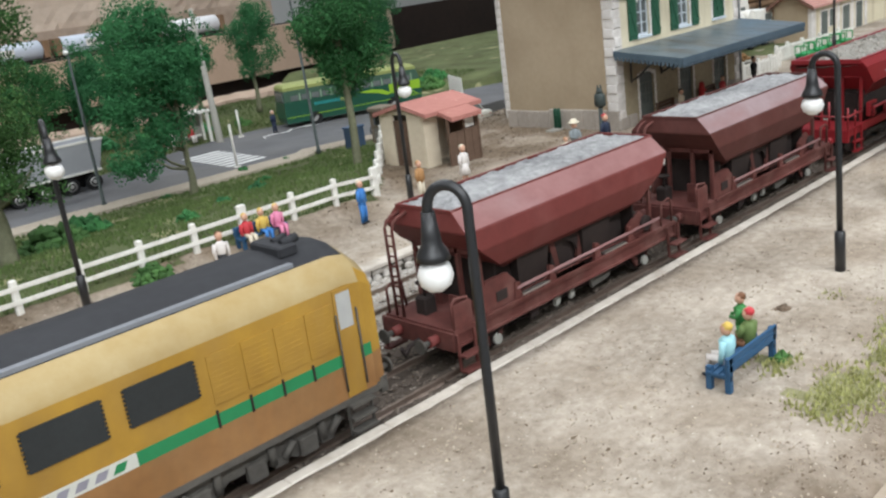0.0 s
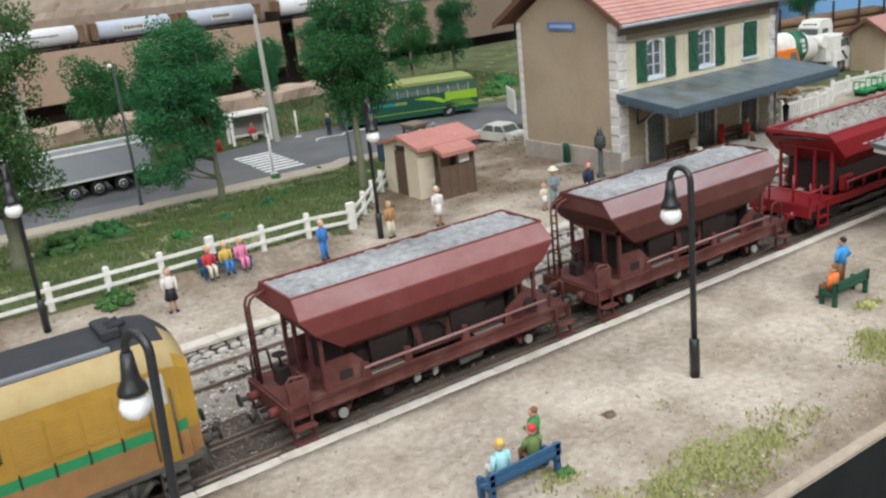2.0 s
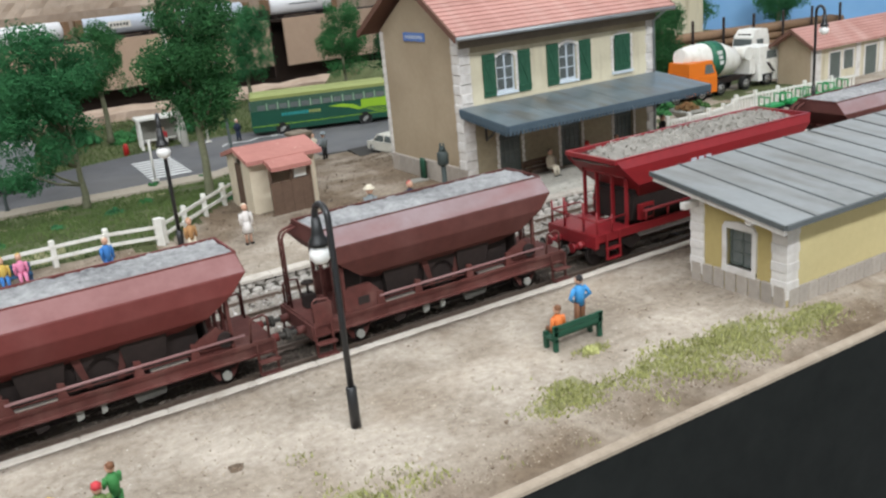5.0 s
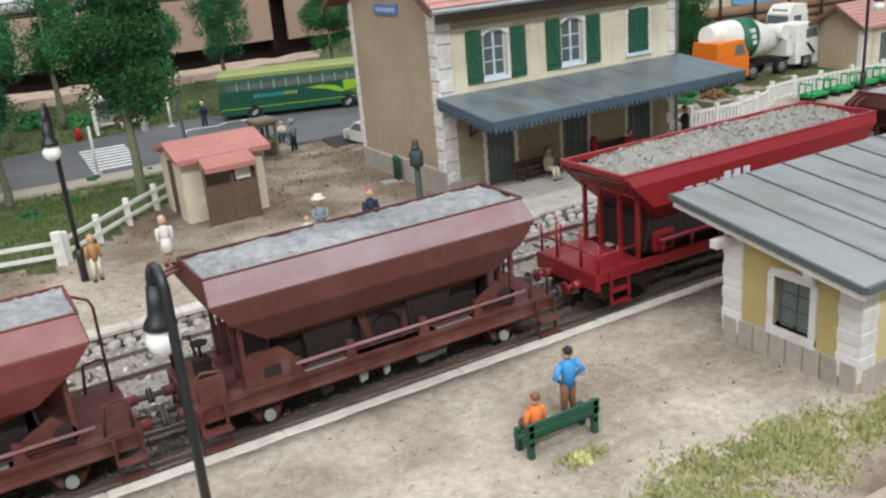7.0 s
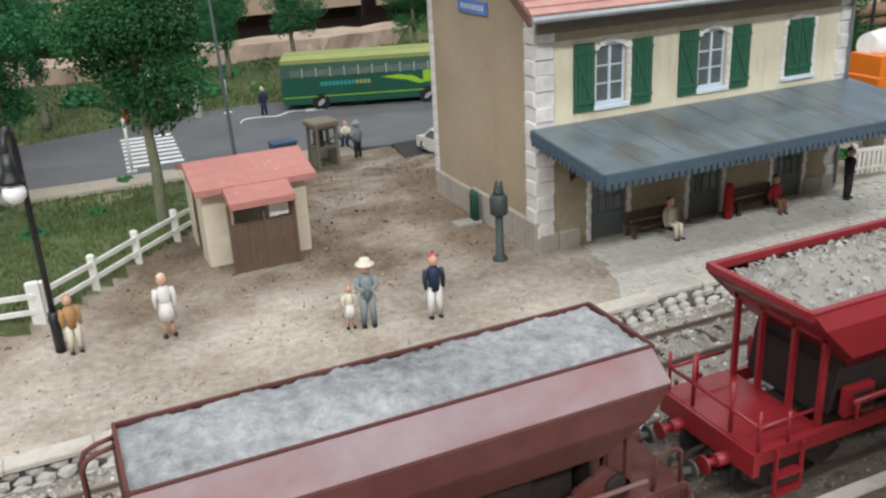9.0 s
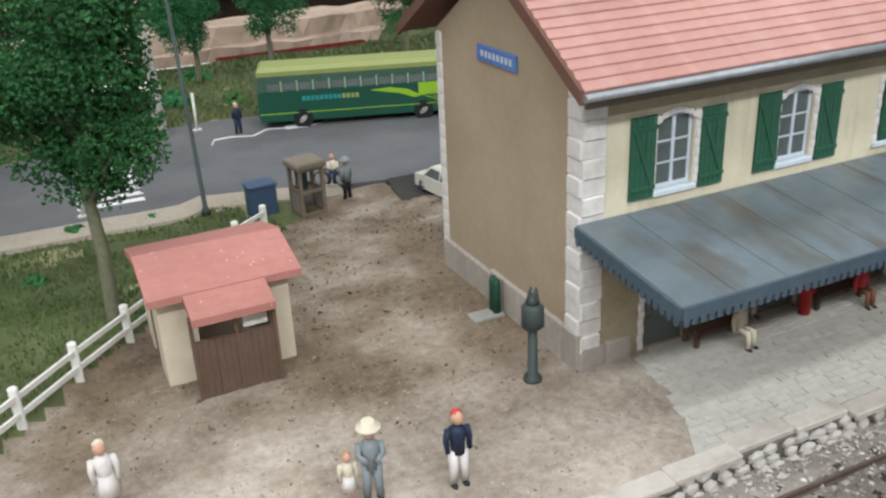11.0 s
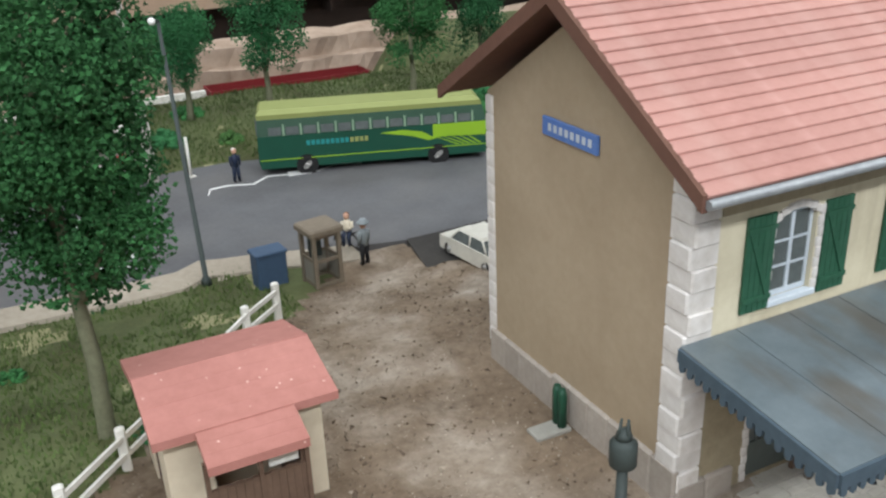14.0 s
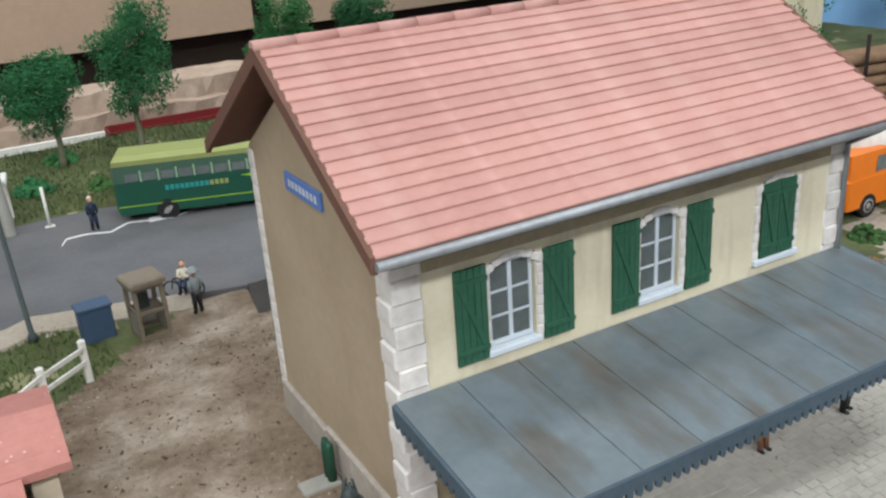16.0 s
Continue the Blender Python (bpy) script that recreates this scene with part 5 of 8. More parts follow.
def red_wagon(x, label):
    w = thing("hopper_wagon", x, TY, 0, 0, label, "wagon", "hopper wagons")
    m, T = REDW, 13.6
    prof = [(1.78, 4.66, 0.0), (2.0, 4.28, 0.22), (2.0, 3.36, 1.15), (0.9, 2.2, 2.2)]
    b = bmesh.new()
    for s in (-1, 1):
        for (y0, z0, i0), (y1, z1, i1) in zip(prof, prof[1:]):
            b.faces.new([b.verts.new(p) for p in ((i0, s * y0, z0), (T - i0, s * y0, z0), (T - i1, s * y1, z1), (i1, s * y1, z1))])
    for i, sg in ((0, 1), (T, -1)):
        b.faces.new([b.verts.new((i + sg * q, y, z)) for y, z, q in [(-p[0], p[1], p[2]) for p in prof] + [(p[0], p[1], p[2]) for p in prof[::-1]]])
    bmesh.ops.remove_doubles(b, verts=b.verts, dist=0.001)
    part("hopper_body", b, m, w)
    b = bmesh.new()
    for y0, y1 in ((-1.8, -1.62), (1.62, 1.8)):
        box(b, -0.04, T + 0.04, y0, y1, 4.5, 4.7)
    for x0 in (-0.06, T - 0.1):
        box(b, x0, x0 + 0.16, -1.62, 1.62, 4.5, 4.7)
    part("top_rim", b, m, w)
    b = bmesh.new()
    nx, ny = 46, 12
    g = [[b.verts.new((0.12 + (T - 0.24) * i / nx, -1.6 + 3.2 * j / ny,
                       4.32 + 0.6 * math.sin(math.pi * j / ny) ** 0.8 * math.sin(math.pi * min(i, nx - i, 7) / 14) + 0.12 * nz(i * 0.4, j * 0.4, 1.3) + random.uniform(-0.05, 0.05)))
          for i in range(nx + 1)] for j in range(ny + 1)]
    for j in range(ny):
        for i in range(nx):
            b.faces.new((g[j][i], g[j][i + 1], g[j + 1][i + 1], g[j + 1][i]))
    part("gravel_load", b, LOADP, w, "pale gravel heap")
    b = bmesh.new()
    for k in range(1500):
        px, py = random.uniform(0.25, T - 0.25), random.uniform(-1.5, 1.5)
        pz = 4.34 + 0.6 * max(0.0, math.sin(math.pi * (py + 1.6) / 3.2)) ** 0.8 * math.sin(math.pi * min(px / T * nx, nx - px / T * nx, 7) / 14)
        r = random.uniform(0.05, 0.11)
        vs = [b.verts.new((px + random.uniform(-r, r), py + random.uniform(-r, r), pz + random.uniform(-r, r) + 0.04)) for _ in range(4)]
        for q in ((0, 1, 2), (0, 2, 3), (0, 3, 1), (1, 3, 2)):
            b.faces.new([vs[i] for i in q])
    o = part("loose_gravel", b, LOADP, w)
    tagged(o, kind="stuff")
    for xe, d in ((0.75, 1), (T - 0.75, -1)):
        b = bmesh.new()
        for y in (-1.55, -0.6, 0.5, 1.4):
            box(b, min(xe, xe + 0.16 * d), max(xe, xe + 0.16 * d), y, y + 0.11, 1.3, 4.0)
        box(b, min(xe, xe + 0.14 * d), max(xe, xe + 0.14 * d), -1.55, 1.55, 3.65, 3.95)
        part("end_frame", b, m, w)
        # near-black plate: shade behind the posts put into its colour
        b = bmesh.new()
        prism(b, [(xe + 0.5 * d, 1.5), (xe + 0.6 * d, 1.5), (xe + 0.9 * d, 3.3), (xe + 0.8 * d, 3.3)], -1.4, 1.4, "y")
        part("end_plate", b, UNDER, w)
    b = bmesh.new()
    box(b, -1.2, T + 1.2, -0.5, 0.5, 0.7, 1.24)
    box(b, 1.2, T - 1.2, -1.2, 1.2, 1.4, 2.8)
    part("centre_frame", b, UNDER, w)
    for s in (-1, 1):
        b = bmesh.new()
        box(b, -1.2, T + 1.2, s * 1.62 - 0.07, s * 1.62 + 0.07, 0.95, 1.34)
        part("side_sill", b, m, w)
        b = bmesh.new()
        tube(b, [(1.6, s * 1.8, 1.95), (T - 1.6, s * 1.8, 1.95)], 0.08, 6)
        for xx in span(1.8, T - 1.8, 1.5):
            tube(b, [(xx, s * 1.78, 1.45), (xx, s * 1.78, 1.95)], 0.07, 6)
        part("side_pipe", b, m, w)
        b = bmesh.new()
        box(b, 1.5, 2.4, s * 1.6 - 0.1, s * 1.6 + 0.1, 1.5, 2.25)
        part("equipment_box", b, m, w)
        b = bmesh.new()
        box(b, 1.75, 2.3, s * 1.72 - 0.02, s * 1.72 + 0.02, 1.62, 2.1)
        part("data_panel", b, UNDER, w, "black data panel with white rim")
        for q in range(5):
            b = bmesh.new()
            box(b, 2.6 + q * 0.6, 3.0 + q * 0.6, s * 2.0 - 0.02, s * 2.0 + 0.02, 3.72, 3.78)
            part("mark", b, SIGNW, w, "white stencilled mark")
        for q in range(3):
            b = bmesh.new()
            box(b, 4.6 + q * 0.5, 4.92 + q * 0.5, s * 2.0 - 0.025, s * 2.0 + 0.025, 3.62, 3.96)
            part("mark", b, SIGNW, w, "white stencilled mark")
    for xx, d in ((-1.25, -1), (T + 1.25, 1)):
        b = bmesh.new()
        box(b, xx - 0.1, xx + 0.1, -1.75, 1.75, 0.72, 1.34)
        part("head_stock", b, m, w)
        buffers(w, xx, d, m)
        b = bmesh.new()
        x0, x1 = (xx, 0.9) if d < 0 else (T - 0.9, xx)
        box(b, x0, x1, -1.72, 1.72, 1.26, 1.36)
        part("end_platform", b, m, w)
        for s in (-1, 1):
            for dx, yy, top, r in ((0.1, 1.65, 2.45, 0.05), (1.0, 1.65, 2.2, 0.05), (0.1, 0.7, 2.75, 0.06)):
                b = bmesh.new()
                tube(b, [(xx - dx * d, s * yy, 1.3), (xx - dx * d, s * yy, top)], r, 6)
                part("rail_post", b, m, w)
            b = bmesh.new()
            tube(b, [(xx - 0.1 * d, s * 1.65, 2.0), (xx - 1.9 * d, s * 1.65, 2.0)], 0.05, 6)
            part("handrail", b, m, w)
        b = bmesh.new()
        tube(b, [(xx - 0.1 * d, -1.65, 2.0), (xx - 0.1 * d, 1.65, 2.0)], 0.05, 6)
        part("handrail", b, m, w)
        for s in (-1, 1):
            b = bmesh.new()
            for q in (-0.4, 0.4):
                box(b, xx - 0.9 * d + q - 0.04, xx - 0.9 * d + q + 0.04, s * 1.85 - 0.04, s * 1.85 + 0.04, 0.1, 1.4)
            for k in (0.12, 0.6):
                box(b, xx - 0.9 * d - 0.4, xx - 0.9 * d + 0.4, s * 1.8 - 0.15, s * 1.8 + 0.1, k, k + 0.07)
            part("step", b, m, w)
    for c in (0.2, T - 0.2):
        for s in (-1, 1):
            b = bmesh.new()
            prism(b, [(c - 1.5, 0.5), (c - 1.3, 0.8), (c + 1.3, 0.8), (c + 1.5, 0.5), (c + 0.9, 0.15), (c + 0.4, 0.5), (c - 0.4, 0.5), (c - 0.9, 0.15)], s * 1.4 - 0.1, s * 1.4 + 0.1, "y")
            part("bogie_side", b, UNDER, w)
        wheelset(w, c - 0.95)
        wheelset(w, c + 0.95)
    return w


red_wagon(44.95, "bright red hopper wagon heaped with pale gravel")


GREYMARK = mat("faded_grey_mark", (0.26, 0.25, 0.29), None, 0.6, 3)


def locomotive():
    l = thing("diesel_locomotive", 0, TY, 0, 0, "weathered yellow diesel locomotive with green stripe and black roof", "locomotive")
    x0, x1 = -9.0, 12.4
    # body side outline (half width, height) up to the roof
    def ring(x, pinch=1.0, drop=0.0):
        p = [(1.88, 0.95), (1.9, 1.9), (1.9, 4.1), (1.72, 4.5), (1.35, 4.82), (0.7, 5.08), (0, 5.14)]
        p = [(y * pinch, z - drop * max(0.0, (z - 2.2) / 3)) for y, z in p]
        return [(x, -y, z) for y, z in p] + [(x, y, z) for y, z in p[-2::-1]]
    b = bmesh.new()
    secs = [ring(x0, 0.9, 0.5), ring(x0 + 0.5), ring(x1 - 1.0), ring(x1 - 0.45, 0.985, 0.12), ring(x1, 0.93, 0.55)]
    rings = [[b.verts.new(p) for p in s] for s in secs]
    for r, s in zip(rings, rings[1:]):
        for i in range(len(r) - 1):
            f = b.faces.new((r[i], r[i + 1], s[i + 1], s[i]))
            z = sum(v.co.z for v in f.verts) / 4
            f.material_index = 1 if z < 1.6 else (0 if z < 4.2 else (2 if z < 4.75 else 3))
            f.smooth = z > 4.2
    for r in (rings[0][::-1], rings[-1]):
        b.faces.new(r).material_index = 0
    o = part("body", b, [YELLOW, ORANGE, CREAMROOF, SOOT], l)
    # roof hatch strips
    b = bmesh.new()
    box(b, x0 + 2, 10.4, -1.32, -1.1, 4.84, 4.94)
    part("roof_rail", b, mat("grey_roof_strip", (0.22, 0.23, 0.25), None, 0.6, 3), l)
    b = bmesh.new()
    cbox(b, 1.4, 3.2, -0.95, -0.25, 4.9, 5.12, 0.04)
    part("roof_hatch", b, SOOT, l)
    b = bmesh.new()
    cbox(b, 10.3, 10.9, -0.9, 0.5, 5.05, 5.32, 0.05)
    tube(b, [(10.6, -0.6, 5.3), (11.1, -0.6, 5.38)], 0.13, 8)
    tube(b, [(10.6, -0.2, 5.3), (11.0, -0.2, 5.38)], 0.11, 8)
    part("horn", b, SOOT, l)
    for s in (-1, 1):
        y = s * 1.9
        b = bmesh.new()
        box(b, 5.1, 12.0, y - 0.012, y + 0.012, 1.92, 2.26)
        part("green_band", b, GREENS, l)
        b = bmesh.new()
        prism(b, [(1.85, 1.92), (5.1, 1.92), (5.1, 2.26), (2.05, 2.26)], y - 0.014, y + 0.014, "y")
        for q in range(6):
            x2 = 2.3 + q * 0.44
            prism(b, [(x2, 1.99), (x2 + 0.26, 1.99), (x2 + 0.38, 2.19), (x2 + 0.12, 2.19)], y - 0.02, y + 0.02, "y", 2 if q in (0, 5) else 1)
        part("pale_band", b, [GREYL, GREYMARK, GREENS], l, "pale band with grey and green marks")
        b = bmesh.new()
        box(b, x0 + 0.6, 1.85, y - 0.012, y + 0.012, 1.92, 2.26)
        part("green_band", b, GREENS, l)
        b = bmesh.new()
        box(b, x0 + 0.6, 12.0, y - 0.01, y + 0.01, 0.95, 1.93)
        part("orange_panel", b, ORANGE, l)
        for c in (3.75, 6.0, 1.4):
            g = bmesh.new()
            box(g, c - 0.85, c + 0.85, y - 0.035, y + 0.035, 2.85, 3.8)
            for q in range(9):
                box(g, c - 0.9, c - 0.84, y - 0.04, y + 0.04, 2.88 + q * 0.105, 2.93 + q * 0.105)
                box(g, c + 0.84, c + 0.9, y - 0.04, y + 0.04, 2.88 + q * 0.105, 2.93 + q * 0.105)
            part("side_grille", g, GRILLE, l)
        for q in range(4):
            g = bmesh.new()
            xx = 7.2 + q * 0.95
            for z0, z1 in ((2.5, 3.75),):
                box(g, xx, xx + 0.86, y - 0.028, y + 0.028, z0, z1)
            for k in range(8):
                box(g, xx + 0.08, xx + 0.78, y - 0.036, y + 0.036, 2.62 + 0.13 * k, 2.67 + 0.13 * k)
            part("louvre_panel", g, YELLOW, l)
            g = bmesh.new()
            box(g, xx - 0.03, xx + 0.02, y - 0.05, y + 0.05, 1.9, 2.35)
            part("hinge", g, UNDER, l)
        g = bmesh.new()
        box(g, 11.0, 11.62, y - 0.03, y + 0.03, 1.0, 4.05)
        part("cab_door", g, YELLOW, l)
        g = bmesh.new()
        box(g, 11.08, 11.54, y - 0.04, y + 0.04, 2.95, 3.95)
        part("cab_window", g, mat("pale_cab_glass", (0.42, 0.42, 0.4), (0.3, 0.3, 0.3), 0.15, 2), l)
        g = bmesh.new()
        for xx in (10.98, 11.66):
            tube(g, [(xx, y + s * 0.06, 1.2), (xx, y + s * 0.06, 3.4)], 0.03, 5)
        part("grab_rail", g, BOGIE, l)
        g = bmesh.new()
        for k in range(3):
            box(g, 10.9, 11.7, y - 0.25, y + 0.05, 0.75 - 0.38 * k, 0.82 - 0.38 * k)
        for xx in (10.88, 11.68):
            box(g, xx, xx + 0.06, y - 0.05, y + 0.03, -0.1, 0.95)
        part("cab_step", g, BOGIE, l)
        g = bmesh.new()
        box(g, x0 + 0.4, 12.3, s * 1.86 - 0.08, s * 1.86 + 0.08, 0.8, 0.97)
        part("sole_bar", g, BOGIE, l)
        for c in (8.0, -4.5):
            g = bmesh.new()
            prism(g, [(c - 2.9, 0.35), (c - 2.6, 0.7), (c + 2.6, 0.7), (c + 2.9, 0.35), (c + 2.2, 0.25), (c + 1.9, 0.0), (c + 1.2, 0.0), (c + 0.8, 0.3), (c - 0.8, 0.3), (c - 1.2, 0), (c - 1.9, 0), (c - 2.2, 0.25)], s * 1.55 - 0.12, s * 1.55 + 0.12, "y")
            part("bogie_frame", g, BOGIE, l)
            for q in (-1.6, 0.0, 1.6):
                g = bmesh.new()
                cbox(g, c + q - 0.28, c + q + 0.28, s * 1.7 - 0.12, s * 1.7 + 0.14, 0.0, 0.5, 0.05)
                tube(g, [(c + q + 0.5, s * 1.7, 0.15), (c + q + 0.5, s * 1.7, 0.75)], 0.13, 7)
                part("axle_box", g, BOGIE, l)
            for q in (-2.3, 0.8, 2.3):
                g = bmesh.new()
                tube(g, [(c + q, s * 1.75, 0.2), (c + q + 0.35, s * 1.75, 0.55)], 0.12, 6)
                box(g, c + q - 0.3, c + q + 0.1, s * 1.68 - 0.1, s * 1.68 + 0.1, 0.05, 0.3)
                part("brake_cylinder", g, BOGIE, l)
        g = bmesh.new()
        cbox(g, -0.5, 3.5, s * 1.2 - 0.5, s * 1.2 + 0.5, 0.0, 0.85, 0.1)
        part("fuel_tank", g, BOGIE, l)
    for c in (8.0, -4.5):
        for q in (-1.6, 0, 1.6):
            wheelset(l, c + q, 0.55)
    b = bmesh.new()
    for s in (-1, 1):
        box(b, 12.15, 12.33, s * 0.9 - 0.62, s * 0.9 + 0.62, 3.1, 4.0)
    part("end_window", b, GLASSY, l)
    b = bmesh.new()
    box(b, 12.28, 12.44, -1.72, 1.72, 2.0, 2.3)
    part("end_band", b, GREENS, l)
    for s in (-1, 1):
        b = bmesh.new()
        tube(b, [(12.3, s * 1.3, 1.55), (12.5, s * 1.3, 1.55)], 0.16, 10)
        part("marker_lamp", b, REDP, l)
    b = bmesh.new()
    box(b, 12.2, 12.45, -1.8, 1.8, 0.6, 1.05)
    part("buffer_beam", b, BOGIE, l)
    buffers(l, 12.45, 1, BOGIE)
    b = bmesh.new()
    for y in (-0.6, -0.3, 0.35, 0.6):
        tube(b, [(12.45, y, 0.9), (12.75, y, 0.7), (12.85, y, 0.3), (12.7, y, 0.1)], 0.06, 6)
    part("brake_hose", b, BOGIE, l)


locomotive()

# ---- far side, backdrop and hall ----
bm = bmesh.new()
box(bm, -60, 93, 184.6, 185.2, -6.2, 3.9)
box(bm, 96.5, 160, 184.6, 185.2, -6.6, 3.9)
box(bm, 93, 93.5, 184.7, 192, -9, 6, 1)
box(bm, -60, 160, 185.2, 196, 3.3, 3.9, 1)
solo("far_fascia_wall", bm, [BOARD, VOID], label="plain brown fascia board across the far side of the layout", category="wall", kind="structure")
# added sheet: the darkness under the far side as a surface
bm = bmesh.new()
box(bm, -120, 240, 190, 190.5, -75, 3.2)
solo("wall_dark", bm, VOID, label="dark sheet added for the unlit void under the far side", category="wall", kind="structure")
bm = bmesh.new()
xs, zs = span(-60, 130, 1.6), span(9.6, 48, 1.6)
g = [[bm.verts.new((x, 196.5 + 1.6 * nz(x * 0.09, z * 0.13) - 2.6 * abs(nz(x * 0.05 + 9, z * 0.1)) + 0.7 * nz(x, z, 0.5), z)) for x in xs] for z in zs]
for j in range(len(zs) - 1):
    for i in range(len(xs) - 1):
        bm.faces.new((g[j][i], g[j][i + 1], g[j + 1][i + 1], g[j + 1][i]))
solo("far_rock_wall", bm, PALEROCK, label="pale crumpled rock face behind the far track", category="rock", kind="structure")
bm = bmesh.new()
box(bm, -60, 130, 194.5, 196.2, 3.9, 9.8)
solo("far_rock_foot", bm, ROCK, label="brown rock foot behind the tank wagons", category="rock", kind="structure")

# lower ledge of carved rock between the bank and the far side
bm = bmesh.new()
xs = span(-40, 125, 1.5)
rows = [(-16, 139), (-11.2, 139.5), (-11.0, 140.4), (-8.4, 140.6), (-8.2, 141.8), (-5.8, 142), (-5.6, 150), (-14, 172)]
g = []
for k, (z, y) in enumerate(rows):
    g.append([bm.verts.new((x, y + 1.1 * nz(x, k * 5.0, 0.22) + 0.6 * nz(x, k, 0.7), z + 0.5 * nz(x, k * 9.0, 0.25))) for x in xs])
for a, b in zip(g, g[1:]):
    for i in range(len(xs) - 1):
        bm.faces.new((a[i], a[i + 1], b[i + 1], b[i]))
solo("rock_ledge", bm, ROCK, label="carved brown rock ledge in blocks beyond the grassy bank", category="rock", kind="structure")
# added board, dark for the unlit space below the bank
bm = bmesh.new()
box(bm, -60, 160, 97, 180, -18, -15.6)
solo("lower_board", bm, VOID, label="dark board added for the unlit void below the bank", category="ground", kind="structure")
bm = bmesh.new()
box(bm, 20, 53, 114.7, 115.3, -15.6, -4.9)
solo("white_wall", bm, WHITEP, label="plain white low wall behind the grassy bank", category="wall", kind="structure")
fw = thing("flat_wagon", 53.3, 115.5, -15.6, -1.0, "dull dark red open wagon standing below the bank", "wagon")
for nm, x0, x1, y0, y1, z0, z1 in (("side_board", 0, 18, -1.9, -1.75, 8.6, 10.7), ("side_board", 0, 18, 1.75, 1.9, 8.6, 10.7), ("end_board", 0, 0.15, -1.75, 1.75, 8.6, 10.7), ("end_board", 17.85, 18, -1.75, 1.75, 8.6, 10.7), ("wagon_floor", 0.15, 17.85, -1.75, 1.75, 8.6, 8.9), ("support", 1, 17, -1, 1, 0, 8.6)):
    b = bmesh.new()
    box(b, x0, x1, y0, y1, z0, z1)
    part(nm, b, DARKRED, fw)


def tank_wagon(x, label, m, plate):
    w = thing("tank_wagon", x, 188.5, 3.9, 0, label, "wagon", "tank wagons")
    b = bmesh.new()
    tube(b, [(0.2, 0, 2.6), (0.7, 0, 2.6), (15.3, 0, 2.6), (15.8, 0, 2.6)], 2.0, 20, radii=[1.2, 1.9, 1.9, 1.2])
    part("tank", b, m, w)
    b = bmesh.new()
    box(b, -0.8, 16.8, -1.2, 1.2, 0.5, 0.95)
    part("frame", b, UNDER, w)
    for xx in (-0.7, 16.0):
        b = bmesh.new()
        box(b, xx - 0.3, xx + 1.0, -1.5, 1.5, 0.9, 4.3)
        part("end_gear", b, LOGM, w, "rusty end gear")
    for c in (2.2, 13.8):
        b = bmesh.new()
        for q in (-0.9, 0.9):
            for s in (-1, 1):
                tube(b, [(c + q, s * 0.9 - 0.1, 0.5), (c + q, s * 0.9 + 0.1, 0.5)], 0.5, 12)
        part("wheel_pair", b, UNDER, w)
    b = bmesh.new()
    if plate:
        box(b, 5.2, 9.8, -2.0, -1.9, 2.0, 3.4)
        for q in range(6):
            box(b, 5.6 + q * 0.65, 6.0 + q * 0.65, -2.05, -1.98, 2.4, 3.0, 1)
    else:
        for q in range(14):
            box(b, 5.0 + q * 0.5, 5.34 + q * 0.5, -1.95, -1.86, 2.75, 3.05, 1)
    part("lettering_plate", b, [WHITEP, PUMP], w, "pale lettering plate")


WAGW = mat("dusty_white_tank", (0.76, 0.76, 0.77), (0.64, 0.64, 0.65), 0.6, 1)
WAGG = mat("blue_grey_tank", (0.52, 0.57, 0.64), (0.44, 0.48, 0.55), 0.6, 1)
tank_wagon(34.5, "dusty white grain tank wagon on the far track", WAGW, False)
tank_wagon(16.0, "dusty white grain tank wagon on the far track", WAGW, False)
tank_wagon(53.8, "blue grey tank wagon with white plate on the far track", WAGG, True)
tank_wagon(73.0, "blue grey tank wagon with white plate on the far track", WAGG, True)
tank_wagon(94.5, "dusty white grain tank wagon on the far track", WAGW, False)

for nm, bx in (("floor", (-260, 340, -220, 330, -101, -100)), ("ceiling", (-260, 340, -220, 330, 178, 180)), ("wall_south", (-260, 340, -221, -220, -100, 178)),
               ("wall_west", (-261, -260, -220, 330, -100, 178)), ("wall_east", (340, 341, -220, 330, -100, 178)), ("wall_north", (-260, 340, 330, 331, -100, 178))):
    b = bmesh.new()
    box(b, *bx)
    solo(nm, b, HALL, label="plain hall " + nm.split("_")[0], category=nm.split("_")[0], kind="structure")
bm = bmesh.new()
g = [[bm.verts.new((x, 96 - 0.35 * (x - 110), z)) for x in span(118, 210, 8)] for z in (-14, 8, 30, 55)]
for a, b in zip(g, g[1:]):
    for i in range(len(a) - 1):
        bm.faces.new((a[i], a[i + 1], b[i + 1], b[i]))
solo("backdrop", bm, SKYBLUE, label="sky blue backdrop board beyond the goods yard", category="backdrop", kind="structure")

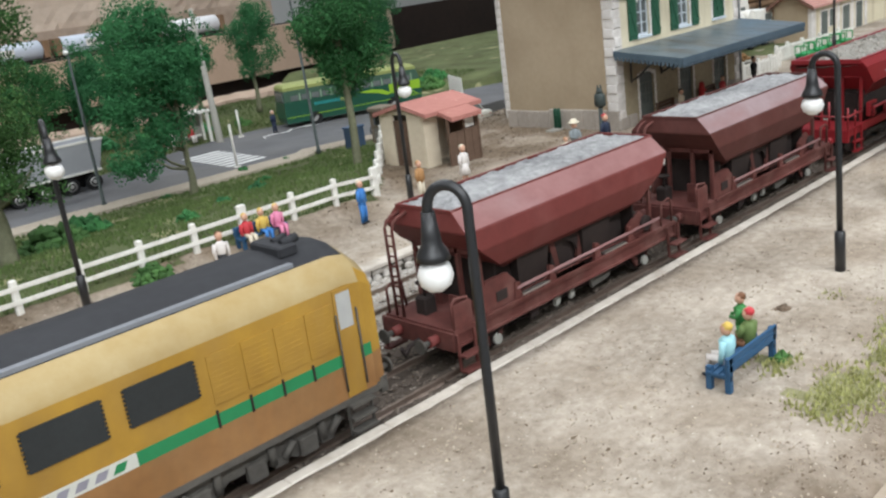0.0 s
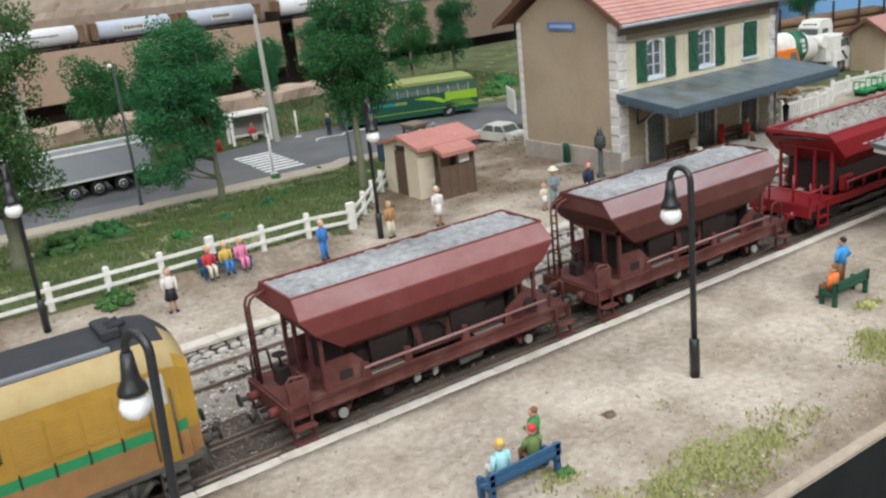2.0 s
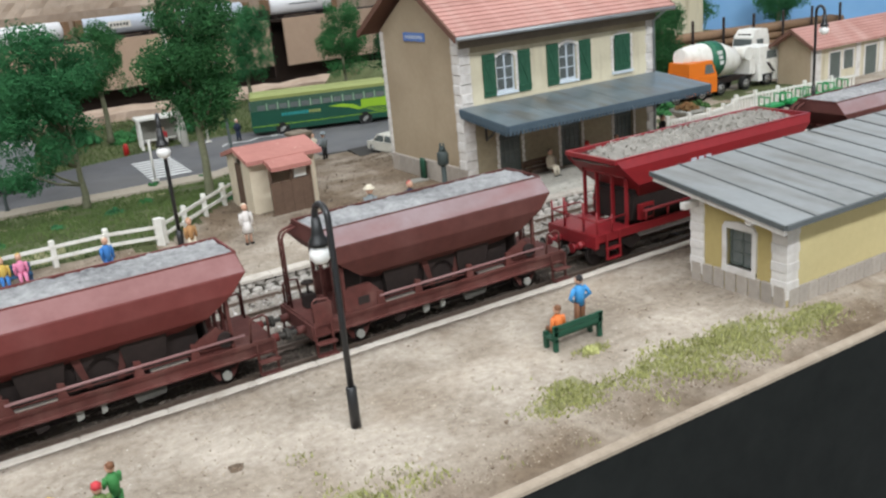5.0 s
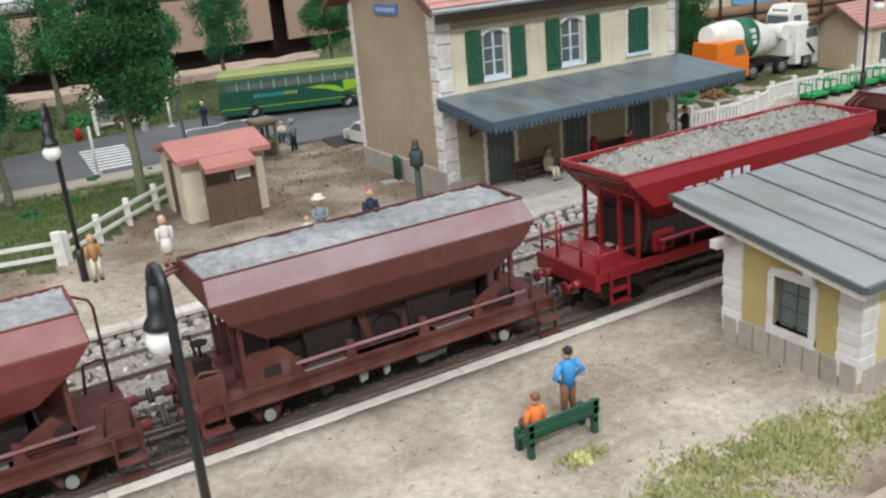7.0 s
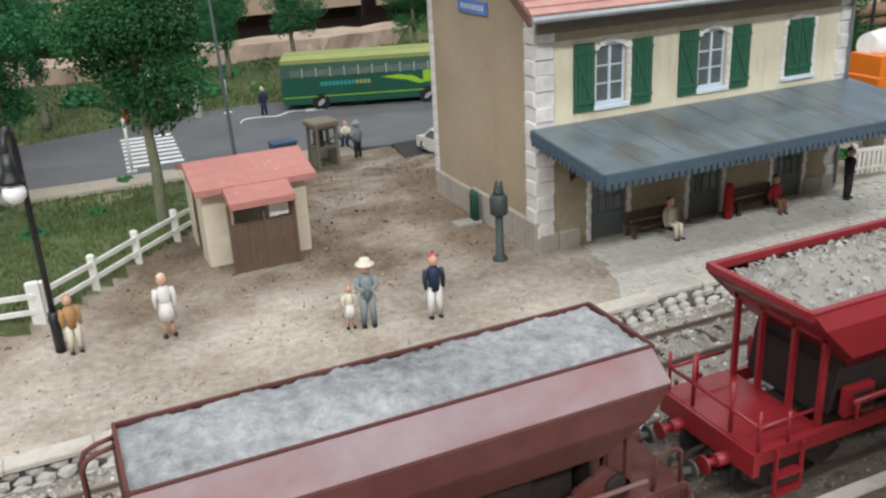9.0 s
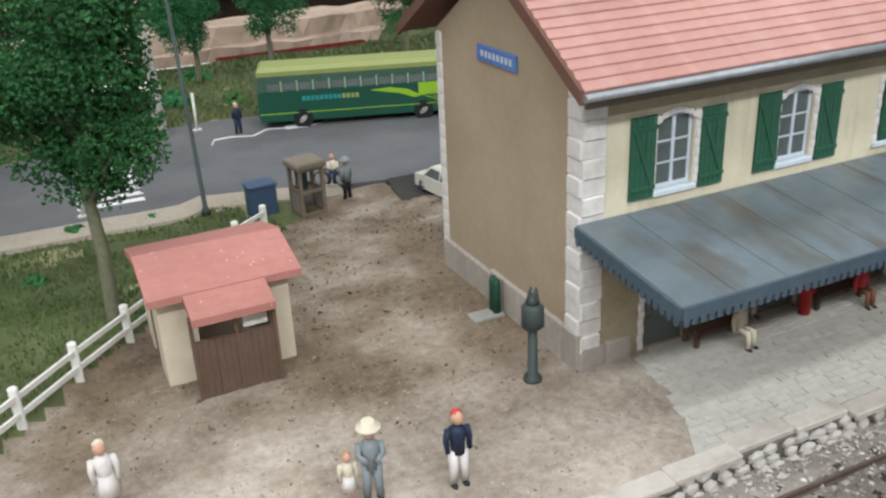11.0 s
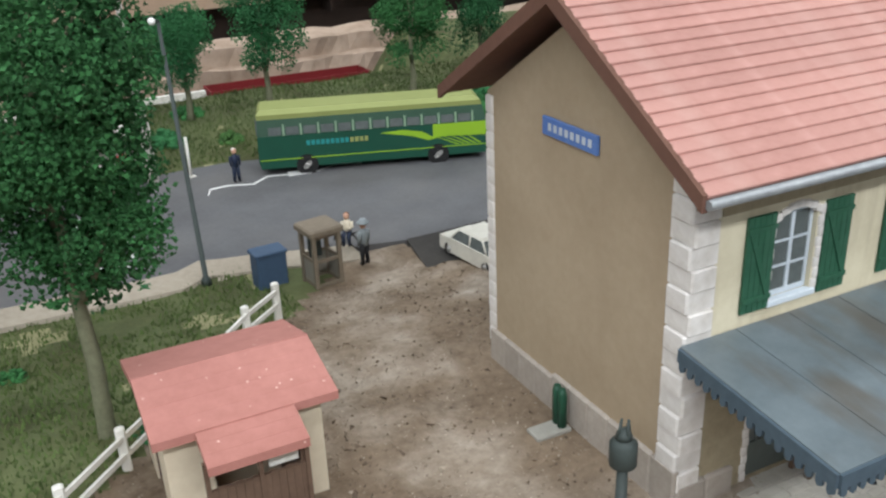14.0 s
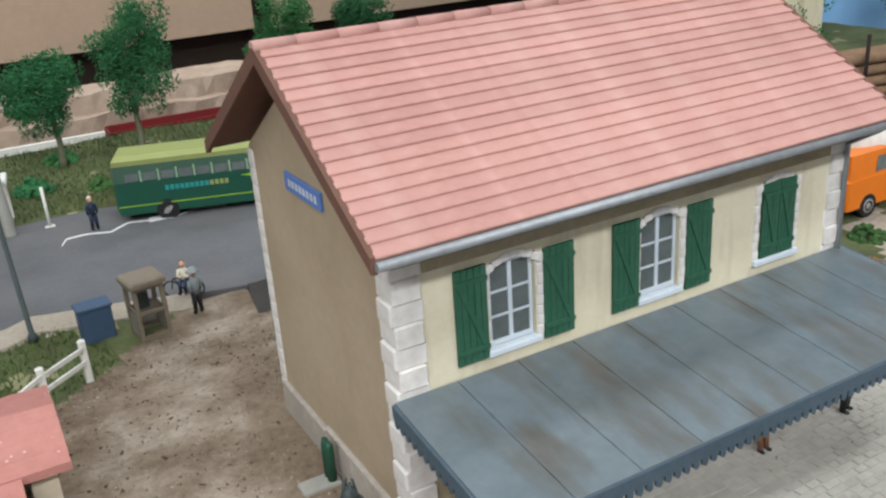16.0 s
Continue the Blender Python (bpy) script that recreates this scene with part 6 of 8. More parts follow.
# ---- figures ----
def doll(name, x, y, turn, label, top, bottom, head=SKIN, hair=None, sit=False, skirt=False, h=2.2, hat=None, z=0.0, arm="down"):
    """A painted model figure as one plain mesh."""
    b = bmesh.new()
    k = h / 2.2
    mats = [DOLL[top], DOLL[bottom], head, DOLL[hair or "brown"], DOLL[hat or "white"], DOLL["black"]]
    hip = 0.55 if sit else 1.05
    for s in (-1, 1):
        if sit:
            tube(b, [(s * 0.13, 0, 0.6), (s * 0.14, 0.5, 0.62), (s * 0.14, 0.55, 0.05)], 0.11, 6, 1, radii=[0.14, 0.12, 0.08])
        elif skirt:
            tube(b, [(s * 0.11, 0, 0.75), (s * 0.12, 0.02, 0.05)], 0.07, 6, 2)
        else:
            tube(b, [(s * 0.12, 0, 1.1), (s * 0.14, 0.03, 0.55), (s * 0.17, 0, 0.06)], 0.12, 6, 1, radii=[0.15, 0.12, 0.09])
        ball(b, (s * 0.16, 0.6 if sit else 0.08, 0.05), 0.1, 5, sy=1.7, sz=0.6, sub=1)
    if skirt:
        tube(b, [(0, 0, hip + 0.2), (0, 0, 0.65)], 0.3, 8, 1, radii=[0.2, 0.33])
    tube(b, [(0, 0, hip - 0.05), (0, 0, hip + 0.3), (0, 0, hip + 0.62), (0, 0, hip + 0.78)], 0.2, 8, 0, radii=[0.19, 0.2, 0.25, 0.1])
    for s in (-1, 1):
        if arm == "hip":
            p = [(s * 0.25, 0, hip + 0.66), (s * 0.5, -0.05, hip + 0.32), (s * 0.24, 0.1, hip + 0.1)]
        elif arm == "fwd":
            p = [(s * 0.25, 0, hip + 0.66), (s * 0.3, 0.08, hip + 0.36), (s * 0.12, 0.34, hip + 0.35)]
        else:
            p = [(s * 0.25, 0, hip + 0.66), (s * 0.31, 0.0, hip + 0.35), (s * 0.29, 0.06, hip + 0.02)]
        tube(b, p, 0.08, 6, 0, radii=[0.1, 0.085, 0.065])
    ball(b, (0, 0.02, hip + 0.98), 0.17, 2, sz=1.2, sub=2)
    ball(b, (0, -0.03, hip + 1.06), 0.175, 3, sz=0.95, sub=1)
    if hat:
        tube(b, [(0, 0, hip + 1.08), (0, 0, hip + 1.12), (0, 0, hip + 1.13), (0, 0, hip + 1.28)], 0.2, 10, 4, radii=[0.32, 0.31, 0.19, 0.16])
    for v in b.verts:
        v.co *= k
    return solo(name, b, mats, x, y, z, turn, label, "figurine", "model figures")


def bench(x, y, turn, m, label, z=0.0, w=2.7):
    f = thing("bench", x, y, z, turn, label, "bench", "benches")
    for i, (y0, z0) in enumerate(((-0.3, 0.48), (-0.1, 0.48), (0.1, 0.48))):
        b = bmesh.new()
        cbox(b, -w / 2, w / 2, y0, y0 + 0.17, z0, z0 + 0.07, 0.015)
        part("seat_slat", b, m, f)
    for k in (0.62, 0.84):
        b = bmesh.new()
        cbox(b, -w / 2, w / 2, -0.42, -0.34, k, k + 0.19, 0.015)
        part("back_slat", b, m, f)
    for s in (-1, 1):
        b = bmesh.new()
        q = s * (w / 2 - 0.14)
        box(b, q - 0.08, q + 0.08, -0.42, -0.26, 0, 1.0)
        box(b, q - 0.08, q + 0.08, 0.14, 0.3, 0, 0.66)
        box(b, q - 0.07, q + 0.07, -0.42, 0.3, 0.38, 0.48)
        part("bench_end", b, m, f)
    return f


bench(19.2, 10.45, 0, BLUEB, "blue painted slatted bench on the sandy platform")
doll("figurine", 18.65, 10.5, 0, "seated model figure in a pale blue top on the blue bench", "teal", "white", hair="yellow", sit=True, z=0.05, h=2.1)
doll("figurine", 19.85, 10.5, -10, "seated model figure in an olive top on the blue bench", "olive", "brown", hair="red", sit=True, z=0.05, h=2.1, arm="fwd")
doll("figurine", 20.35, 11.0, 20, "small model figure in green standing by the blue bench", "green", "green", hair="brown", h=1.85, arm="fwd")
bench(37.35, 11.75, 0, GREENB, "dark green slatted bench on the sandy platform", w=2.4)
doll("figurine", 36.75, 11.8, 0, "seated model figure in an orange shirt on the green bench", "orange", "brown", hair="brown", sit=True, z=0.05, h=2.0)
doll("figurine", 38.4, 12.5, 0, "standing model figure in a bright blue shirt with arms akimbo", "sky", "brown", hair="black", h=2.15, arm="hip")
bench(20.3, 35.7, 180, BLUEB, "blue painted bench in front of the white fence", z=0.25)
for i, (dx, a, c) in enumerate(((-0.9, "red", "cream"), (0.0, "yellow", "blue"), (0.85, "pink", "pink"))):
    doll("figurine", 20.3 + dx, 35.6, 180, "seated model figure in bright clothes on the blue bench", a, c, hair="yellow", sit=True, z=0.3, h=2.1)
doll("figurine", 16.45, 32.9, 170, "standing model figure in white top and black skirt", "white", "black", hair="brown", skirt=True)
doll("figurine", 25.1, 33.9, 200, "standing model figure in blue overalls", "blue", "blue", hair="cream", h=2.2)
doll("figurine", 32.65, 34.05, 180, "standing model figure in a white dress", "white", "white", hair="cream", skirt=True, h=2.3)
doll("figurine", 29.6, 34.4, 190, "standing model figure in a tan coat beside the lamp post", "tan", "cream", hair="tan", h=2.1)
doll("figurine", 39.0, 31.2, 165, "standing model figure in grey suit and pale hat", "grey", "grey", hair="black", hat="cream", h=2.4, arm="fwd")
doll("figurine", 38.4, 31.4, 170, "small model figure of a child in a white dress", "cream", "white", hair="tan", skirt=True, h=1.6)
doll("figurine", 41.3, 30.7, 175, "standing model figure in dark waistcoat and white trousers", "navy", "white", hair="red", h=2.35)
doll("figurine", 45.3, 71.8, 190, "standing model figure in a navy suit beside the bus", "navy", "navy", hair="white", z=RZ, h=2.1)
doll("figurine", 47.3, 56.0, 20, "standing model figure in grey coat and hat near the phone booth", "grey", "black", hair="grey", hat="grey", z=-1.05, h=2.2)
doll("figurine", 52.95, 32.75, 190, "seated model figure in a cream coat under the canopy", "cream", "cream", hair="black", sit=True, h=2.2, z=0.03)
doll("figurine", 58.75, 32.85, 180, "seated model figure in dark red under the canopy", "red", "brown", hair="black", sit=True, h=2.1, z=0.03)
doll("figurine", 62.6, 32.4, 200, "standing model figure in dark uniform at the canopy's end", "black", "black", hair="black", h=2.4, z=0.03)
bench(52.5, 33.4, 180, BROWNWOOD, "dark wooden bench against the station wall", w=2.2, z=0.03)
bench(58.1, 33.4, 180, BROWNWOOD, "dark wooden bench against the station wall", w=2.4, z=0.03)

rp = thing("red_pump", 56.45, 33.2, 0.03, 0, "red fire hydrant post against the station wall", "hydrant")
b = bmesh.new()
tube(b, [(0, 0, 0), (0, 0, 1.4), (0, 0, 1.6)], 0.2, 10, radii=[0.22, 0.2, 0.12])
part("column", b, REDP, rp)
b = bmesh.new()
tube(b, [(0, -0.1, 1.1), (0, -0.35, 1.0)], 0.08, 6)
part("spout", b, REDP, rp)

wc = thing("crossing_bell", 45.75, 34.25, 0, 0, "grey-green cast iron bell post beside the station corner", "signal bell")
b = bmesh.new()
tube(b, [(0, 0, -0.05), (0, 0, 0.12), (0, 0, 0.2), (0, 0, 1.9)], 0.15, 10, radii=[0.32, 0.3, 0.17, 0.15])
part("post", b, PUMP, wc)
b = bmesh.new()
tube(b, [(0, 0, 1.9), (0, 0, 2.0), (0, 0, 2.65), (0, 0, 2.8)], 0.3, 12, radii=[0.25, 0.37, 0.37, 0.22])
part("bell_case", b, PUMP, wc)
b = bmesh.new()
tube(b, [(0, 0, 2.8), (0, 0, 2.95), (0, 0, 3.12)], 0.2, 10, radii=[0.24, 0.2, 0.06])
for a in range(4):
    tube(b, [(0.2 * math.cos(a * 1.57), 0.2 * math.sin(a * 1.57), 2.8), (0.12 * math.cos(a * 1.57), 0.12 * math.sin(a * 1.57), 3.3)], 0.04, 5)
part("bell_top", b, PUMP, wc)

ps = thing("parcel_scale", 46.75, 38.8, 0, 0, "small green weighing scale on a pale base beside the gable", "scale")
b = bmesh.new()
cbox(b, -0.9, 0.35, -0.35, 0.35, -0.05, 0.14, 0.04)
part("base", b, CONC, ps)
for y in (-0.12, 0.16):
    b = bmesh.new()
    tube(b, [(0.12, y, 0.1), (0.12, y, 1.3), (0.12, y, 1.5)], 0.12, 8, radii=[0.15, 0.15, 0.1])
    part("column", b, GREENB, ps)

# ---- street furniture ----
BOOTHPANE = mat("dusty_pane", (0.27, 0.25, 0.21), (0.18, 0.165, 0.14), 0.5, 2)
bo = thing("phone_booth", 44.9, 55.3, -1.1, 8, "dusty brown metal phone booth beside the road", "booth")
for x, y in ((-0.62, -0.62), (0.62, -0.62), (-0.62, 0.62), (0.62, 0.62)):
    b = bmesh.new()
    box(b, x - 0.09, x + 0.09, y - 0.09, y + 0.09, 0, 2.75)
    part("corner_post", b, BOOTHM, bo)
b = bmesh.new()
cbox(b, -0.85, 0.85, -0.85, 0.85, 2.6, 2.9, 0.08)
part("booth_roof", b, BOOTHM, bo)
for z0 in (0.05, 1.25, 2.4):
    for s in (-1, 1):
        b = bmesh.new()
        box(b, -0.53, 0.53, s * 0.62 - 0.04, s * 0.62 + 0.04, z0, z0 + 0.16)
        part("cross_rail", b, BOOTHM, bo)
        b = bmesh.new()
        box(b, s * 0.62 - 0.04, s * 0.62 + 0.04, -0.53, 0.53, z0, z0 + 0.16)
        part("cross_rail", b, BOOTHM, bo)
for s in (-1, 1):
    b = bmesh.new()
    box(b, s * 0.62 - 0.015, s * 0.62 + 0.015, -0.53, 0.53, 0.21, 1.25)
    part("panel", b, BOOTHPANE, bo, "dusty translucent panel")
b = bmesh.new()
box(b, -0.53, 0.53, 0.605, 0.635, 0.21, 1.25)
part("panel", b, BOOTHPANE, bo, "dusty translucent panel")
b = bmesh.new()
box(b, -0.3, 0.3, 0.5, 0.7, 1.1, 2.1)
part("telephone", b, PUMP, bo)
bx = thing("post_box", 42.75, 56.5, -1.15, 4, "slate blue metal box at the pavement's edge", "box")
b = bmesh.new()
cbox(b, -0.72, 0.72, -0.5, 0.5, 0, 1.65, 0.08)
part("cabinet", b, BOXBLUE, bx)
b = bmesh.new()
cbox(b, -0.78, 0.78, -0.56, 0.56, 1.6, 1.74, 0.04)
part("lid", b, BOXBLUE, bx)

bi = thing("bicycle", 47.25, 58.4, RZ, 150, "small dark model bicycle with a painted rider", "bicycle")
for x in (-0.6, 0.6):
    b = bmesh.new()
    tube(b, [(x + 0.42 * math.cos(a), 0, 0.42 + 0.42 * math.sin(a)) for a in [2 * math.pi * k / 16 for k in range(17)]], 0.05, 5)
    part("wheel", b, BLACK, bi)
b = bmesh.new()
tube(b, [(-0.6, 0, 0.42), (-0.2, 0, 0.95), (0.45, 0, 1.0), (0.6, 0, 0.42)], 0.04, 5)
tube(b, [(-0.2, 0, 0.95), (0.0, 0, 0.4), (0.45, 0, 1.0)], 0.04, 5)
part("frame", b, BLACK, bi)
doll("figurine", 47.35, 58.35, 150, "model rider in a cream shirt on the bicycle", "cream", "navy", hair="brown", sit=True, z=-0.75, h=2.0, arm="fwd")


def thin_pole(x, y, z, h, label, lean=0.0, head=True):
    p = thing("road_lamp", x, y, z, 0, label, "lamp", "thin road lamps")
    b = bmesh.new()
    tube(b, [(0, 0, -0.1), (0, 0, 0.25), (0, 0, 0.3), (lean, 0, h)], 0.1, 7, radii=[0.26, 0.2, 0.13, 0.08])
    part("mast", b, PUMP, p)
    if head:
        b = bmesh.new()
        tube(b, [(lean, 0, h), (lean - 0.3, -0.5, h + 0.15)], 0.08, 6)
        ball(b, (lean - 0.35, -0.6, h + 0.1), 0.16, 1, sy=1.6)
        part("lamp_head", b, [PUMP, GLOBE], p)


thin_pole(40.1, 58.0, -1.05, 12.0, "thin grey road lamp on the pavement", lean=-0.3)
thin_pole(23.0, 60.3, -1.15, 10.6, "thin grey road lamp beside the road")
for x, y, h in ((40.75, 74.3, 12.2), (20.3, 85.0, 9.5)):
    p = thing("concrete_pole", x, y, ground_z(x, y) if y > 76 else RZ, 0, "tapered pale concrete power pole", "pole", "power poles")
    b = bmesh.new()
    tube(b, [(0, 0, -0.3), (0, 0, 0.1), (-0.3, 0, h)], 0.3, 8, radii=[0.42, 0.36, 0.18])
    part("shaft", b, CONC, p)

sh = thing("bus_shelter", 39.2, 77.2, RZ - 0.1, -6, "white framed bus shelter on the far verge", "shelter")
for x, y in ((-1.9, -0.7), (1.9, -0.7), (-1.9, 0.9), (1.9, 0.9)):
    b = bmesh.new()
    box(b, x - 0.13, x + 0.13, y - 0.13, y + 0.13, 0, 2.9)
    part("post", b, WHITEP, sh)
b = bmesh.new()
cbox(b, -2.2, 2.2, -1.0, 1.1, 2.85, 3.1, 0.05)
part("shelter_roof", b, WHITEP, sh)
b = bmesh.new()
box(b, -1.9, 1.9, 0.95, 1.02, 0.3, 2.85)
part("back_panel", b, CONC, sh)
b = bmesh.new()
box(b, -1.5, 1.5, 0.3, 0.85, 0.6, 0.75)
part("seat", b, WHITEP, sh)
doll("figurine", 39.5, 77.2, 180, "seated model figure in red and white in the bus shelter", "red", "white", hair="brown", sit=True, z=RZ + 0.05)
for x, y, h, tilt in ((43.0, 74.2, 2.6, 0), (34.3, 61.0, 3.4, 0)):
    p = thing("sign_post", x, y, RZ, 0, "slim white road sign post", "post", "road posts")
    b = bmesh.new()
    tube(b, [(0, 0, -0.2), (0, 0, h)], 0.1, 6)
    part("shaft", b, WHITEP, p)
    b = bmesh.new()
    cbox(b, -0.3, 0.3, -0.12, 0.12, -0.1, 0.12, 0.03)
    part("foot", b, WHITEP, p)
hy = thing("red_hydrant", 35.6, 76.6, ground_z(35.6, 76.6), 0, "small red hydrant on the grass verge", "hydrant")
b = bmesh.new()
tube(b, [(0, 0, -0.1), (0, 0, 0.9), (0, 0, 1.15)], 0.25, 8, radii=[0.28, 0.25, 0.12])
part("body", b, REDP, hy)

# ---- road markings ----
zc = thing("zebra_crossing", 0, 0, 0, label="white painted zebra crossing on the road", category="road marking", kind="structure")
for i in range(8):
    b = bmesh.new()
    y = 62.0 + i * 1.1
    prism(b, [(34.1 + 0.06 * i, y), (37.6 + 0.06 * i, y - 0.12), (37.6 + 0.06 * i, y + 0.42), (34.1 + 0.06 * i, y + 0.54)], RZ, RZ + 0.012, "z")
    part("stripe", b, ROADPAINT, zc)
zg = thing("bus_stop_marking", 0, 0, 0, label="white zigzag bus stop line on the road", category="road marking", kind="structure")
b = bmesh.new()
zp = [(43.1, 70.2), (43.5, 71.2), (44.6, 71.3), (46.0, 70.7), (47.2, 71.7), (48.6, 71.2), (49.2, 71.6), (50.2, 71.0), (51.6, 71.6), (53.2, 70.9)]
for (x0, y0), (x1, y1) in zip(zp, zp[1:]):
    prism(b, [(x0, y0 - 0.12), (x1, y1 - 0.12), (x1, y1 + 0.12), (x0, y0 + 0.12)], RZ, RZ + 0.012, "z")
prism(b, [(48.3, 70.9), (50.0, 70.8), (49.8, 71.7), (48.5, 71.8)], RZ + 0.002, RZ + 0.015, "z")
part("line", b, ROADPAINT, zg)
kt = thing("kerb_near", 0, 0, 0, label="pale dirt pavement strip along the near road edge", category="kerb", kind="structure")
b = bmesh.new()
xs = span(-45, 47.5, 1.2)
v0 = [[b.verts.new((x, road_near(x) - w - 0.25 * nz(x, 1, 0.4), z)) for x in xs] for w, z in ((1.9, -1.25), (1.8, RZ + 0.05), (0.05, RZ + 0.14), (-0.12, RZ + 0.1), (-0.14, RZ - 0.2))]
for a, c in zip(v0, v0[1:]):
    for i in range(len(xs) - 1):
        b.faces.new((a[i], a[i + 1], c[i + 1], c[i]))
part("kerb_strip", b, KERB, kt)


# ---- vehicles ----
def wheel(parent, x, y, r, wd, z=None):
    h = thing("wheel", x, y, r if z is None else z)
    h.parent = parent
    b = bmesh.new()
    tube(b, [(0, -wd / 2, 0), (0, -wd / 2 + 0.04, 0), (0, wd / 2 - 0.04, 0), (0, wd / 2, 0)], r, 20, radii=[r * 0.92, r, r, r * 0.92])
    part("tyre", b, RUBBER, h)
    b = bmesh.new()
    s = -1 if y < 0 else 1
    tube(b, [(0, s * wd * 0.45, 0), (0, s * (wd / 2 + 0.02), 0), (0, s * (wd / 2 - 0.02), 0), (0, s * (wd / 2 + 0.06), 0)], r * 0.5, 12, radii=[r * 0.62, r * 0.6, r * 0.3, r * 0.16])
    part("rim", b, RIM, h)


def bus():
    v = thing("coach", 47.3, 73.3, RZ, -18.5, "dark green coach with lime swoosh and pale lime roof", "bus")
    L, W = 14.4, 1.55
    b = bmesh.new()
    prof = [(-W, 0.45), (W, 0.45), (W + 0.02, 1.6), (W, 2.5), (-W, 2.5), (-W - 0.02, 1.6)]
    prism(b, [(0.12, 0.45), (L - 0.1, 0.45), (L, 0.9), (L - 0.02, 2.5), (0.05, 2.5), (0.0, 0.9)], -W, W, "y")
    part("body", b, BUSG, v)
    b = bmesh.new()
    prism(b, [(0.07, 2.5), (L - 0.04, 2.5), (L - 0.35, 3.55), (0.12, 3.55)], -W + 0.03, W - 0.03, "y")
    part("window_band", b, mat("tinted_bus_glass", (0.06, 0.12, 0.085), (0.045, 0.09, 0.06), 0.15, 1, 0.4, 0.0, spec=0.5), v)
    for s in (-1, 1):
        for i in range(12):
            x0 = 0.75 + i * 1.07
            b = bmesh.new()
            box(b, x0, x0 + 0.78, s * (W - 0.02) - 0.03, s * (W - 0.02) + 0.03, 2.56, 3.05)
            part("pane", b, GLASSY, v)
            b = bmesh.new()
            box(b, x0 + 0.86, x0 + 0.98, s * (W - 0.02) - 0.035, s * (W - 0.02) + 0.035, 2.5, 3.2)
            part("pillar", b, mat("bus_pillar", (0.25, 0.38, 0.25), None, 0.5, 2) if (s < 0 and i == 0) else bpy.data.materials["bus_pillar"], v)
        y = s * (W + 0.012)
        for i in range(13):
            b = bmesh.new()
            box(b, 3.0 + i * 0.3, 3.22 + i * 0.3, y - 0.012, y + 0.012, 1.8, 2.1)
            part("letter_bar", b, TEAL if i < 9 else BUSROOF, v, "teal bar" if i < 9 else "yellow bar")
        b = bmesh.new()
        prism(b, [(7.6, 2.2), (9.0, 2.3), (10.2, 2.1), (10.9, 1.7), (10.9, 2.5), (14.3, 2.5), (14.3, 1.6), (11.6, 1.7), (10.6, 1.5), (9.6, 1.85), (8.4, 2.05)], y - 0.01, y + 0.01, "y")
        part("swoosh", b, BUSL, v, "lime green swoosh")
        b = bmesh.new()
        box(b, 0.1, L - 0.1, y - 0.01, y + 0.01, 0.98, 1.04)
        for i in range(5):
            prism(b, [(11.0 + 0.5 * i, 1.7), (11.1 + 0.5 * i, 1.7), (12.6 + 0.35 * i, 1.1), (12.4 + 0.35 * i, 1.1)], y - 0.01, y + 0.01, "y")
        part("trim_line", b, BUSL, v)
        for x in (2.95, 11.2):
            wheel(v, x, s * 1.4, 0.55, 0.4)
            b = bmesh.new()
            tube(b, [(x, s * (W - 0.1), 0.55), (x, s * (W + 0.015), 0.55)], 0.68, 18)
            part("wheel_arch", b, RUBBER, v)
    b = bmesh.new()
    skin(b, [[(0.1, -W + 0.05, 3.55), (L - 0.35, -W + 0.05, 3.55), (L - 0.35, W - 0.05, 3.55), (0.1, W - 0.05, 3.55)],
             [(0.1, -W + 0.02, 3.85), (L - 0.45, -W + 0.02, 3.85), (L - 0.45, W - 0.02, 3.85), (0.1, W - 0.02, 3.85)],
             [(0.3, -W + 0.4, 4.1), (L - 0.8, -W + 0.4, 4.1), (L - 0.8, W - 0.4, 4.1), (0.3, W - 0.4, 4.1)]])
    part("roof", b, BUSROOF, v, "pale lime roof")
    b = bmesh.new()
    box(b, -0.02, 0.1, -1.2, 1.2, 2.5, 3.4)
    part("end_window", b, GLASSY, v)


bus()


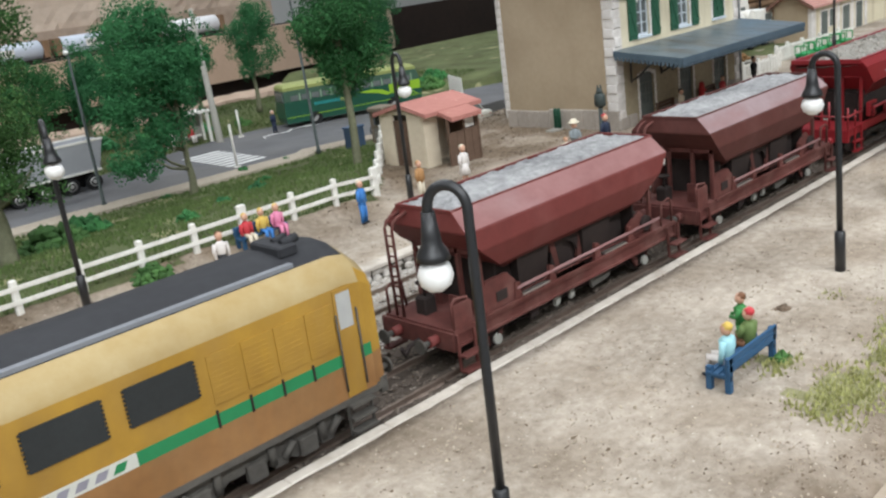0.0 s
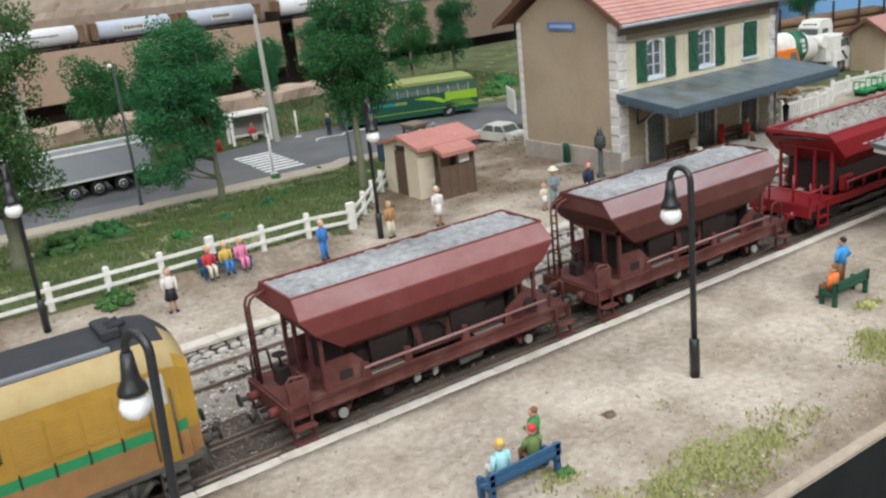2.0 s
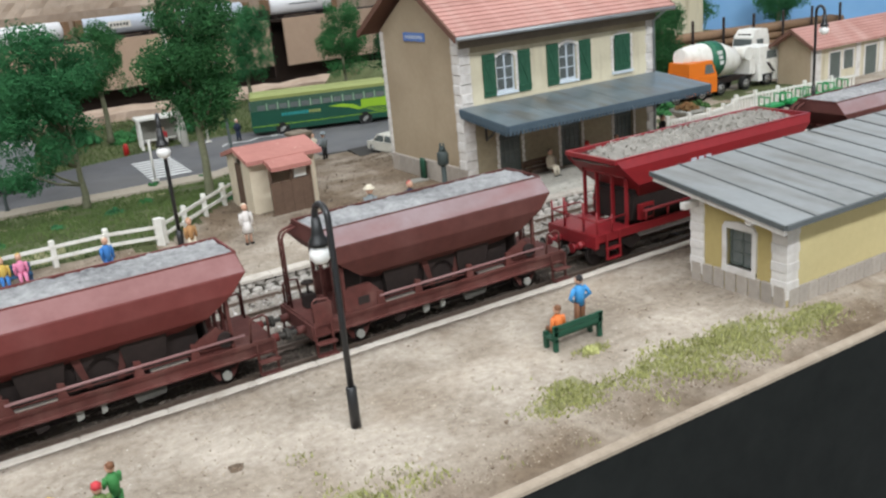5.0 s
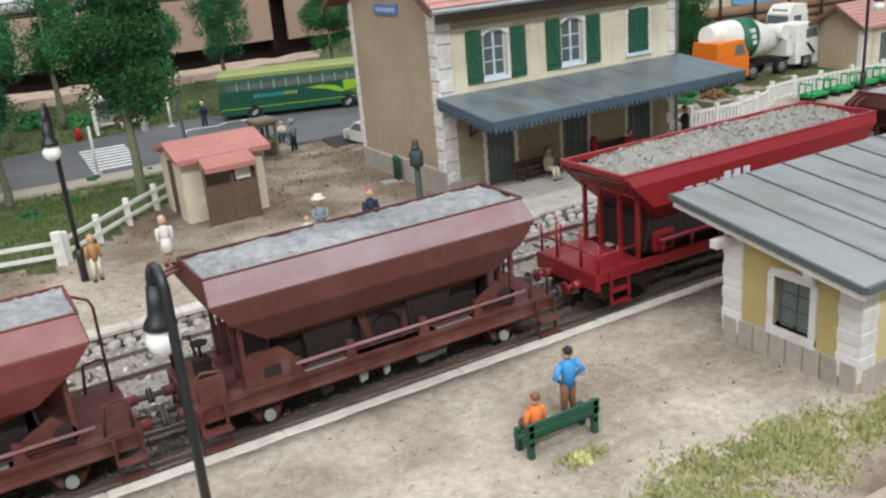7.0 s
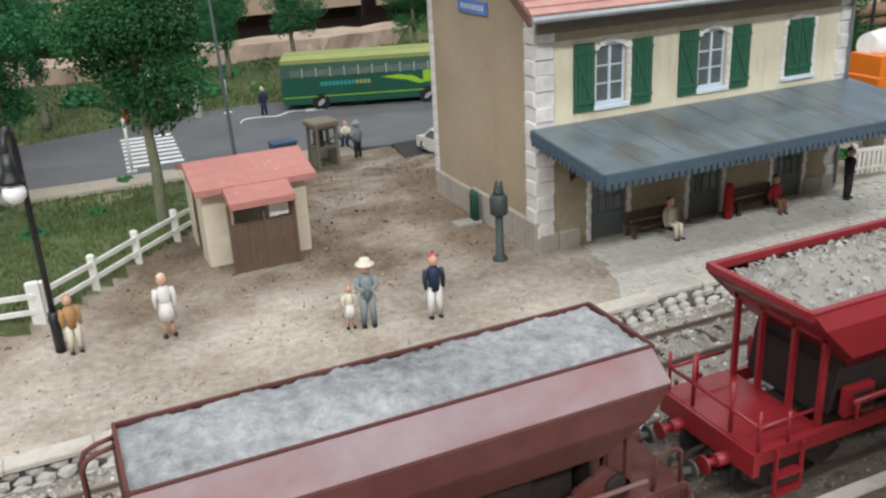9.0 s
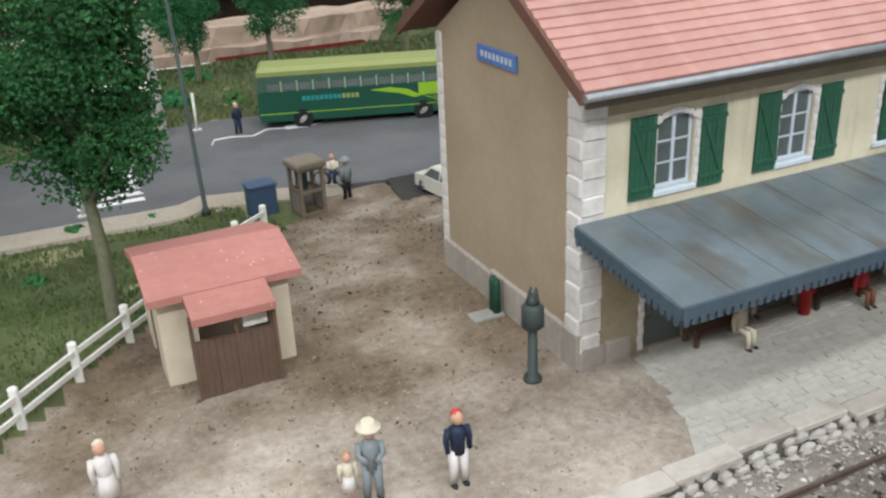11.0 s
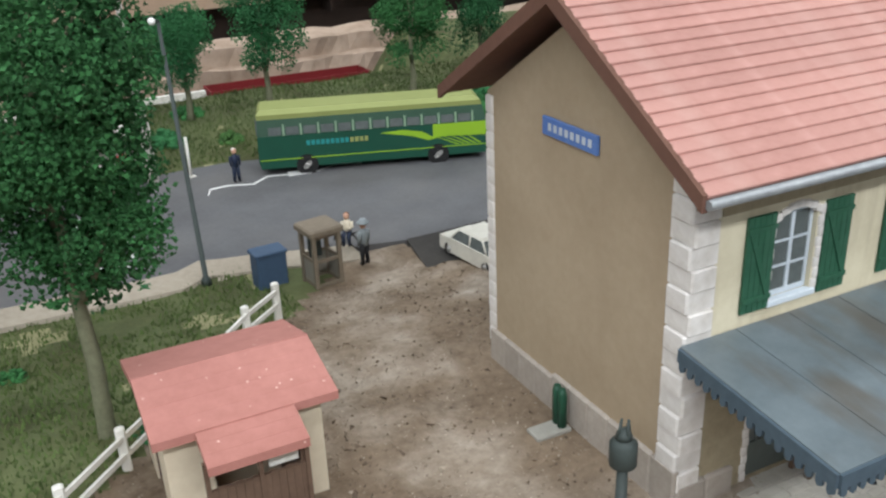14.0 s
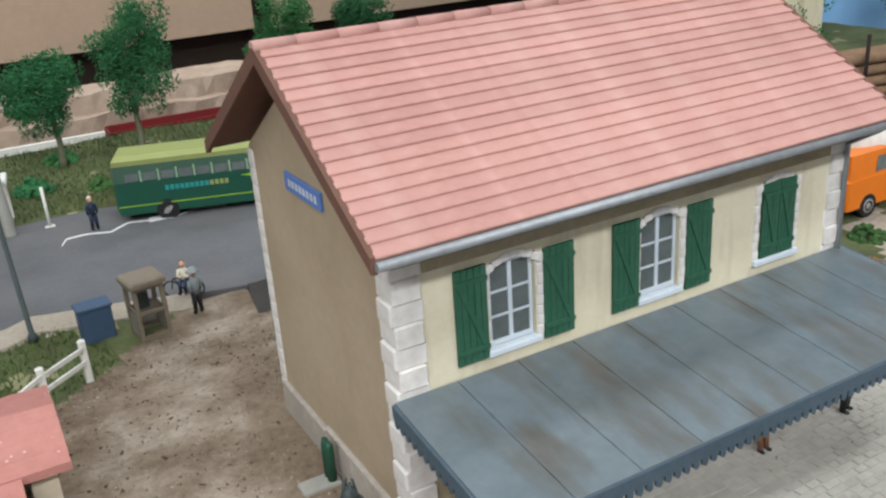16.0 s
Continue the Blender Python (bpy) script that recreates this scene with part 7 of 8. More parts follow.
def tipper():
    v = thing("tipper_lorry", 12.2, 68.6, RZ, 0, "silver tipper lorry trailer with black wheels on the road", "lorry")
    L = 14.5
    b = bmesh.new()
    outer = [[(0, -1.5, 1.5), (L - 0.6, -1.5, 1.5), (L - 0.6, 1.5, 1.5), (0, 1.5, 1.5)], [(0, -1.6, 3.75), (L, -1.6, 3.75), (L, 1.6, 3.75), (0, 1.6, 3.75)],
             [(0.12, -1.48, 3.75), (L - 0.12, -1.48, 3.75), (L - 0.12, 1.48, 3.75), (0.12, 1.48, 3.75)], [(0.12, -1.4, 1.7), (L - 0.7, -1.4, 1.7), (L - 0.7, 1.4, 1.7), (0.12, 1.4, 1.7)]]
    skin(b, outer)
    part("tipper_body", b, SILVER, v)
    for s in (-1, 1):
        b = bmesh.new()
        box(b, -0.05, L + 0.05, s * 1.58 - 0.08, s * 1.58 + 0.08, 3.68, 3.85)
        box(b, -0.05, L - 0.5, s * 1.52 - 0.08, s * 1.52 + 0.08, 1.42, 1.56)
        part("body_rail", b, WHITEP, v)
        for x in (7.6, 9.55, 11.5, 13.3):
            wheel(v, x, s * 1.2, 0.62, 0.5)
        b = bmesh.new()
        box(b, 1, 13.6, s * 0.6 - 0.12, s * 0.6 + 0.12, 0.95, 1.42)
        part("chassis_beam", b, UNDER, v)
    b = bmesh.new()
    box(b, 2.5, 6.6, -1.3, 1.3, 0.6, 1.1)
    part("tool_locker", b, UNDER, v)
    b = bmesh.new()
    cbox(b, -3.6, -0.4, -1.45, 1.45, 0.6, 4.0, 0.2)
    part("cab", b, WHITEP, v)
    for s in (-1, 1):
        wheel(v, -2.4, s * 1.2, 0.62, 0.5)
        wheel(v, 1.4, s * 1.2, 0.62, 0.5)


tipper()


def car():
    v = thing("parked_car", 52.2, 53.3, -0.98, 98, "small ivory saloon car parked behind the station", "car")
    L, W = 4.7, 0.95
    b = bmesh.new()
    skin(b, [[(x, -W * k, z0), (x, -W * k, z1), (x, W * k, z1), (x, W * k, z0)] for x, k, z0, z1 in
             ((-L / 2, 0.86, 0.35, 0.75), (-L / 2 + 0.15, 0.97, 0.25, 0.92), (-1.1, 1, 0.22, 0.98), (1.2, 1, 0.22, 0.98), (L / 2 - 0.15, 0.97, 0.25, 0.9), (L / 2, 0.86, 0.35, 0.75))])
    part("body", b, CARW, v)
    b = bmesh.new()
    skin(b, [[(-1.5, -0.88, 0.96), (1.35, -0.88, 0.96), (1.35, 0.88, 0.96), (-1.5, 0.88, 0.96)], [(-1.05, -0.74, 1.5), (0.8, -0.74, 1.5), (0.8, 0.74, 1.5), (-1.05, 0.74, 1.5)]])
    part("glasshouse", b, GLASSY, v)
    b = bmesh.new()
    skin(b, [[(-1.1, -0.77, 1.48), (0.85, -0.77, 1.48), (0.85, 0.77, 1.48), (-1.1, 0.77, 1.48)], [(-0.95, -0.66, 1.6), (0.7, -0.66, 1.6), (0.7, 0.66, 1.6), (-0.95, 0.66, 1.6)]])
    part("roof", b, CARW, v)
    b = bmesh.new()
    for s in (-1, 1):
        for x0, x1 in ((-1.48, -1.06), (1.33, 0.8), (-0.15, -0.15)):
            tube(b, [(x0, s * 0.87, 0.96), (x1, s * 0.76, 1.5)], 0.05, 5)
    part("window_pillars", b, CARW, v)
    for s in (-1, 1):
        for x in (-1.4, 1.45):
            wheel(v, x, s * 0.82, 0.36, 0.24)
        b = bmesh.new()
        ball(b, (L / 2 - 0.02, s * 0.62, 0.68), 0.13, sx=0.4)
        part("headlight", b, GLOBE, v)
        b = bmesh.new()
        ball(b, (-L / 2 + 0.02, s * 0.62, 0.68), 0.1, sx=0.4)
        part("rear_light", b, REDP, v)
    for x in (-L / 2 - 0.03, L / 2 + 0.03):
        b = bmesh.new()
        tube(b, [(x, -0.8, 0.42), (x, 0.8, 0.42)], 0.07, 6)
        part("bumper", b, STEEL, v)


car()


def mixer():
    v = thing("concrete_mixer_truck", 79.0, 45.2, 0, 0, "white concrete mixer truck with green banded drum", "truck")
    b = bmesh.new()
    box(b, -1, 9.6, -0.6, 0.6, 0.9, 1.3)
    part("chassis", b, UNDER, v)
    for s in (-1, 1):
        for x in (0.8, 2.3, 5.6, 8.5):
            wheel(v, x, s * 1.1, 0.62, 0.5)
    b = bmesh.new()
    tube(b, [(-1.6, 0, 3.9), (-0.2, 0, 3.5), (2.6, 0, 3.1), (4.8, 0, 2.7), (5.6, 0, 2.5)], 1, 20, radii=[0.7, 1.25, 1.65, 1.2, 0.7])
    part("drum", b, WHITEP, v)
    b = bmesh.new()
    tube(b, [(1.1, 0, 3.34), (2.55, 0, 3.11)], 1, 20, radii=[1.53, 1.67])
    part("drum_band", b, mat("green_band_paint", (0.03, 0.16, 0.09), None, 0.5, 2), v)
    b = bmesh.new()
    cbox(b, 7.2, 10.2, -1.4, 1.4, 1.15, 2.2, 0.1)
    cbox(b, 7.2, 7.8, -1.35, 1.35, 0.55, 1.2, 0.04)
    cbox(b, 9.3, 10.2, -1.35, 1.35, 0.45, 1.2, 0.04)
    skin(b, [[(7.25, -1.35, 2.2), (10.15, -1.35, 2.2), (10.15, 1.35, 2.2), (7.25, 1.35, 2.2)], [(7.4, -1.2, 3.6), (9.85, -1.2, 3.6), (9.85, 1.2, 3.6), (7.4, 1.2, 3.6)]])
    part("cab", b, WHITEP, v)
    for s in (-1, 1):
        b = bmesh.new()
        prism(b, [(8.3, 2.35), (9.8, 2.35), (9.6, 3.2), (8.4, 3.2)], s * 1.3 - 0.02, s * 1.33 + 0.02, "y")
        part("side_window", b, GLASSY, v)
    for s in (-1, 1):
        b = bmesh.new()
        prism(b, [(8.2, 2.15), (8.6, 2.15), (9.5, 1.2), (9.1, 1.2)], s * 1.4 - 0.015, s * 1.4 + 0.015, "y")
        part("door_stripe", b, UNDER, v, "dark diagonal stripe")
        for k in range(3):
            b = bmesh.new()
            box(b, 1.65 + 0.1 * k, 2.05 + 0.1 * k, s * 1.55 - 0.12, s * 1.55 + 0.12, 3.75 - 0.45 * k, 4.05 - 0.45 * k)
            part("drum_mark", b, ROADPAINT, v, "white plain mark")
    b = bmesh.new()
    box(b, 6.3, 7.1, -1.1, 1.1, 1.3, 2.6)
    tube(b, [(6.4, -0.9, 3.2), (6.4, 0.9, 3.2)], 0.6, 12)
    part("water_tank", b, WHITEP, v)
    o = thing("orange_truck", 76.6, 44.6, 0, 0, "orange truck cab parked beside the concrete mixer", "truck")
    b = bmesh.new()
    cbox(b, 0, 3.6, -1.35, 1.35, 0.6, 2.2, 0.1)
    skin(b, [[(0.1, -1.3, 2.2), (3.5, -1.3, 2.2), (3.5, 1.3, 2.2), (0.1, 1.3, 2.2)], [(0.2, -1.2, 3.4), (3.0, -1.2, 3.4), (3.0, 1.2, 3.4), (0.2, 1.2, 3.4)]])
    part("cab", b, ORANGEV, o)
    for s in (-1, 1):
        b = bmesh.new()
        prism(b, [(2.0, 2.3), (3.2, 2.3), (2.9, 3.1), (2.1, 3.1)], s * 1.28 - 0.02, s * 1.3 + 0.02, "y")
        part("side_window", b, GLASSY, o)
    b = bmesh.new()
    box(b, -5, 0.2, -1.2, 1.2, 0.9, 1.4)
    part("chassis", b, UNDER, o)
    for s in (-1, 1):
        for x in (1.6, -1.6):
            wheel(o, x, s * 1.15, 0.62, 0.5)
    w = thing("log_truck", 91.5, 50.4, 0, 0, "white truck with stacked timber logs", "truck")
    b = bmesh.new()
    cbox(b, 0, 2.7, -1.3, 1.3, 0.6, 2.4, 0.12)
    skin(b, [[(0.05, -1.27, 2.4), (2.65, -1.27, 2.4), (2.65, 1.27, 2.4), (0.05, 1.27, 2.4)], [(0.25, -1.22, 3.7), (2.6, -1.22, 3.7), (2.6, 1.22, 3.7), (0.25, 1.22, 3.7)], [(0.8, -1.1, 4.4), (2.5, -1.1, 4.4), (2.5, 1.1, 4.4), (0.8, 1.1, 4.4)]])
    part("cab", b, WHITEP, w)
    b = bmesh.new()
    skin(b, [[(0.0, -1.1, 2.6), (0.1, -1.1, 2.6), (0.1, 1.1, 2.6), (0.0, 1.1, 2.6)], [(0.16, -1.1, 3.55), (0.28, -1.1, 3.55), (0.28, 1.1, 3.55), (0.16, 1.1, 3.55)]])
    part("windscreen", b, GLASSY, w)
    b = bmesh.new()
    box(b, -0.05, 0.02, -1.1, 1.1, 1.7, 1.95)
    part("grille", b, UNDER, w)
    b = bmesh.new()
    prism(b, [(0.7, 2.7), (1.7, 2.7), (1.7, 3.5), (0.8, 3.5)], -1.29, -1.2, "y")
    part("side_window", b, GLASSY, w)
    for k in range(4):
        b = bmesh.new()
        box(b, 0.4, 0.6, -0.75 + 0.42 * k, -0.5 + 0.42 * k, 3.85, 4.05)
        part("roof_lamp", b, UNDER, w)
    for s in (-1, 1):
        for x in (1.0,):
            wheel(w, x, s * 1.2, 0.6, 0.5)


mixer()

lp = thing("log_stack", 101, 60, 0, -12, "stacks of brown timber logs between upright stakes", "logs")
for i in range(5):
    for j in range(4 - (i > 2)):
        b = bmesh.new()
        y, z = i * 0.9 - 1.8, 0.5 + j * 0.85
        tube(b, [(-16 + random.uniform(-0.5, 0.5), y, z), (14 + random.uniform(-0.5, 0.5), y, z)], 0.42, 8)
        part("log", b, LOGM, lp)
for x in span(-15, 13, 4):
    b = bmesh.new()
    tube(b, [(x, -2.6, 0), (x, -2.6, 5)], 0.16, 6)
    part("stake", b, UNDER, lp)
hb = thing("beige_block", 104, 70, 0, 0, "tall plain beige building block beyond the station", "building")
b = bmesh.new()
box(b, -4.5, 1.6, -1.4, 4, -1.5, 11)
part("wall", b, CREAM, hb)
b = bmesh.new()
box(b, -4.8, 1.9, -1.7, 4.3, 11, 11.5)
part("roof_slab", b, ZINC, hb)


def far_house():
    h = thing("goods_shed", 88.6, 39.7, 0, 0, "low tan goods shed with pink tiled roof and white quoins", "building")
    L, D = 24.0, 3.9
    b = bmesh.new()
    box(b, 0, 0.3, 0, D, 0, 3.3)
    prism(b, [(0, 3.3), (D, 3.3), (D, 3.65), (D / 2, 4.95), (0, 3.65)], 0, 0.3)
    part("gable_wall", b, GABLE, h)
    b = bmesh.new()
    box(b, 0.3, L, 0, 0.3, 0, 3.3)
    part("front_wall", b, CREAM, h)
    b = bmesh.new()
    box(b, 0.3, L, D - 0.3, D, 0, 3.3)
    part("back_wall", b, CREAM, h)
    for y0, z0, y1, z1 in ((-0.6, 3.3, D / 2, 5.0), (D + 0.6, 3.3, D / 2, 5.0)):
        for i in range(8):
            f0, f1 = i / 8, (i + 1) / 8
            b = bmesh.new()
            prism(b, [(y0 + f0 * (y1 - y0), z0 + f0 * (z1 - z0)), (y0 + f0 * (y1 - y0), z0 + f0 * (z1 - z0) + 0.22), (y0 + f1 * (y1 - y0), z0 + f1 * (z1 - z0) + 0.16), (y0 + f1 * (y1 - y0), z0 + f1 * (z1 - z0))], -0.8, L)
            part("tile_course", b, TILE, h)
    b = bmesh.new()
    for s in (-1, 1):
        prism(b, [(D / 2 + s * (D / 2 + 0.65), 3.15), (D / 2 + s * (D / 2 + 0.65), 3.5), (D / 2, 5.15), (D / 2, 4.85)], -0.92, -0.78)
    part("barge_board", b, TILESIDE, h)
    for x0, x1 in ((0, 0.9), (6.0, 6.6), (9.5, 10.1), (13, 13.6)):
        b = bmesh.new()
        box(b, x0 - 0.06, x1, -0.08, 0.3, 0, 3.3)
        part("quoin_strip", b, QUOIN, h)
    for x0, x1, z0 in ((2.2, 3.6, 0), (4.2, 5.5, 1.0), (7.4, 9.0, 0.0), (10.8, 12.3, 0)):
        b = bmesh.new()
        box(b, x0 - 0.2, x1 + 0.2, -0.05, 0.2, z0, 2.9)
        box(b, x0, x1, -0.08, -0.04, z0 + 0.05, 2.7, 1)
        part("door", b, [QUOIN, DOORGREY], h)


far_house()

# white curved railing, planter, baggage carts
wf = thing("white_railing", 0, 0, 0, label="white plastic garden railing curving beside the station", category="fence")
pts = [(65.6, 34.9), (67.5, 34.6), (69.6, 34.6), (71.6, 35.0), (73.5, 35.7), (75.0, 36.7), (77.5, 36.9), (80, 36.7), (83, 36.4), (86, 36.0), (89, 35.7)]
for i in range(len(pts) - 1):
    (x0, y0), (x1, y1) = pts[i], pts[i + 1]
    n = 7
    b = bmesh.new()
    d = Vector((x1 - x0, y1 - y0, 0))
    ang_ = math.atan2(d.y, d.x)
    b.free()
    turn_ = math.degrees(ang_)
    bits = [("picket", (k / n * d.length, k / n * d.length + 0.17, -0.04, 0.04, 0, 1.35)) for k in range(n)]
    bits += [("rail", (0.0, d.length, -0.07, 0.07, z, z + 0.14)) for z in (0.25, 1.15)] + [("post", (-0.12, 0.12, -0.12, 0.12, 0, 1.6))]
    for nm, bb in bits:
        q = bmesh.new()
        box(q, *bb)
        o = part(nm, q, WHITEP, wf, at=(x0, y0, -0.02))
        o.rotation_euler = (0, 0, ang_)
pn = thing("flower_planter", 70.8, 37.9, -0.05, 0, "round cream stone planter with reddish flowers", "planter")
b = bmesh.new()
tube(b, [(0, 0, 0), (0, 0, 0.3), (0, 0, 0.9), (0, 0, 1.05), (0, 0, 0.95)], 1, 16, radii=[0.7, 0.75, 1.3, 1.45, 1.2])
part("bowl", b, CONC, pn)
b = bmesh.new()
for i in range(60):
    a, r = random.uniform(0, 6.28), random.uniform(0, 1.0)
    ball(b, (r * math.cos(a), r * math.sin(a), 1.0 + random.uniform(0, 0.5) * (1.2 - r)), 0.16, sub=1, jag=0.3)
part("flowers", b, mat("russet_flowers", (0.22, 0.09, 0.04), (0.1, 0.08, 0.03), 0.9, 5, vary=0.4), pn)
for x in (77.6, 80.2, 83.0, 85.6):
    c = thing("baggage_cart", x, 35.3, 0, 4, "small green baggage cart on the far platform", "cart", "baggage carts")
    b = bmesh.new()
    box(b, -1.0, 1.0, -0.5, 0.5, 0.35, 0.55)
    part("deck", b, BRIGHTGREEN, c)
    for q in (-1, 1):
        b = bmesh.new()
        for y in (-0.5, 0, 0.5):
            tube(b, [(q, y, 0.5), (q, y, 1.25)], 0.05, 5)
        tube(b, [(q, -0.5, 1.25), (q, 0.5, 1.25)], 0.06, 5)
        part("end_rail", b, BRIGHTGREEN, c)
    for q in (-0.7, 0.7):
        b = bmesh.new()
        tube(b, [(q, -0.5, 0.2), (q, 0.5, 0.2)], 0.2, 8)
        part("wheel_pair", b, RUBBER, c)
wb = thing("white_board_fence", 61.5, 62.5, RZ, 62, "white slatted fence panel by the road", "fence")
for i in range(9):
    b = bmesh.new()
    box(b, i * 0.5, i * 0.5 + 0.36, -0.05, 0.05, 0, 2.3)
    part("slat", b, WHITEP, wb)

# ---- trees ----
def tree(x, y, z, h, lobes, m, seed, label, trunk=0.35, n=1300, size=0.36, lean=(0, 0)):
    """lobes: (dx, dy, height, rx, rz) of the crown's clumps."""
    rnd = random.Random(seed)
    t = thing("tree", x, y, z, 0, label, "tree", "model trees")
    b = bmesh.new()
    top = max(l[2] for l in lobes)
    low = min(l[2] - l[4] for l in lobes)
    mid = (low + top) / 2
    tube(b, [(0, 0, -0.4), (0.03, 0, 0.3), (lean[0] * 0.5 + 0.1, lean[1] * 0.5, low * 0.6), (lean[0], lean[1], low + 0.5), (lean[0], lean[1], top)], trunk, 7,
         radii=[trunk * 1.35, trunk, trunk * 0.85, trunk * 0.7, trunk * 0.2])
    for dx, dy, hz, rx, rz in lobes:
        for q in range(2):
            e = (dx + rnd.uniform(-0.4, 0.4) * rx, dy + rnd.uniform(-0.4, 0.4) * rx, hz + rnd.uniform(-0.2, 0.5) * rz)
            s = (lean[0], lean[1], max(low, hz - rz * 1.2))
            tube(b, [s, ((s[0] + e[0]) / 2, (s[1] + e[1]) / 2, (s[2] + e[2]) / 2 - 0.3), e], 0.1, 5, radii=[trunk * 0.45, trunk * 0.3, trunk * 0.12])
    part("trunk", b, BARK, t)
    vs, fs = [], []
    ico = [(0, 0, 1), (0.94, 0, -0.33), (-0.47, 0.82, -0.33), (-0.47, -0.82, -0.33)]
    tri = [(0, 1, 2), (0, 2, 3), (0, 3, 1), (1, 3, 2)]
    tot = sum(l[3] ** 2 * l[4] for l in lobes)
    for dx, dy, hz, rx, rz in lobes:
        k = int(n * rx ** 2 * rz / tot / 5.2) + 7
        for _ in range(k):
            d = Vector((rnd.gauss(0, 1), rnd.gauss(0, 1), rnd.gauss(0, 1))).normalized()
            r = rnd.uniform(0.3, 1.0) ** 0.5
            bump_ = 0.92 + 0.75 * noise.noise((d.x * 2.0 + seed, d.y * 2.0, d.z * 2.0 + hz))
            c = Vector((dx + d.x * rx * r * bump_, dy + d.y * rx * r * bump_, hz + d.z * rz * r * bump_))
            if noise.noise((c.x * 0.6 + seed, c.y * 0.6, c.z * 0.6)) < -0.16:
                continue
            cr = size * rnd.uniform(1.2, 3.0)
            for g in range(int(60 * (cr / size / 2) ** 2) + 12):
                q = Vector((rnd.gauss(0, 1), rnd.gauss(0, 1), rnd.gauss(0, 0.85)))
                o = c + q.normalized() * cr * rnd.uniform(0.35, 1.0) ** 0.6
                s = size * rnd.uniform(0.12, 0.36)
                rot = Euler((rnd.uniform(0, 6), rnd.uniform(0, 6), rnd.uniform(0, 6))).to_matrix()
                base = len(vs)
                vs += [(o + rot @ Vector(p) * s * rnd.uniform(0.6, 1.25)) * C for p in ico]
                fs += [tuple(base + i for i in f) for f in tri]
    me = bpy.data.meshes.new("crown")
    me.from_pydata(vs, [], fs)
    me.materials.append(m)
    o = new("crown", me)
    o.parent = t
    return t


GT = "model tree with clumped green foliage on a thin trunk"
tree(28.0, 56.6, -1.1, 14, [(-1.9, 0, 8.4, 3.0, 2.8), (0.4, 0.3, 9.4, 2.4, 2.6), (-1.5, 0, 11.6, 2.3, 1.9), (-3.6, -0.8, 3.3, 2.2, 1.6), (-4.0, 0, 7.0, 1.9, 1.9), (0.0, 0.4, 5.8, 1.7, 1.4), (-1.9, -0.4, 4.6, 1.6, 1.3)], LEAF3, 21, "large bushy model tree with dark green foliage on the grass bank", 0.3, 2500)
tree(34.1, 45.4, 0.0, 14, [(0.4, 0, 8.0, 2.4, 2.7), (0.5, 0, 11.2, 2.7, 2.6), (0.2, 0, 6.2, 1.6, 1.4), (1.0, 0.3, 13.4, 2.2, 1.7), (-1.2, -0.3, 9.6, 1.8, 2.0), (1.7, 0.3, 8.0, 1.4, 1.6)], LEAF, 22, "tall model tree with dense green foliage beside the white fence", 0.3, 2400)
tree(12.2, 47.3, 0.2, 15, [(0.3, 0, 6.2, 3.0, 2.6), (-0.5, 0, 9.6, 3.2, 2.8), (0.8, 0, 12.6, 3.0, 2.6), (-2.6, 0, 5.2, 2.4, 2.0), (1.6, -0.4, 4.0, 1.6, 1.3), (-3, 0, 12, 2.6, 2.4)], LEAF2, 23, "tall yellowish green model tree beside the fence", 0.5, 2300)
tree(24.6, 75.5, -0.6, 9, [(0.6, 0, 5.6, 2.2, 2.4), (-0.2, 0, 8.0, 1.7, 1.8), (1.6, 0, 7.4, 1.5, 1.5)], LEAF, 24, GT, 0.3, 900)
tree(30.0, 77.0, -0.5, 9, [(0, 0, 5.8, 2.0, 2.6), (0.6, 0, 8.4, 1.6, 1.6)], LEAF3, 25, GT, 0.3, 800)
tree(35.0, 80.0, 0, 9, [(0, 0, 6.5, 2.3, 2.6), (0.6, 0, 9.4, 1.9, 1.7)], LEAF, 31, GT, 0.3, 900)
tree(45.6, 85.5, 0, 9, [(-0.6, 0, 4.4, 2.0, 2.2), (-1.8, 0, 5.4, 1.7, 1.7), (0.6, 0, 6.3, 1.7, 1.6)], LEAF3, 26, GT, 0.26, 900)
tree(50.8, 82.5, 0.1, 9, [(0.6, 0, 4.6, 1.9, 1.8), (0.3, 0, 7.2, 2.6, 2.4), (1.4, 0, 9.4, 1.9, 1.6)], LEAF3, 27, GT, 0.26, 1000)
tree(62.4, 82.5, 0.1, 9, [(0.3, 0, 4.0, 2.4, 2.0), (0.3, 0, 6.7, 2.7, 2.2), (0.8, 0, 8.9, 1.9, 1.6)], LEAF, 28, GT, 0.26, 1100)
tree(68.5, 82.5, 0.1, 9, [(0, 0, 5.0, 2.2, 2.2), (0.6, 0, 8.0, 2.0, 2.0)], LEAF3, 29, GT, 0.26, 800)
tree(83.5, 53.2, -0.2, 9, [(0, 0, 3.4, 1.9, 2.0), (0.2, 0, 6.0, 1.7, 2.2)], LEAF, 32, "green model tree behind the station", 0.3, 900)
tree(116, 82.0, -1, 9, [(0, 0, 5.6, 4.6, 4.0), (1, 0, 10, 4.2, 3.5)], LEAF, 33, "large dark green model tree before the blue backdrop", 0.5, 1300, 0.5)
tree(134, 80.0, -1, 9, [(0, 0, 5.0, 3.6, 2.6)], LEAF3, 34, "dark green model tree before the blue backdrop", 0.4, 700, 0.5)

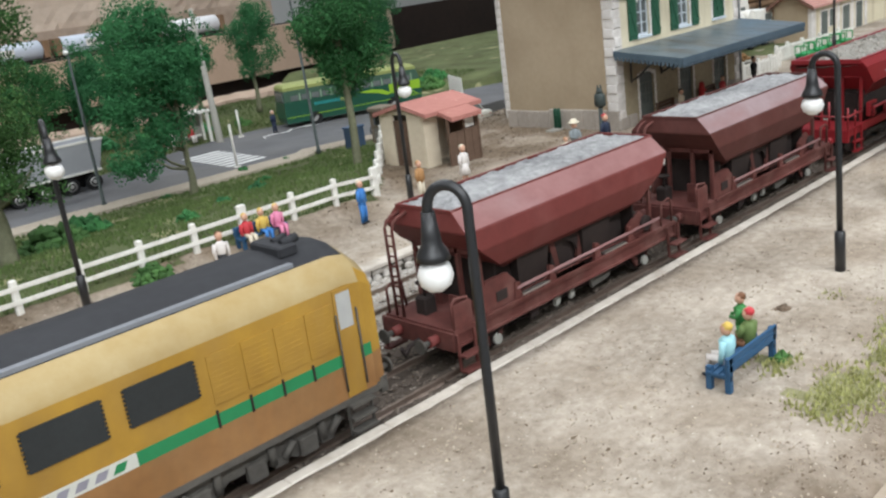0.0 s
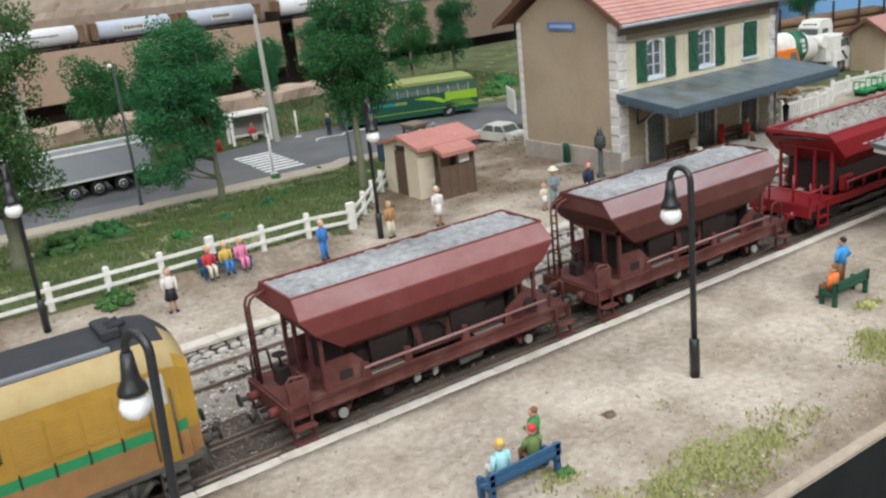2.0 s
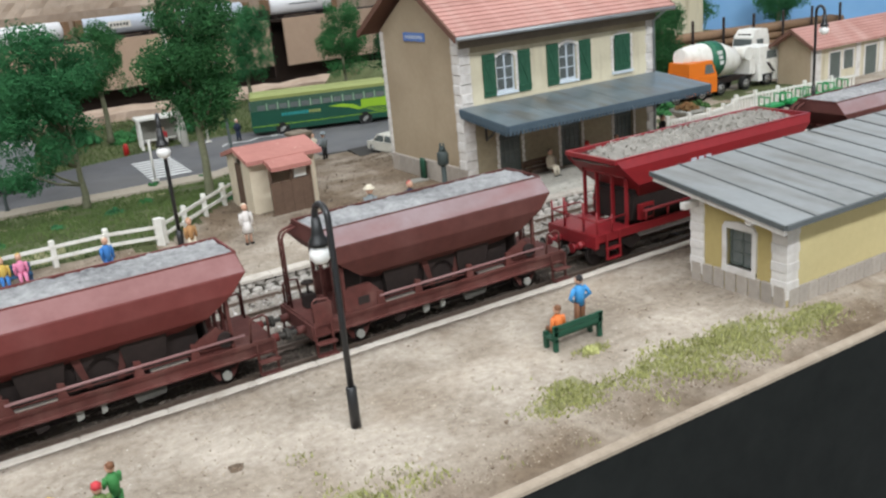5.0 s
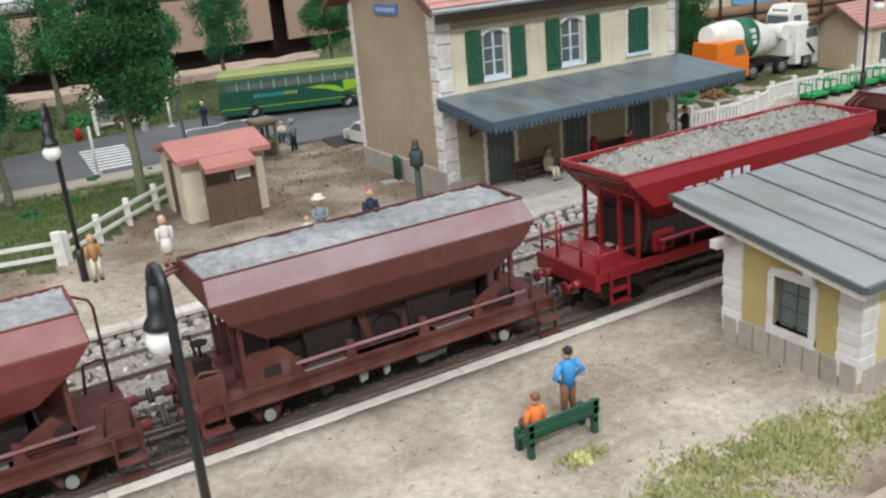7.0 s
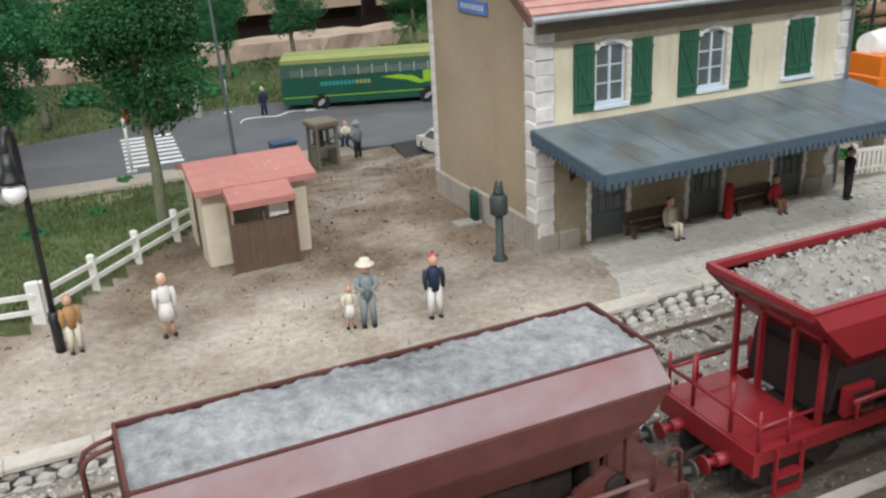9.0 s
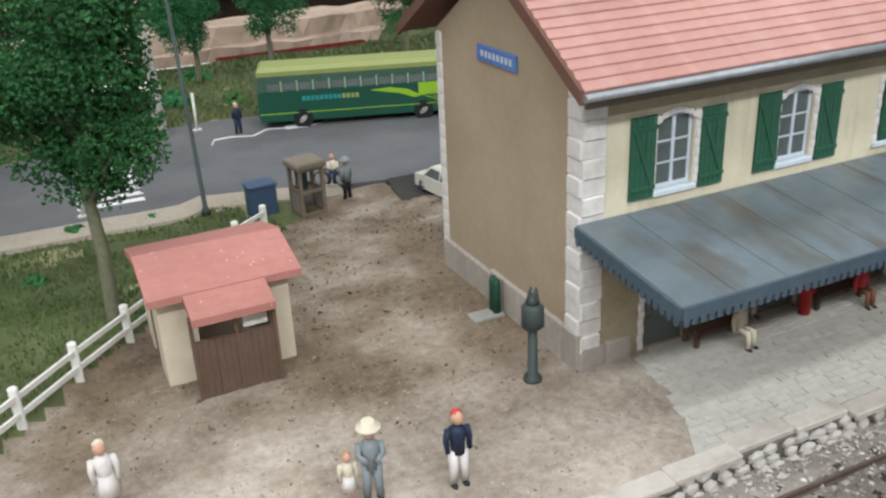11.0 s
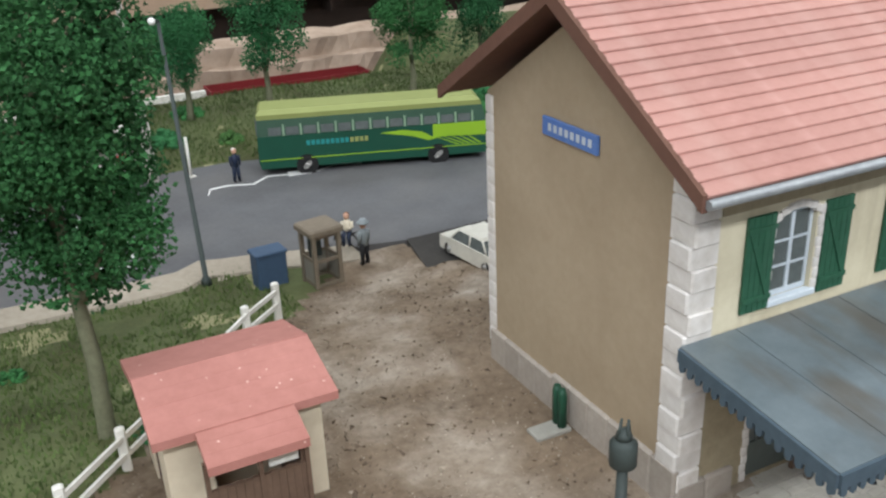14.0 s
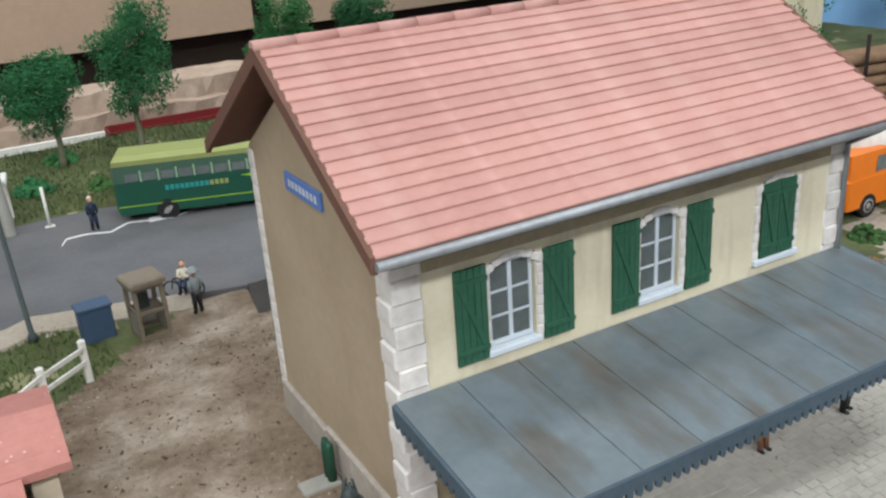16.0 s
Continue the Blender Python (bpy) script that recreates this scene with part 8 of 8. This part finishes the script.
# shrubs
def shrub(x, y, r, m, seed, label, flat=0.7):
    rnd = random.Random(seed)
    b = bmesh.new()
    for i in range(int(60 * r) + 14):
        a, q = rnd.uniform(0, 6.28), rnd.uniform(0, 1) ** 0.6
        ball(b, (q * r * math.cos(a), q * r * math.sin(a), r * flat * (1 - q * q) * rnd.uniform(0.1, 1)), rnd.uniform(0.12, 0.24) * max(r, 0.6), sub=1, jag=0.35)
    return solo("shrub", b, m, x, y, ground_z(x, y) - 0.05, 0, label, "shrub", "shrubs")


for i, (x, y, r, m) in enumerate(((14.6, 36.1, 1.0, LEAF2), (33.6, 59.2, 0.75, LEAF), (26.6, 58.4, 0.5, LEAF), (37.4, 58.9, 0.55, LEAF3), (18.5, 53, 1.6, LEAF), (15.5, 50, 1.8, LEAF2),
                                  (35.3, 45.0, 0.55, LEAF3), (24.5, 46.5, 0.5, LEAF3), (20.5, 43.5, 0.7, LEAF), (28.5, 49, 0.7, LEAF3), (31.5, 52.8, 0.6, LEAF),
                                  (45.6, 86.8, 1.2, LEAF), (39.5, 84, 1.5, LEAF), (33, 83, 1.6, LEAF3), (28, 82, 1.3, LEAF2), (55, 81, 1.4, LEAF), (47.3, 80.5, 1.0, LEAF2), (64.5, 77, 1.8, LEAF), (68, 74, 1.6, LEAF2),
                                  (60.5, 79.5, 1.6, LEAF3), (58.5, 78.2, 1.3, LEAF), (62.5, 77.5, 1.5, LEAF), (66.5, 79.0, 1.7, LEAF3), (70.5, 76.0, 1.6, LEAF), (52.5, 80.0, 1.2, LEAF3), (43.0, 82.0, 1.3, LEAF3), (36.5, 81.5, 1.4, LEAF), (72.5, 42.0, 1.2, LEAF), (76.0, 41.5, 0.9, LEAF2), (67.8, 37.4, 0.7, LEAF), (20.5, 9.9, 0.3, LEAF2), (23.9, 11.5, 0.18, CLOD), (37.3, 10.6, 0.28, DRYB))):
    shrub(x, y, r, m, 100 + i, "clumped low green shrub on the ground")


# ---- grass and grit ----
def blades(name, n, place, m, hgt, label, seed):
    rnd = random.Random(seed)
    vs, fs = [], []
    tries = 0
    while len(fs) < n and tries < n * 12:
        tries += 1
        p = place(rnd)
        if p is None:
            continue
        x, y, z = p
        h = hgt * rnd.uniform(0.5, 1.3)
        a = rnd.uniform(0, 6.28)
        w = rnd.uniform(0.03, 0.07)
        lx, ly = rnd.uniform(-0.5, 0.5) * h, rnd.uniform(-0.5, 0.5) * h
        k = len(vs)
        vs += [((x - w * math.cos(a)) * C, (y - w * math.sin(a)) * C, (z - 0.03) * C), ((x + w * math.cos(a)) * C, (y + w * math.sin(a)) * C, (z - 0.03) * C), ((x + lx) * C, (y + ly) * C, (z + h) * C)]
        fs.append((k, k + 1, k + 2))
    me = bpy.data.meshes.new(name)
    me.from_pydata(vs, [], fs)
    me.materials.append(m)
    return tagged(new(name, me), label, "grass", kind="stuff")


def on_bank(r):
    x, y = r.uniform(-6, 43), r.uniform(37, 59.3)
    return (x, y, ground_z(x, y)) if grassy(x, y) and nz(x, y, 0.35) > -0.45 else None


def on_far(r):
    x, y = r.uniform(5, 75), r.uniform(73, 91)
    return (x, y, ground_z(x, y)) if y > road_far(x) + 0.6 else None


def on_front(r):
    x, y = r.uniform(17, 47), r.uniform(5.8, 11)
    return (x, y, -0.25 * mod(y, 7.2, 5.7)) if front_moss(x, y) > r.uniform(0.15, 1.0) else None


blades("bank_grass", 34000, on_bank, GRASSB, 0.2, "short green static grass on the bank", 5)
blades("far_grass", 24000, on_far, GRASSB, 0.28, "green static grass on the far bank", 6)
blades("dry_grass", 8000, on_front, DRYB, 0.15, "dry yellow green static grass on the platform", 7)


def grit(name, n, place, m, r0, r1, label, seed):
    rnd = random.Random(seed)
    vs, fs = [], []
    for _ in range(n):
        p = place(rnd)
        if p is None:
            continue
        r = rnd.uniform(r0, r1) * (1.8 if rnd.random() < 0.04 else 1)
        k = len(vs)
        for _q in range(4):
            vs.append(((p[0] + rnd.uniform(-r, r)) * C, (p[1] + rnd.uniform(-r, r)) * C, (p[2] + rnd.uniform(-0.4, 1) * r) * C))
        fs += [(k, k + 1, k + 2), (k, k + 2, k + 3), (k, k + 3, k + 1), (k + 1, k + 3, k + 2)]
    me = bpy.data.meshes.new(name)
    me.from_pydata(vs, [], fs)
    me.materials.append(m)
    return tagged(new(name, me), label, "gravel", kind="stuff")


grit("platform_grit", 15000, lambda r: (r.uniform(2, 62), r.uniform(5.8, 16.4), 0.0), GRIT, 0.02, 0.055, "fine sandy grit on the front platform", 8)
grit("yard_grit", 20000, lambda r: (lambda x, y: (x, y, ground_z(x, y)) if not grassy(x, y) else None)(r.uniform(5, 64), r.uniform(28.6, 54)), GRIT, 0.025, 0.07, "loose brown and pale grit in the station yard", 9)
grit("ballast_stones", 18000, lambda r: (lambda x, y: (x, y, bed(x, y)))(r.uniform(2, 72), r.uniform(21.8, 27.9)), RUBBLE, 0.05, 0.12, "loose pale ballast stones between the rails", 10)
# stones below the train, coloured dark for the shadow it throws
grit("dark_ballast_stones", 16000, lambda r: (lambda x, y: (x, y, bed(x, y)))(r.uniform(2, 72), r.uniform(17.1, 22.2)), SHADESTONE, 0.04, 0.11, "loose ballast stones painted dark as shade under the goods train", 13)
grit("earth_clods", 14000, lambda r: (lambda x, y: (x, y, ground_z(x, y)) if not grassy(x, y) and brown_soil(x, y) > r.uniform(0.1, 1.0) else None)(r.uniform(5, 64), r.uniform(31, 54)), CLOD, 0.03, 0.1, "dark brown earth clods in the station yard", 11)
grit("front_clods", 9000, lambda r: (r.uniform(2, 62), 5.6 + 11 * r.random() ** 1.6, -0.02), CLOD, 0.02, 0.06, "dark brown crumbs on the front platform", 12)
